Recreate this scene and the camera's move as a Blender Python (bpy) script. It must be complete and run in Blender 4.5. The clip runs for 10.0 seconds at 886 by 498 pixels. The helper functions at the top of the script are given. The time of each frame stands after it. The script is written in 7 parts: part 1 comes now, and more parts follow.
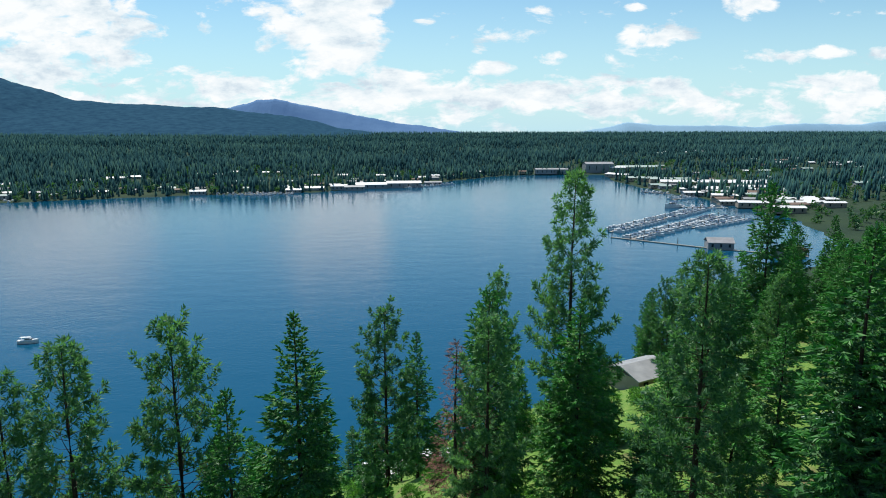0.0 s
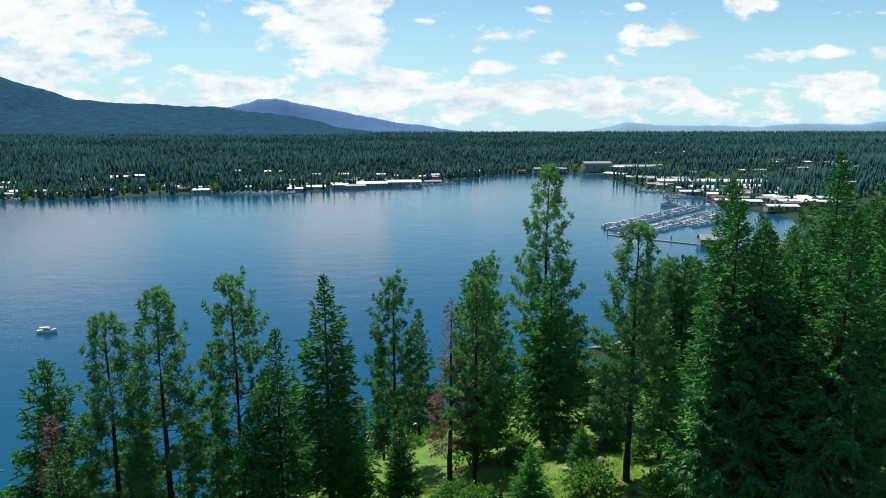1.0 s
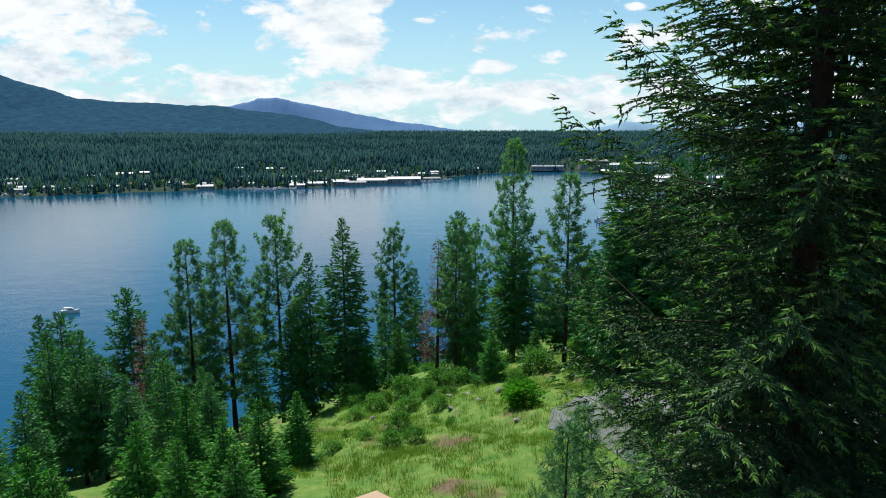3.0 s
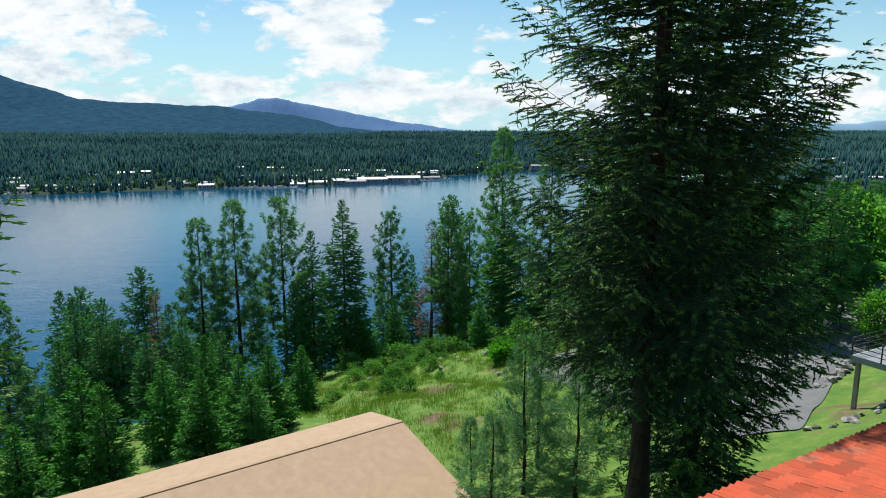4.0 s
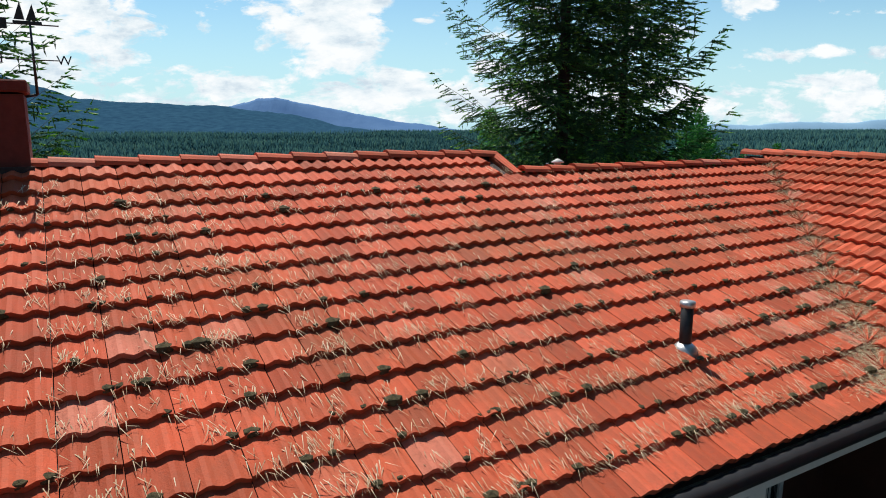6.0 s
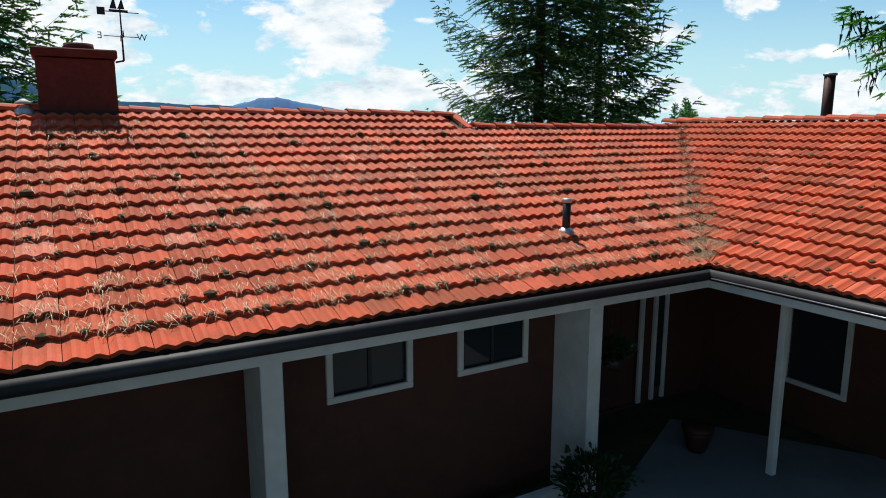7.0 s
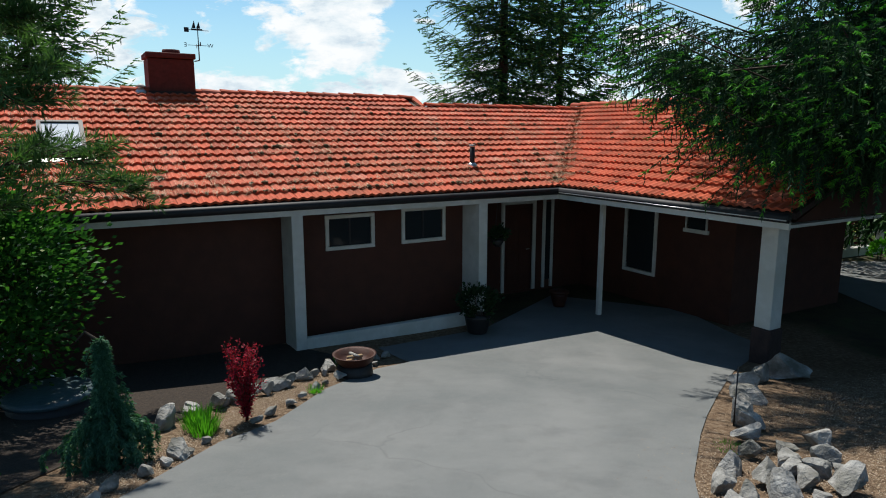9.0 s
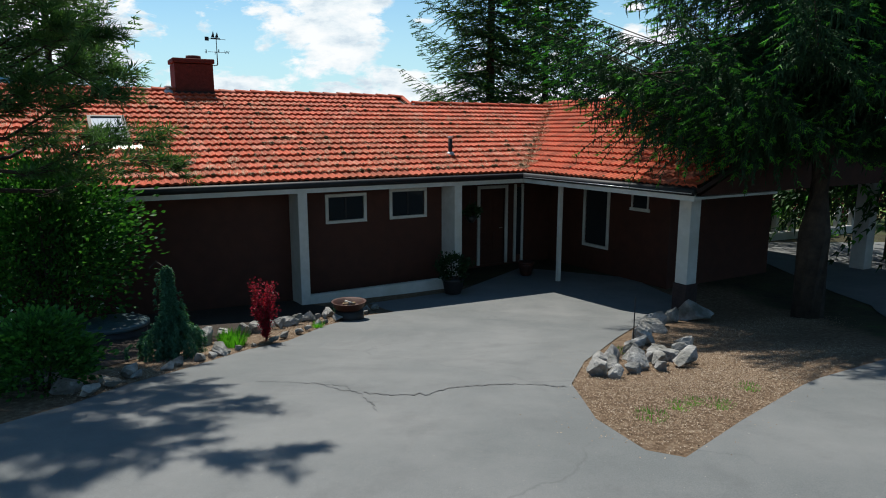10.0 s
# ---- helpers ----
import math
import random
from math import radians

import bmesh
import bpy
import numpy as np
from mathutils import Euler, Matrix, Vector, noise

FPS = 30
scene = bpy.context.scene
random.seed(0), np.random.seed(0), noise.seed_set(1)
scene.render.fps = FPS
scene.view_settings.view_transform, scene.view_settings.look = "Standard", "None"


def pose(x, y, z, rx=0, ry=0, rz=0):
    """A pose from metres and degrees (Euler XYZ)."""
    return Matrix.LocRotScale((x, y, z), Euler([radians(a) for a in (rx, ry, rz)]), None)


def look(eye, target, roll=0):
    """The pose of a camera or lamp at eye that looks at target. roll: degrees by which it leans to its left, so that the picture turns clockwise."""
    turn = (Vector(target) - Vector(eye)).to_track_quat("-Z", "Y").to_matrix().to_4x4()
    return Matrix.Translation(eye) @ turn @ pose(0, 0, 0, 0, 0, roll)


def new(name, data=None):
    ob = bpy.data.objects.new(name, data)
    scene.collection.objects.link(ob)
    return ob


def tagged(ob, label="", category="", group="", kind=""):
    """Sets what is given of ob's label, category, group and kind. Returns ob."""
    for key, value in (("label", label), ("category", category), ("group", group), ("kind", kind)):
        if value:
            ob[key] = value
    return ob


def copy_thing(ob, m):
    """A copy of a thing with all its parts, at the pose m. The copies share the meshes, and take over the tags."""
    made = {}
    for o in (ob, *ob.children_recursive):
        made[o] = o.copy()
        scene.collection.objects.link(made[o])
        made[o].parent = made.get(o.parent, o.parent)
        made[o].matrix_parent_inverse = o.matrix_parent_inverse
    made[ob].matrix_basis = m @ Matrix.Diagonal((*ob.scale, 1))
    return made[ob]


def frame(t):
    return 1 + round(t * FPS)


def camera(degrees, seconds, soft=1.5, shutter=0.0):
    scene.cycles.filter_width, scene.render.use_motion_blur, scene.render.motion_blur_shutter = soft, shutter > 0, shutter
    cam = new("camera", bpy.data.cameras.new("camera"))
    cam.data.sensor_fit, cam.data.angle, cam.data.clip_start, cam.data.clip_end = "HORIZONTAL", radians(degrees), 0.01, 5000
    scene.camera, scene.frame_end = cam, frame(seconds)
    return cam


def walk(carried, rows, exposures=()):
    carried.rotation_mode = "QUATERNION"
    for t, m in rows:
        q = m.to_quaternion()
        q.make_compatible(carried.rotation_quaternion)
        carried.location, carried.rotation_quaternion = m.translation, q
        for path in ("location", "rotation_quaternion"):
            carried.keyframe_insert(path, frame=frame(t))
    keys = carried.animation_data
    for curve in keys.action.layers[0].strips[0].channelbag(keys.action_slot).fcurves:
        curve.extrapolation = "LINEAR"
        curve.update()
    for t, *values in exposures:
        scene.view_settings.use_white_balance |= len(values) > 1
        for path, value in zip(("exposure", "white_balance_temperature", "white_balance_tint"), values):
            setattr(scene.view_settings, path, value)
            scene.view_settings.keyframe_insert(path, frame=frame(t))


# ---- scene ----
cam = camera(68.07, 10.0, soft=1.0)
PATH = [
    (0.0, (-4.117, 47.978, 11.682), (-4.121, 57.819, 9.907), -0.05),
    (0.5, (-3.949, 41.444, 11.852), (-3.952, 51.284, 10.071), 0.00),
    (1.0, (-3.940, 35.151, 11.862), (-3.942, 44.991, 10.080), -0.01),
    (1.5, (-3.796, 29.319, 11.855), (-3.796, 39.158, 10.069), -0.02),
    (2.0, (-3.409, 23.760, 11.259), (-3.404, 33.599, 9.473), 0.01),
    (2.5, (-3.028, 18.790, 10.354), (-3.024, 28.628, 8.562), 0.03),
    (4.0, (-1.628, 8.406, 7.950), (-1.628, 18.245, 6.165), -0.00),
    (4.5, (-1.322, 6.112, 7.171), (-1.320, 15.950, 5.382), -0.01),
    (5.0, (-0.859, 4.483, 6.368), (-0.866, 14.323, 4.588), 0.03),
    (5.2, (-0.664, 3.838, 6.048), (-0.667, 13.679, 4.271), 0.00),
    (6.5, (-0.060, -0.670, 4.757), (-0.055, 9.169, 2.967), -0.06),
    (7.0, (0.292, -2.048, 4.495), (0.285, 7.791, 2.707), -0.01),
    (7.5, (0.573, -3.546, 4.281), (0.566, 6.293, 2.494), 0.02),
    (8.0, (0.831, -5.021, 4.120), (0.828, 4.820, 2.342), 0.06),
    (8.5, (1.054, -6.442, 3.995), (1.057, 3.398, 2.214), 0.02),
    (9.0, (1.304, -7.881, 3.896), (1.305, 1.959, 2.116), 0.02),
    (9.5, (1.539, -9.218, 3.805), (1.543, 0.622, 2.021), 0.01),
    (10.0, (1.752, -10.500, 3.747), (1.757, -0.660, 1.964), -0.03),
]
walk(cam, [(t, look(eye, target, roll)) for t, eye, target, roll in PATH])

# ---- world, sun, exposure ----
SUN_AZ, SUN_EL = radians(23), radians(59.5)      # azimuth to the left of +y
scene.view_settings.exposure = 0.22


def node(nt, kind, loc=(0, 0), **sets):
    n = nt.nodes.new(kind)
    for k, v in sets.items():
        if k in n.inputs:
            n.inputs[k].default_value = v
    return n


def math_n(nt, op, a, b=None, c=None, clamp=False):
    n = nt.nodes.new("ShaderNodeMath")
    n.operation, n.use_clamp = op, clamp
    for i, v in enumerate((a, b, c)):
        if v is None:
            continue
        if isinstance(v, (int, float)):
            n.inputs[i].default_value = v
        else:
            nt.links.new(v, n.inputs[i])
    return n.outputs[0]


def ramp(nt, fac, stops):
    n = nt.nodes.new("ShaderNodeValToRGB")
    el = n.color_ramp.elements
    while len(el) < len(stops):
        el.new(0.5)
    for e, (p, c) in zip(el, stops):
        e.position, e.color = p, (*c, 1) if len(c) == 3 else c
    nt.links.new(fac, n.inputs[0])
    return n.outputs[0]


def noise_n(nt, vec, scale, detail=4.0, rough=0.55, dist=0.0):
    n = nt.nodes.new("ShaderNodeTexNoise")
    n.inputs["Scale"].default_value, n.inputs["Detail"].default_value = scale, detail
    n.inputs["Roughness"].default_value, n.inputs["Distortion"].default_value = rough, dist
    if vec is not None:
        nt.links.new(vec, n.inputs["Vector"])
    return n.outputs["Fac"]


def mixc(nt, fac, a, b, mode="MIX"):
    n = nt.nodes.new("ShaderNodeMix")
    n.data_type, n.blend_type = "RGBA", mode
    for sock, v in ((n.inputs[0], fac), (n.inputs[6], a), (n.inputs[7], b)):
        if isinstance(v, (int, float)):
            sock.default_value = v
        elif isinstance(v, tuple):
            sock.default_value = (*v, 1) if len(v) == 3 else v
        else:
            nt.links.new(v, sock)
    return n.outputs[2]


# cumulus clouds: azimuth and elevation tangents, half widths, weight
CLOUDS = [(-0.60, 0.16, 0.17, 0.11, 1.1), (-0.62, 0.10, 0.16, 0.03, 1.0), (-0.50, 0.115, 0.09, 0.03, 0.9), (-0.15, 0.19, 0.09, 0.035, 1.0), (-0.20, 0.155, 0.085, 0.075, 1.0), (-0.17, 0.10, 0.07, 0.03, 0.9),
          (-0.34, 0.065, 0.06, 0.018, 0.7), (-0.10, 0.178, 0.022, 0.018, 0.8), (-0.03, 0.155, 0.02, 0.008, 0.8),
          (0.075, 0.09, 0.045, 0.013, 0.95), (0.05, 0.122, 0.018, 0.012, 0.8), (0.16, 0.105, 0.035, 0.012, 0.8),
          (0.32, 0.14, 0.065, 0.022, 1.0), (0.45, 0.18, 0.045, 0.022, 1.0), (0.28, 0.175, 0.018, 0.007, 0.8),
          (0.49, 0.11, 0.05, 0.012, 0.8), (0.57, 0.112, 0.04, 0.011, 0.8), (-0.06, 0.07, 0.09, 0.02, 0.85),
          (0.30, 0.068, 0.12, 0.016, 0.75), (-0.05, 0.05, 0.14, 0.032, 1.1), (-0.33, 0.06, 0.10, 0.028, 1.0), (0.58, 0.055, 0.13, 0.03, 0.95), (-0.5, 0.16, 0.08, 0.06, 1.0), (0.14, 0.055, 0.10, 0.028, 0.9), (-0.14, 0.135, 0.06, 0.05, 1.0), (0.60, 0.075, 0.08, 0.016, 0.7)]


def build_world():
    w = bpy.data.worlds.new("sky")
    scene.world = w
    w.use_nodes = True
    nt = w.node_tree
    nt.nodes.clear()
    sky = nt.nodes.new("ShaderNodeTexSky")
    sky.sky_type, sky.sun_disc = "NISHITA", False
    sky.sun_elevation, sky.sun_rotation = SUN_EL, -SUN_AZ
    sky.air_density, sky.dust_density, sky.ozone_density = 1.0, 0.0, 3.5
    tc = nt.nodes.new("ShaderNodeTexCoord")
    sep = nt.nodes.new("ShaderNodeSeparateXYZ")
    nt.links.new(tc.outputs["Generated"], sep.inputs[0])
    x, y, z = sep.outputs
    ay = math_n(nt, "MAXIMUM", math_n(nt, "ABSOLUTE", y), 0.12)
    az, el = math_n(nt, "DIVIDE", x, ay), math_n(nt, "DIVIDE", z, ay)
    comb = nt.nodes.new("ShaderNodeCombineXYZ")
    nt.links.new(az, comb.inputs[0]), nt.links.new(math_n(nt, "MULTIPLY", el, 2.2), comb.inputs[1]), nt.links.new(y, comb.inputs[2])
    v = comb.outputs[0]
    puff = noise_n(nt, v, 14, 9, 0.62, 0.3)
    fine = noise_n(nt, v, 5, 6, 0.6)
    total = None
    for a, e, wa, we, wt in CLOUDS:
        da = math_n(nt, "DIVIDE", math_n(nt, "SUBTRACT", az, a), wa)
        de = math_n(nt, "DIVIDE", math_n(nt, "SUBTRACT", el, e), we)
        r = math_n(nt, "ADD", math_n(nt, "MULTIPLY", da, da), math_n(nt, "MULTIPLY", de, de))
        m = math_n(nt, "MULTIPLY", math_n(nt, "SUBTRACT", 1.35, r, clamp=False), wt)
        total = m if total is None else math_n(nt, "MAXIMUM", total, m)
    # low bank of broken cloud over the horizon, and loose cumulus over the rest of the sky
    bank = math_n(nt, "SUBTRACT", 0.9, math_n(nt, "MULTIPLY", math_n(nt, "ABSOLUTE", math_n(nt, "SUBTRACT", el, 0.04)), 13))
    total = math_n(nt, "MAXIMUM", total, bank)
    rest = math_n(nt, "MULTIPLY", math_n(nt, "SUBTRACT", noise_n(nt, tc.outputs["Generated"], 3.2, 5, 0.5), 0.64), 6)
    high = math_n(nt, "MULTIPLY", math_n(nt, "SUBTRACT", z, 0.24), 8, clamp=True)
    total = math_n(nt, "MAXIMUM", total, math_n(nt, "MULTIPLY", rest, high))
    dens = math_n(nt, "ADD", math_n(nt, "MULTIPLY", total, 0.75), math_n(nt, "MULTIPLY", math_n(nt, "SUBTRACT", puff, 0.60), 3.4))
    dens = math_n(nt, "ADD", dens, math_n(nt, "MULTIPLY", math_n(nt, "SUBTRACT", fine, 0.5), 1.0))
    mask = math_n(nt, "MULTIPLY", dens, 2.6, clamp=True)
    shade = math_n(nt, "ADD", math_n(nt, "MULTIPLY", noise_n(nt, v, 17, 6, 0.62), 0.8), math_n(nt, "MULTIPLY", noise_n(nt, v, 6, 3, 0.5), 0.2))
    ccol = ramp(nt, shade, [(0.36, (5.3, 6.3, 7.1)), (0.46, (7.1, 7.8, 8.2)), (0.57, (8.4, 8.6, 8.7))])
    haze = mixc(nt, math_n(nt, "SUBTRACT", 1.0, math_n(nt, "MULTIPLY", el, 4.5, clamp=True), clamp=True), mixc(nt, 1.0, sky.outputs[0], (0.83, 1.03, 1.0), "MULTIPLY"), (4.7, 6.9, 7.6))
    col = mixc(nt, mask, haze, ccol)
    bg = nt.nodes.new("ShaderNodeBackground")
    bg.inputs["Strength"].default_value = 0.10
    out = nt.nodes.new("ShaderNodeOutputWorld")
    nt.links.new(col, bg.inputs[0]), nt.links.new(bg.outputs[0], out.inputs[0])


build_world()
sun = new("sun", bpy.data.lights.new("sun", "SUN"))
sun.data.energy, sun.data.angle, sun.data.color = 4.8, radians(0.6), (1.0, 0.95, 0.87)
sun.matrix_basis = look((0, 0, 200), (math.sin(SUN_AZ) * math.cos(SUN_EL), -math.cos(SUN_AZ) * math.cos(SUN_EL), 200 - math.sin(SUN_EL)))


# ---- materials ----
def material(name, build):
    m = bpy.data.materials.new(name)
    m.use_nodes = True
    nt = m.node_tree
    nt.nodes.clear()
    out = nt.nodes.new("ShaderNodeOutputMaterial")
    build(nt, out)
    return m


def principled(nt, out, col, rough=0.8, metal=0.0, bump=None, bump_d=0.02, spec=0.5):
    p = nt.nodes.new("ShaderNodeBsdfPrincipled")
    for sock, v in ((p.inputs["Base Color"], col), (p.inputs["Roughness"], rough), (p.inputs["Metallic"], metal)):
        if isinstance(v, (int, float)):
            sock.default_value = v
        elif isinstance(v, tuple):
            sock.default_value = (*v, 1)
        else:
            nt.links.new(v, sock)
    p.inputs["Specular IOR Level"].default_value = spec
    if bump is not None:
        b = nt.nodes.new("ShaderNodeBump")
        b.inputs["Distance"].default_value = bump_d
        nt.links.new(bump, b.inputs["Height"])
        nt.links.new(b.outputs[0], p.inputs["Normal"])
    nt.links.new(p.outputs[0], out.inputs[0])
    return p


def obj_vec(nt):
    return nt.nodes.new("ShaderNodeTexCoord").outputs["Object"]


def pos_vec(nt):
    return nt.nodes.new("ShaderNodeNewGeometry").outputs["Position"]


def rough_mat(name, c1, c2, scale, rough=0.85, bump=0.02, c3=None, s3=0.5, metal=0.0, spec=0.4):
    """Two-tone surface with grain at one scale and blotches at a larger one."""
    def b(nt, out):
        v = pos_vec(nt)
        f = noise_n(nt, v, scale, 6, 0.6)
        col = ramp(nt, f, [(0.3, c1), (0.7, c2)])
        if c3:
            col = mixc(nt, ramp(nt, noise_n(nt, v, s3, 5, 0.6), [(0.45, (0, 0, 0)), (0.65, (1, 1, 1))]), col, c3)
        principled(nt, out, col, rough, metal, noise_n(nt, v, scale * 2.2, 5, 0.65), bump, spec)
    return material(name, b)


def leaf_mat(name, c1, c2, trans=0.45, c3=None):
    def b(nt, out):
        g = nt.nodes.new("ShaderNodeNewGeometry")
        oi = nt.nodes.new("ShaderNodeObjectInfo")
        f = math_n(nt, "ADD", math_n(nt, "MULTIPLY", g.outputs["Random Per Island"], 0.6),
                   math_n(nt, "MULTIPLY", noise_n(nt, g.outputs["Position"], 0.45, 3), 0.5))
        f = math_n(nt, "ADD", f, math_n(nt, "MULTIPLY", math_n(nt, "SUBTRACT", oi.outputs["Random"], 0.5), 0.35))
        stops = [(0.25, c1), (0.8, c2)]
        if c3:
            stops.append((0.97, c3))
        col = ramp(nt, f, stops)
        d, t, gl = (nt.nodes.new(k) for k in ("ShaderNodeBsdfDiffuse", "ShaderNodeBsdfTranslucent", "ShaderNodeBsdfGlossy"))
        nt.links.new(col, d.inputs[0])
        nt.links.new(mixc(nt, 1.0, col, (1.15, 1.35, 0.55), "MULTIPLY"), t.inputs[0])
        gl.inputs["Roughness"].default_value = 0.45
        gl.inputs[0].default_value = (0.8, 0.9, 0.8, 1)
        m1, m2 = nt.nodes.new("ShaderNodeMixShader"), nt.nodes.new("ShaderNodeMixShader")
        m1.inputs[0].default_value, m2.inputs[0].default_value = trans, 0.015
        nt.links.new(d.outputs[0], m1.inputs[1]), nt.links.new(t.outputs[0], m1.inputs[2])
        nt.links.new(m1.outputs[0], m2.inputs[1]), nt.links.new(gl.outputs[0], m2.inputs[2])
        nt.links.new(m2.outputs[0], out.inputs[0])
    return material(name, b)


def tile_b(nt, out):
    v = pos_vec(nt)
    oi = nt.nodes.new("ShaderNodeObjectInfo")
    g = nt.nodes.new("ShaderNodeNewGeometry")
    r = math_n(nt, "FRACT", math_n(nt, "ADD", oi.outputs["Random"], g.outputs["Random Per Island"]))
    base = ramp(nt, r, [(0.0, (0.36, 0.066, 0.028)), (0.3, (0.49, 0.086, 0.036)), (0.75, (0.60, 0.107, 0.046)), (0.93, (0.63, 0.128, 0.062)), (1.0, (0.60, 0.20, 0.13))])
    grime = ramp(nt, noise_n(nt, v, 2.2, 6, 0.7), [(0.42, (0, 0, 0)), (0.72, (1, 1, 1))])
    lich = ramp(nt, noise_n(nt, v, 0.55, 5, 0.65), [(0.46, (0, 0, 0)), (0.7, (1, 1, 1))])
    base = mixc(nt, math_n(nt, "MULTIPLY", lich, 0.5), base, (0.34, 0.10, 0.035))
    col = mixc(nt, math_n(nt, "MULTIPLY", grime, 0.42), base, (0.20, 0.075, 0.045))
    col = mixc(nt, math_n(nt, "MULTIPLY", ramp(nt, noise_n(nt, v, 35, 4, 0.7), [(0.5, (0, 0, 0)), (0.75, (1, 1, 1))]), 0.35), col, (0.24, 0.08, 0.05))
    principled(nt, out, col, 0.75, 0.0, noise_n(nt, v, 70, 4, 0.6), 0.004, 0.2)


M = {}
M["tile"] = material("clay_tile", tile_b)
M["underlay"] = rough_mat("roof_underlay", (0.03, 0.02, 0.018), (0.06, 0.035, 0.03), 6)
M["brick_dark"] = rough_mat("red_siding", (0.050, 0.0165, 0.0095), (0.072, 0.023, 0.0125), 3, 0.75, 0.006)
M["white"] = rough_mat("white_paint", (0.50, 0.50, 0.465), (0.64, 0.64, 0.60), 4, 0.6, 0.003, (0.5, 0.5, 0.45), 1.2)
M["gutter"] = rough_mat("dark_gutter", (0.012, 0.013, 0.015), (0.022, 0.024, 0.027), 5, 0.62, 0.002)
M["chimney"] = rough_mat("chimney_brick", (0.10, 0.02, 0.013), (0.16, 0.032, 0.022), 9, 0.85, 0.01)
M["metal"] = rough_mat("galvanised_metal", (0.45, 0.45, 0.44), (0.6, 0.6, 0.58), 8, 0.4, 0.002, metal=0.8)
M["black"] = rough_mat("black_iron", (0.012, 0.012, 0.013), (0.025, 0.025, 0.025), 20, 0.5, 0.001)
M["bark"] = rough_mat("conifer_bark", (0.025, 0.018, 0.013), (0.075, 0.052, 0.036), 5, 0.95, 0.03)
M["fir"] = leaf_mat("fir_needles", (0.070, 0.185, 0.095), (0.17, 0.36, 0.14), 0.5, (0.27, 0.48, 0.16))
M["pine"] = leaf_mat("pine_needles", (0.056, 0.155, 0.092), (0.135, 0.29, 0.135), 0.5)
M["young"] = leaf_mat("young_fir_needles", (0.050, 0.18, 0.060), (0.12, 0.37, 0.09), 0.5)
# far conifers: the blue cast in the ramp is haze over the lake, painted in
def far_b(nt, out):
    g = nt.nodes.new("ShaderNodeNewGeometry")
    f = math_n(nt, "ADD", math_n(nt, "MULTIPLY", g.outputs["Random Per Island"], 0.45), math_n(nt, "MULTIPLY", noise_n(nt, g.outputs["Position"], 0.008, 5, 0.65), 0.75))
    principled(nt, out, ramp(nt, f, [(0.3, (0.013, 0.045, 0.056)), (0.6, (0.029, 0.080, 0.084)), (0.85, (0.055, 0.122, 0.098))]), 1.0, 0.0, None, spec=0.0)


M["far"] = material("hazed_far_needles", far_b)
M["bush"] = leaf_mat("bush_leaves", (0.05, 0.19, 0.016), (0.12, 0.36, 0.035), 0.5)
M["dead"] = rough_mat("dead_twigs", (0.11, 0.055, 0.042), (0.24, 0.12, 0.09), 5, 0.95, 0.01)
M["stone"] = rough_mat("grey_stone", (0.20, 0.195, 0.18), (0.45, 0.445, 0.42), 7, 0.9, 0.05, (0.13, 0.13, 0.11), 2.2)
M["beige"] = rough_mat("tan_roofing", (0.38, 0.265, 0.17), (0.45, 0.32, 0.21), 2, 0.85, 0.004)


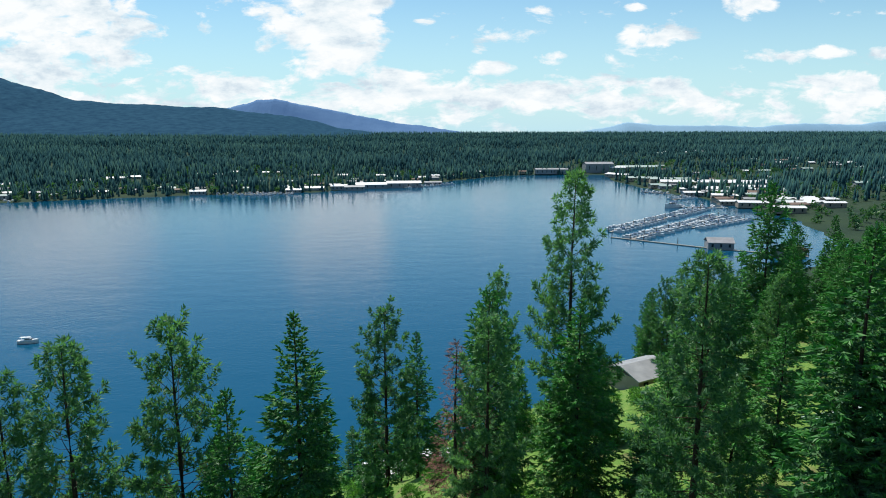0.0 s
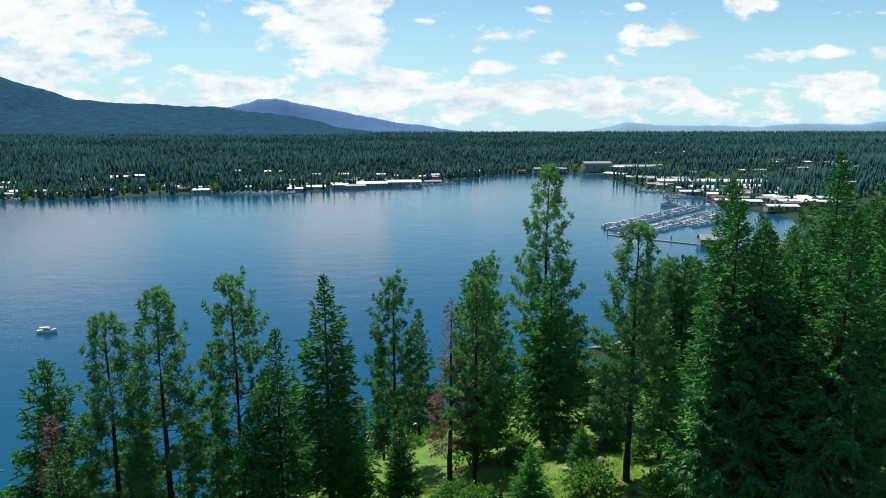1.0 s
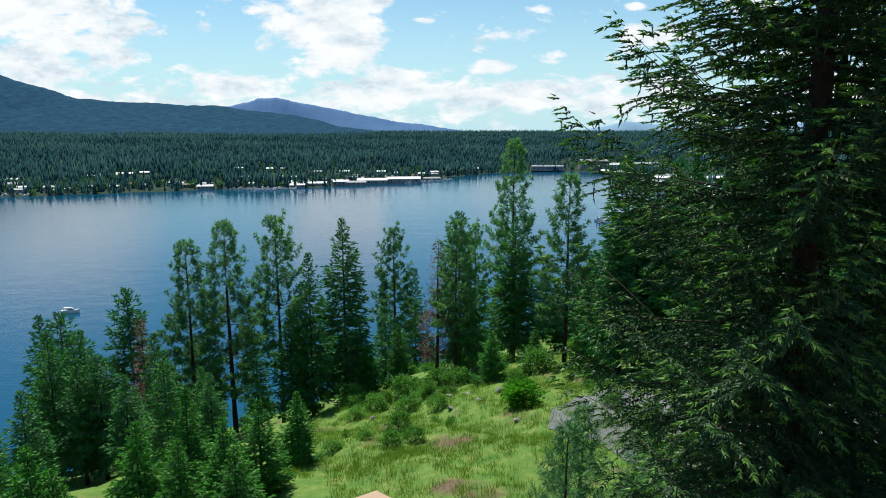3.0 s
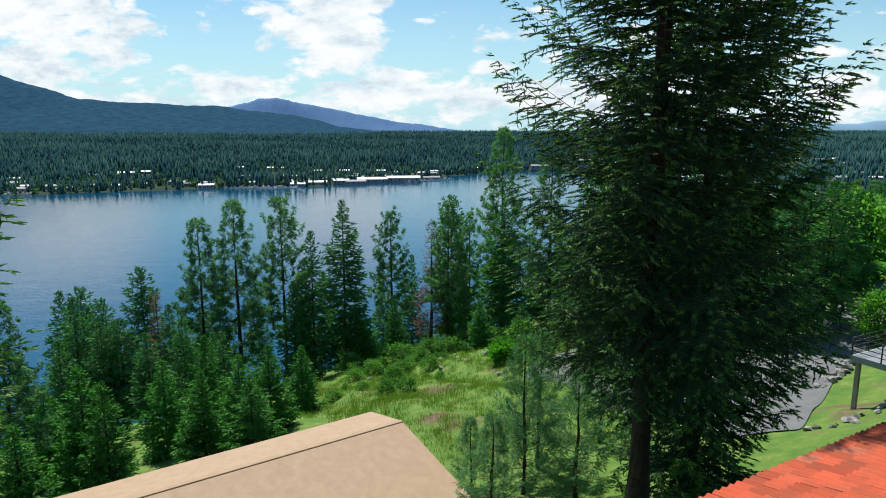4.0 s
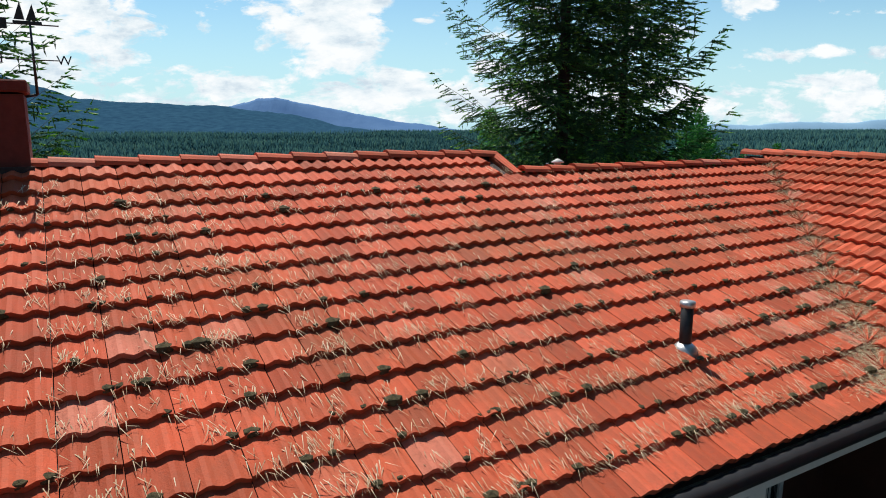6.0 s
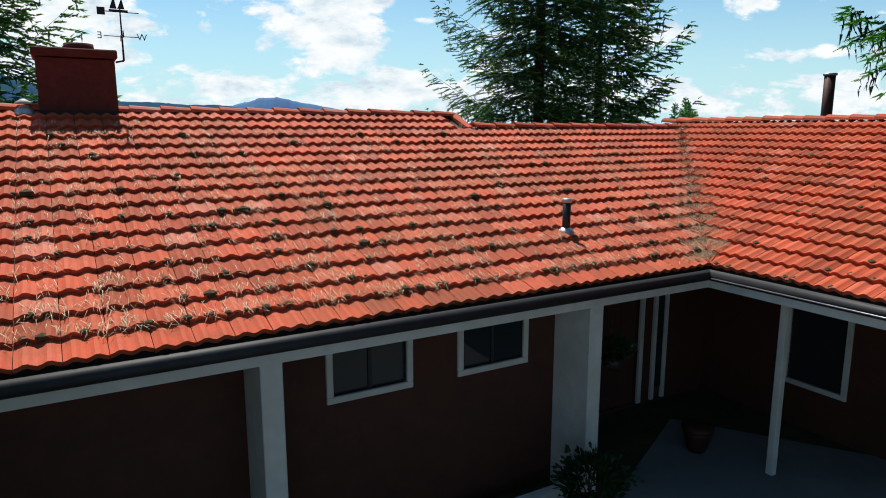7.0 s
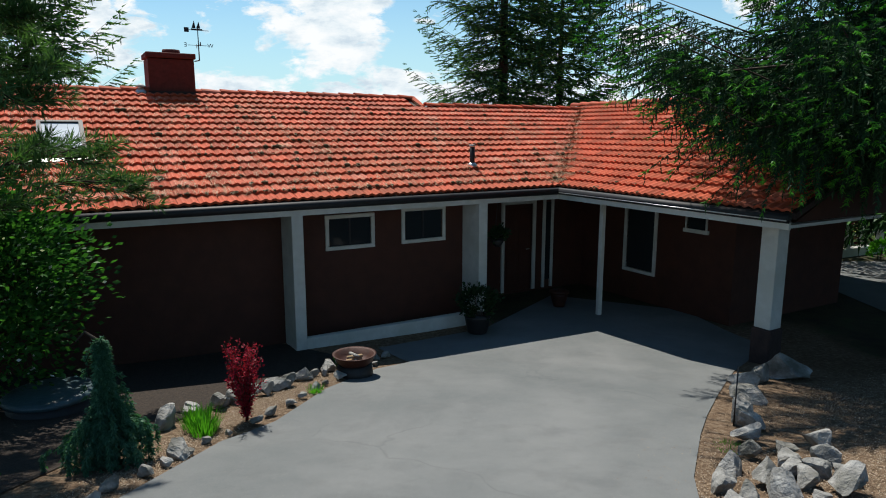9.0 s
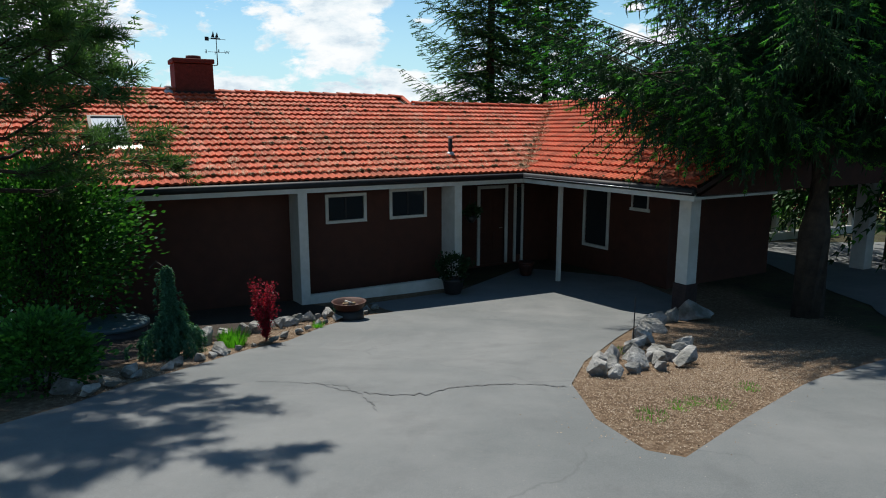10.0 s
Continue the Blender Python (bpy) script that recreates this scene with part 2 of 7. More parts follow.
def ground_b(nt, out):
    v = pos_vec(nt)
    sep = nt.nodes.new("ShaderNodeSeparateXYZ")
    nt.links.new(v, sep.inputs[0])
    grass = ramp(nt, noise_n(nt, v, 0.9, 6, 0.65), [(0.3, (0.065, 0.165, 0.030)), (0.55, (0.13, 0.225, 0.042)), (0.78, (0.27, 0.27, 0.10))])
    dirt = ramp(nt, noise_n(nt, v, 1.7, 6, 0.7), [(0.3, (0.09, 0.06, 0.038)), (0.7, (0.22, 0.16, 0.10))])
    col = mixc(nt, ramp(nt, noise_n(nt, v, 0.17, 6, 0.65), [(0.56, (0, 0, 0)), (0.68, (1, 1, 1))]), grass, dirt)
    soil = ramp(nt, noise_n(nt, v, 14, 6, 0.75), [(0.3, (0.075, 0.048, 0.03)), (0.5, (0.155, 0.105, 0.066)), (0.72, (0.30, 0.235, 0.165))])
    duff = ramp(nt, noise_n(nt, v, 1.3, 6, 0.7), [(0.3, (0.030, 0.026, 0.016)), (0.55, (0.055, 0.052, 0.026)), (0.75, (0.055, 0.085, 0.026))])
    rim = math_n(nt, "ADD", 13, math_n(nt, "MULTIPLY", noise_n(nt, v, 0.08, 5, 0.6), 12))
    yard = math_n(nt, "MULTIPLY", math_n(nt, "SUBTRACT", rim, sep.outputs[1]), 0.25, clamp=True)
    col = mixc(nt, yard, col, duff)
    bx, by = math_n(nt, "ABSOLUTE", math_n(nt, "SUBTRACT", sep.outputs[0], 3.2)), math_n(nt, "ABSOLUTE", math_n(nt, "ADD", sep.outputs[1], 0.5))
    edge = math_n(nt, "MULTIPLY", math_n(nt, "SUBTRACT", noise_n(nt, v, 0.9, 4), 0.5), 2.5)
    bed = math_n(nt, "MINIMUM", math_n(nt, "SUBTRACT", 6.2, math_n(nt, "ADD", bx, edge)), math_n(nt, "SUBTRACT", 6.5, math_n(nt, "ADD", by, edge)), clamp=False)
    col = mixc(nt, math_n(nt, "MULTIPLY", bed, 1.2, clamp=True), col, soil)
    far = math_n(nt, "MULTIPLY", math_n(nt, "SUBTRACT", sep.outputs[1], 230), 0.02, clamp=True)
    wood = ramp(nt, noise_n(nt, v, 0.02, 5, 0.6), [(0.35, (0.012, 0.032, 0.018)), (0.7, (0.028, 0.055, 0.024))])
    col = mixc(nt, far, col, wood)
    principled(nt, out, col, 0.95, 0.0, noise_n(nt, v, 9, 6, 0.7), 0.06, 0.2)


M["ground"] = material("hillside_ground", ground_b)


def water_b(nt, out):
    v = pos_vec(nt)
    mp = nt.nodes.new("ShaderNodeMapping")
    mp.inputs["Scale"].default_value = (0.6, 1.0, 1)
    nt.links.new(v, mp.inputs[0])
    h = math_n(nt, "ADD", noise_n(nt, mp.outputs[0], 0.7, 4, 0.6), math_n(nt, "MULTIPLY", noise_n(nt, mp.outputs[0], 0.09, 3, 0.5), 2.0))
    principled(nt, out, (0.001, 0.062, 0.125), 0.11, 0.0, h, 0.07, 0.24)


M["water"] = material("lake_water", water_b)


# ---- mesh helpers ----
def mesh_from(name, verts, faces, mat, smooth=False):
    me = bpy.data.meshes.new(name)
    me.from_pydata([tuple(v) for v in verts], [], [tuple(f) for f in faces])
    me.materials.append(mat)
    if smooth:
        me.polygons.foreach_set("use_smooth", [True] * len(me.polygons))
    me.update()
    return me


def mesh_tris(name, verts, tris, mat):
    """A mesh from arrays of vertices and triangles."""
    verts, tris = np.asarray(verts, np.float32).reshape(-1, 3), np.asarray(tris, np.int32).reshape(-1, 3)
    me = bpy.data.meshes.new(name)
    me.vertices.add(len(verts))
    me.vertices.foreach_set("co", verts.ravel())
    me.loops.add(tris.size)
    me.loops.foreach_set("vertex_index", tris.ravel())
    me.polygons.add(len(tris))
    me.polygons.foreach_set("loop_start", np.arange(0, tris.size, 3, dtype=np.int32))
    me.materials.append(mat)
    me.update(calc_edges=True)
    return me


def bm_mesh(name, bm, mat, smooth=False):
    me = bpy.data.meshes.new(name)
    bm.to_mesh(me)
    bm.free()
    me.materials.append(mat)
    if smooth:
        me.polygons.foreach_set("use_smooth", [True] * len(me.polygons))
    return me


def part(name, me, parent, label="", at=None):
    ob = new(name, me)
    ob.parent = parent
    if at is not None:
        ob.matrix_basis = at
    if label:
        ob["label"] = label
    return ob


def bm_box(bm, x0, x1, y0, y1, z0, z1, bevel=0.0):
    r = bmesh.ops.create_cube(bm, size=1, matrix=Matrix.LocRotScale(((x0 + x1) / 2, (y0 + y1) / 2, (z0 + z1) / 2), None, (x1 - x0, y1 - y0, z1 - z0)))
    if bevel:
        es = list({e for v in r["verts"] for e in v.link_edges})
        bmesh.ops.bevel(bm, geom=es, offset=bevel, segments=1, affect="EDGES")


def box_mesh(name, mat, *dims, bevel=0.0):
    bm = bmesh.new()
    bm_box(bm, *dims, bevel=bevel)
    return bm_mesh(name, bm, mat)


def bm_tube(bm, path, radii, seg=8):
    """A tube along points, closed at both ends."""
    rings = []
    n = len(path)
    for i, (p, r) in enumerate(zip(path, radii)):
        p = Vector(p)
        d = Vector(path[min(i + 1, n - 1)]) - Vector(path[max(i - 1, 0)])
        q = d.to_track_quat("Z", "Y")
        rings.append([bm.verts.new(p + q @ Vector((r * math.cos(2 * math.pi * k / seg), r * math.sin(2 * math.pi * k / seg), 0))) for k in range(seg)])
    for a, b in zip(rings, rings[1:]):
        for k in range(seg):
            bm.faces.new((a[k], a[(k + 1) % seg], b[(k + 1) % seg], b[k]))
    bm.faces.new(rings[0][::-1])
    bm.faces.new(rings[-1])


def tube_mesh(name, mat, path, radii, seg=8):
    bm = bmesh.new()
    bm_tube(bm, path, radii, seg)
    return bm_mesh(name, bm, mat, True)


# ---- the lie of the land ----
WATER_Z = -70.0
LAKE = np.array([(-3000, -2185), (100, 295), (130, 330), (220, 440), (290, 520), (320, 650), (312, 847), (295, 897), (272, 1117), (298, 1290),
                 (105, 1255), (40, 1170), (-81, 1002), (-188, 922), (-319, 891), (-511, 798), (-1500, 500), (-4000, 0)], float)
SLOPE_S = [-400, -20, 6, 12, 20, 30, 45, 60, 90, 100, 125, 150, 173, 200, 215, 260]
SLOPE_Z = [40, 2.5, 0, -1.2, -4.5, -8.5, -11, -12.8, -19.8, -23, -31, -42, -52, -64, -70.5, -80]


def lake_distance(x, y):
    """Distance to the shore, negative on the water."""
    d = np.full(x.shape, 1e9)
    inside = np.zeros(x.shape, bool)
    for (ax, ay), (bx, by) in zip(LAKE, np.roll(LAKE, -1, 0)):
        ex, ey = bx - ax, by - ay
        t = np.clip(((x - ax) * ex + (y - ay) * ey) / (ex * ex + ey * ey), 0, 1)
        d = np.minimum(d, np.hypot(x - ax - t * ex, y - ay - t * ey))
        cross = (ay > y) != (by > y)
        inside ^= cross & (x < ax + (y - ay) / (by - ay + 1e-12) * ex)
    return np.where(inside, -d, d)


def ground_z(x, y):
    x, y = np.asarray(x, float), np.asarray(y, float)
    d = lake_distance(x, y)
    s = y - 0.8 * x
    near = np.interp(s, SLOPE_S, SLOPE_Z)
    # the yard in front of the house: level at the house, rising away from the lake
    yard = np.interp(y, [-30, -6, -4, -1, 3, 5, 8], [1.7, 1.35, 1.1, 0.5, -0.05, -0.14, -0.16])
    w = np.clip((14 + 0.5 * x - y) / 5, 0, 1) * np.clip((40 - np.abs(x)) / 20, 0, 1)
    near = near * (1 - w) + yard * w
    far = -69.3 + np.interp(d, [0, 30, 100, 400, 1000, 2200, 6000], [0, 1.2, 4, 20, 44, 56, 60])
    land = np.where(y > 330 + 0 * x, np.maximum(np.where(x > 60, near, -200), far), np.maximum(near, np.where(d > 0, -69.3, -200)))
    bump = 0.5 * np.sin(x * 0.31 + 1) * np.sin(y * 0.27) + 0.25 * np.sin(x * 0.8 + y * 0.55)
    land = land + bump * np.clip((y - 24) / 20, 0, 1) * np.clip(d / 8, 0, 1)
    return np.where(d > 0, land, np.minimum(-70.6 + d * 0.15, -70.6).clip(-82))


def gz(x, y):
    return float(ground_z(np.array([x]), np.array([y]))[0])


def spaced(lo, hi, fine_lo, fine_hi, step, grow):
    v = list(np.arange(fine_lo, fine_hi + step / 2, step))
    s, p = step, fine_hi
    while p < hi:
        s *= grow
        p += s
        v.append(min(p, hi))
    s, p = step, fine_lo
    while p > lo:
        s *= grow
        p -= s
        v.insert(0, max(p, lo))
    return np.array(v)


def build_ground():
    xs, ys = spaced(-4200, 4200, -45, 40, 1.0, 1.055), spaced(-400, 4800, -20, 110, 1.0, 1.04)
    X, Y = np.meshgrid(xs, ys)
    Z = ground_z(X, Y)
    nx, ny = len(xs), len(ys)
    idx = np.arange(nx * ny).reshape(ny, nx)
    q = np.stack([idx[:-1, :-1], idx[:-1, 1:], idx[1:, 1:], idx[1:, :-1]], -1).reshape(-1, 4)
    tris = np.concatenate([q[:, [0, 1, 2]], q[:, [0, 2, 3]]])
    me = mesh_tris("ground", np.stack([X, Y, Z], -1), tris, M["ground"])
    me.polygons.foreach_set("use_smooth", [True] * len(me.polygons))
    tagged(new("ground", me), "grassy wooded hillside sloping down to the lake", "ground", kind="structure")
    xs, ys = np.linspace(-3800, 700, 40), np.linspace(-1500, 1500, 40)
    wv = [(x, y, WATER_Z) for y in ys for x in xs]
    wf = [(j * 40 + i, j * 40 + i + 1, j * 40 + i + 41, j * 40 + i + 40) for j in range(39) for i in range(39)]
    tagged(new("water", mesh_from("water", wv, wf, M["water"])), "calm blue lake water with light ripples", "lake", kind="structure")


build_ground()


def mountain(name, mat, ridge, depth, label):
    """A long hill: ridge as rows of x, y, crest height; the flanks fall to the plain over the given depth."""
    rng = np.random.default_rng(len(ridge))
    px = np.linspace(0, len(ridge) - 1, 160)
    r = np.array(ridge, float)
    cx, cy, cz = (np.interp(px, np.arange(len(r)), r[:, k]) for k in range(3))
    cz = cz + np.convolve(rng.normal(0, 9, 160), np.ones(9) / 9, "same") * np.clip((cz + 20) / 60, 0, 1)
    verts, n = [], 14
    for j in range(n):
        f = j / (n - 1)
        back = (f - 0.7) / 0.7
        h = 1 - abs(back) ** 1.25 if back < 0 else 1 - back * 1.8
        wob = np.sin(px * 0.9 + j * .4 + np.sin(px * 2.3)) * 0.03 * (1 - abs(back))
        verts.append(np.stack([cx, cy + back * depth, -25 + (cz + 25) * (np.clip(h + wob * (f < 0.65), -0.1, 1))], -1))
    v = np.concatenate(verts)
    idx = np.arange(160 * n).reshape(n, 160)
    q = np.stack([idx[:-1, :-1], idx[:-1, 1:], idx[1:, 1:], idx[1:, :-1]], -1).reshape(-1, 4)
    me = mesh_tris(name, v, np.concatenate([q[:, [0, 1, 2]], q[:, [0, 2, 3]]]), mat)
    me.polygons.foreach_set("use_smooth", [True] * len(me.polygons))
    tagged(new(name, me), label, "mountain", kind="structure")


# distance haze is put into these base colours: bluer, then paler, farther out
M["hill_near"] = rough_mat("hazed_wooded_hill", (0.017, 0.050, 0.090), (0.033, 0.088, 0.135), 0.03, 1.0, 4.0, spec=0.0)
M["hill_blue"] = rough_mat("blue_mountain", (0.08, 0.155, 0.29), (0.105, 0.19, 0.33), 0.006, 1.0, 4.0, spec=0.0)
M["hill_pale"] = rough_mat("hazed_far_mountain", (0.22, 0.36, 0.48), (0.26, 0.41, 0.53), 0.004, 1.0, 2.0, spec=0.0)


def sight(px, py, dist):
    """A place on the line of sight from the flight's first point, by tangents."""
    return (-4.1 + px * dist, 48 + dist, 11.7 + py * dist)


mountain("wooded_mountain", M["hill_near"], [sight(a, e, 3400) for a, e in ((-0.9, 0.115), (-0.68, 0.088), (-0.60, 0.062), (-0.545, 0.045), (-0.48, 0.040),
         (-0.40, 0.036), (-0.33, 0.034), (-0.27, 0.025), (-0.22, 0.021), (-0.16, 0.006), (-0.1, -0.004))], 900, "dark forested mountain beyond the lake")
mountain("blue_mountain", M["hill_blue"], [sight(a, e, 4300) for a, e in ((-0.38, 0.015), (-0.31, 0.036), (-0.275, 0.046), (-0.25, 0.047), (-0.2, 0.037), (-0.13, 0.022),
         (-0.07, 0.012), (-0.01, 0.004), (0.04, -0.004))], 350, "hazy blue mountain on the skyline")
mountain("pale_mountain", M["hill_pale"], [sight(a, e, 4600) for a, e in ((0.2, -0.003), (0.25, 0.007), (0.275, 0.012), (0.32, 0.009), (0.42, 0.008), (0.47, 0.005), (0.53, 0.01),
         (0.6, 0.009), (0.66, 0.014), (0.8, 0.018))], 150, "distant mountain range on the skyline, hazed in its colour")


# ---- the house, in its own axes: u along the front, v towards the lake ----
HOUSE = pose(0, 0, 0, 0, 0, 30)
PITCH, PITCH_BACK = 0.412, 0.325
EAVE_Z = 2.66
house = new("house")
house.matrix_basis = HOUSE
tagged(house, "single-storey house with orange clay tile roof and dark red walls", "house")

TILE_W = 0.331


def tile_verts(w, l, rise, first):
    """One roll tile: two waves across, a front edge with thickness. x across, y up the slope, z out."""
    n = 11
    xs = [w * (i / (n - 1)) for i in range(n)]
    prof = [0.034 * (1 - math.cos(4 * math.pi * x / w)) / 2 for x in xs]
    top = [(x, 0, rise + p) for x, p in zip(xs, prof)] + [(x, l, p * 0.9 + 0.004) for x, p in zip(xs, prof)]
    low = [(x, 0.004, rise + p - 0.050) for x, p in zip(xs, prof)]
    faces = [(i, i + 1, n + i + 1, n + i) for i in range(n - 1)] + [(2 * n + i, 2 * n + i + 1, i + 1, i) for i in range(n - 1)]
    return top + low, faces


def slope_tiles(roof, name, origin, along, up, length, courses, run, lim, single=None, seed=0, pitch=PITCH):
    """Tiles of one roof slope: origin at the eave's start, along the eave, up is the level way up the slope; lim(u, v) says how far up the cut runs."""
    rng = random.Random(seed)
    along, up = Vector((*along, 0)), Vector((*up, 0))
    slope = (up + Vector((0, 0, pitch))).normalized()
    nrm = along.cross(slope)
    if nrm.z < 0:
        nrm = -nrm
    l = run / courses * math.sqrt(1 + pitch * pitch)
    tv, tf = tile_verts(TILE_W - 0.006, l + 0.05, 0.056, False)
    shared = None
    V, Fc = [], []
    n = int(length / TILE_W)
    count = 0
    for c in range(courses):
        for k in range(n):
            o = Vector(origin) + along * (k * TILE_W) + slope * (c * l)
            mid = o + along * (TILE_W / 2) + slope * (l / 2)
            ok = lim(mid.x, mid.y)
            if ok <= -0.25:
                continue
            jit = Vector((0, 0, rng.uniform(-0.003, 0.003)))
            tw = rng.uniform(-0.006, 0.006)
            sl = rng.uniform(-0.008, 0.008)
            if single and ok > 0.3 and single(mid.x, mid.y):
                if shared is None:
                    shared = mesh_from("roof_tile", tv, tf, M["tile"], False)
                ob = part("roof_tile", shared, roof)
                a2 = (along + slope * tw).normalized()
                m = Matrix((a2, nrm.cross(a2), nrm)).transposed().to_4x4()
                m.translation = o + jit + slope * sl
                ob.matrix_basis = m
                count += 1
                continue
            base = len(V)
            for x, y, z in tv:
                p = o + along * x + slope * (y + sl + x * tw) + nrm * z + jit
                over = lim(p.x, p.y)
                if over < 0:
                    p = p + CUT[name](p, over) if name in CUT else p
                V.append(p)
            Fc += [tuple(base + i for i in f) for f in tf]
    ob = part(name, mesh_from(name, V, Fc, M["tile"]), roof)
    ob["kind"] = "stuff"
    return count


CUT = {"front_tiles": lambda p, over: Vector((over, 0, 0)), "wing_tiles": lambda p, over: Vector((0, over, 0))}


def plane_z(d):
    return EAVE_Z + PITCH * d


def roof_deck(name, roof, pts, thick=0.10):
    """A sloping slab under the tiles."""
    bm = bmesh.new()
    top = [bm.verts.new(p) for p in pts]
    low = [bm.verts.new((p[0], p[1], p[2] - thick)) for p in pts]
    bm.faces.new(top)
    bm.faces.new(low[::-1])
    for i in range(len(pts)):
        j = (i + 1) % len(pts)
        bm.faces.new((top[i], low[i], low[j], top[j]))
    bmesh.ops.recalc_face_normals(bm, faces=bm.faces)
    return part(name, bm_mesh(name, bm, M["underlay"]), roof)


def ridge_caps(roof, a, b, r=0.13, step=0.42):
    """A row of half-round caps, each lapping the next."""
    a, b = Vector(a), Vector(b)
    d = (b - a).normalized()
    side = d.cross(Vector((0, 0, 1))).normalized()
    upv = side.cross(d)
    n = max(1, int((b - a).length / step))
    st = (b - a).length / n
    rng = random.Random(int(a.x * 10 + b.y))
    v, f, k = [], [], 7
    for e, (s, rr) in enumerate(((0.0, r), (st + 0.05, r * 0.86))):
        for i in range(k):
            t = math.pi * i / (k - 1)
            v.append((rr * math.cos(t), s, rr * 0.72 * math.sin(t) + (0.02 if e == 0 else 0)))
    for i in range(k):
        t = math.pi * i / (k - 1)
        v.append(((r - 0.022) * math.cos(t), 0.003, (r - 0.025) * 0.72 * math.sin(t) - 0.004))
    for i in range(k - 1):
        f.append((i, i + 1, k + i + 1, k + i))
        f.append((2 * k + i, 2 * k + i + 1, i + 1, i))
    me = mesh_from("ridge_cap", v, f, M["tile"], False)
    for i in range(n):
        ob = part("ridge_cap", me, roof)
        m = Matrix((side, d, upv)).transposed().to_4x4()
        m.translation = a + d * (i * st) + Vector((0, 0, rng.uniform(-0.008, 0.008)))
        ob.matrix_basis = m


U_L, U_STEP, V_EAVE, V_RIDGE, V_LOW = -6.2, 5.55, 3.85, 8.88, 8.32
U_EAVE, U_RIDGE, V_END = 6.72, 11.5, -1.60
V_BACK, U_R = 13.6, 22.0
Z_RIDGE, Z_LOW, Z_WING = plane_z(V_RIDGE - V_EAVE), plane_z(V_LOW - V_EAVE), plane_z(U_RIDGE - U_EAVE)
roof = new("roof")
roof.parent = house
roof["label"] = "weathered orange-red clay tile roof with dry needles"
roof_deck("deck", roof, [(U_L, V_EAVE + .05, EAVE_Z), (6.7, V_EAVE + .05, EAVE_Z), (U_RIDGE, V_LOW, Z_LOW), (U_STEP, V_LOW, Z_LOW), (U_STEP, V_RIDGE, Z_RIDGE - .02), (U_L, V_RIDGE, Z_RIDGE - .02)])
roof_deck("deck", roof, [(U_EAVE + .05, V_END, EAVE_Z), (U_RIDGE, V_END, Z_WING), (U_RIDGE, 9.0, Z_WING), (U_RIDGE - .5, V_LOW, Z_WING - .22), (U_EAVE + .05, V_EAVE, EAVE_Z)])
roof_deck("deck", roof, [(U_RIDGE, V_END, Z_WING), (16.3, V_END, EAVE_Z), (16.3, 9.0, EAVE_Z), (U_RIDGE, 9.0, Z_WING)])
roof_deck("deck", roof, [(U_L, V_RIDGE, Z_RIDGE), (U_STEP + .15, V_RIDGE, Z_RIDGE), (U_STEP + .15, V_BACK, Z_RIDGE - PITCH_BACK * (V_BACK - V_RIDGE)), (U_L, V_BACK, Z_RIDGE - PITCH_BACK * (V_BACK - V_RIDGE))])
roof_deck("deck", roof, [(U_STEP + .15, V_LOW, Z_LOW), (U_R, V_LOW, Z_LOW), (U_R, V_BACK, Z_LOW - PITCH_BACK * (V_BACK - V_LOW)), (U_STEP + .15, V_BACK, Z_LOW - PITCH_BACK * (V_BACK - V_LOW))])


def front_lim(u, v):
    if u > U_STEP and v > V_LOW:
        return -1
    return U_EAVE + (v - V_EAVE) - u


slope_tiles(roof, "front_tiles", (U_L, V_EAVE - .04, EAVE_Z), (1, 0), (0, 1), 18.5, 17, V_RIDGE - V_EAVE, front_lim,
            lambda u, v: -3.2 < u < 4.6 and v < 7.0, 1)
slope_tiles(roof, "wing_tiles", (U_EAVE - .04, V_END, EAVE_Z), (0, 1), (1, 0), 10.9, 16, U_RIDGE - U_EAVE, lambda u, v: min(V_EAVE + (u - U_EAVE), 9.0) - v, None, 2)
slope_tiles(roof, "back_tiles", (U_STEP + .15, V_BACK, Z_RIDGE - PITCH_BACK * (V_BACK - V_RIDGE)), (-1, 0), (0, -1), U_STEP - U_L, 15, V_BACK - V_RIDGE, lambda u, v: 1, None, 3, PITCH_BACK)
slope_tiles(roof, "back_tiles", (U_R, V_BACK, Z_LOW - PITCH_BACK * (V_BACK - V_LOW)), (-1, 0), (0, -1), U_R - U_STEP, 16, V_BACK - V_LOW, lambda u, v: u - U_STEP - .1, None, 4, PITCH_BACK)
ridge_caps(roof, (U_L, V_RIDGE, Z_RIDGE + .01), (U_STEP + .1, V_RIDGE, Z_RIDGE + .01))
ridge_caps(roof, (U_STEP + .2, V_LOW, Z_LOW + .03), (U_RIDGE - .3, V_LOW, Z_LOW + .03), 0.12)
ridge_caps(roof, (U_RIDGE, 9.0, Z_WING + .03), (U_RIDGE, V_END, Z_WING + .03))
ridge_caps(roof, (U_STEP + .12, V_RIDGE - .05, Z_RIDGE - .02), (U_STEP + .12, V_LOW + .0, Z_LOW + .02), 0.09, 0.3)

zb = [Z_RIDGE - PITCH_BACK * (V_BACK - V_RIDGE), Z_LOW - PITCH_BACK * (V_BACK - V_LOW)]
vg = [(V_LOW - .05, Z_LOW - .08), (V_BACK, zb[1] - .08), (V_BACK, zb[0] + .03), (V_RIDGE, Z_RIDGE + .05), (V_LOW - .05, Z_LOW + .05)]
part("verge_board", mesh_from("verge_board", [(U_STEP + .04, v, z) for v, z in vg] + [(U_STEP + .17, v, z) for v, z in vg],
     [(4, 3, 2, 1, 0), (5, 6, 7, 8, 9)] + [(i, (i + 1) % 5, 5 + (i + 1) % 5, 5 + i) for i in range(5)], M["tile"]), roof)

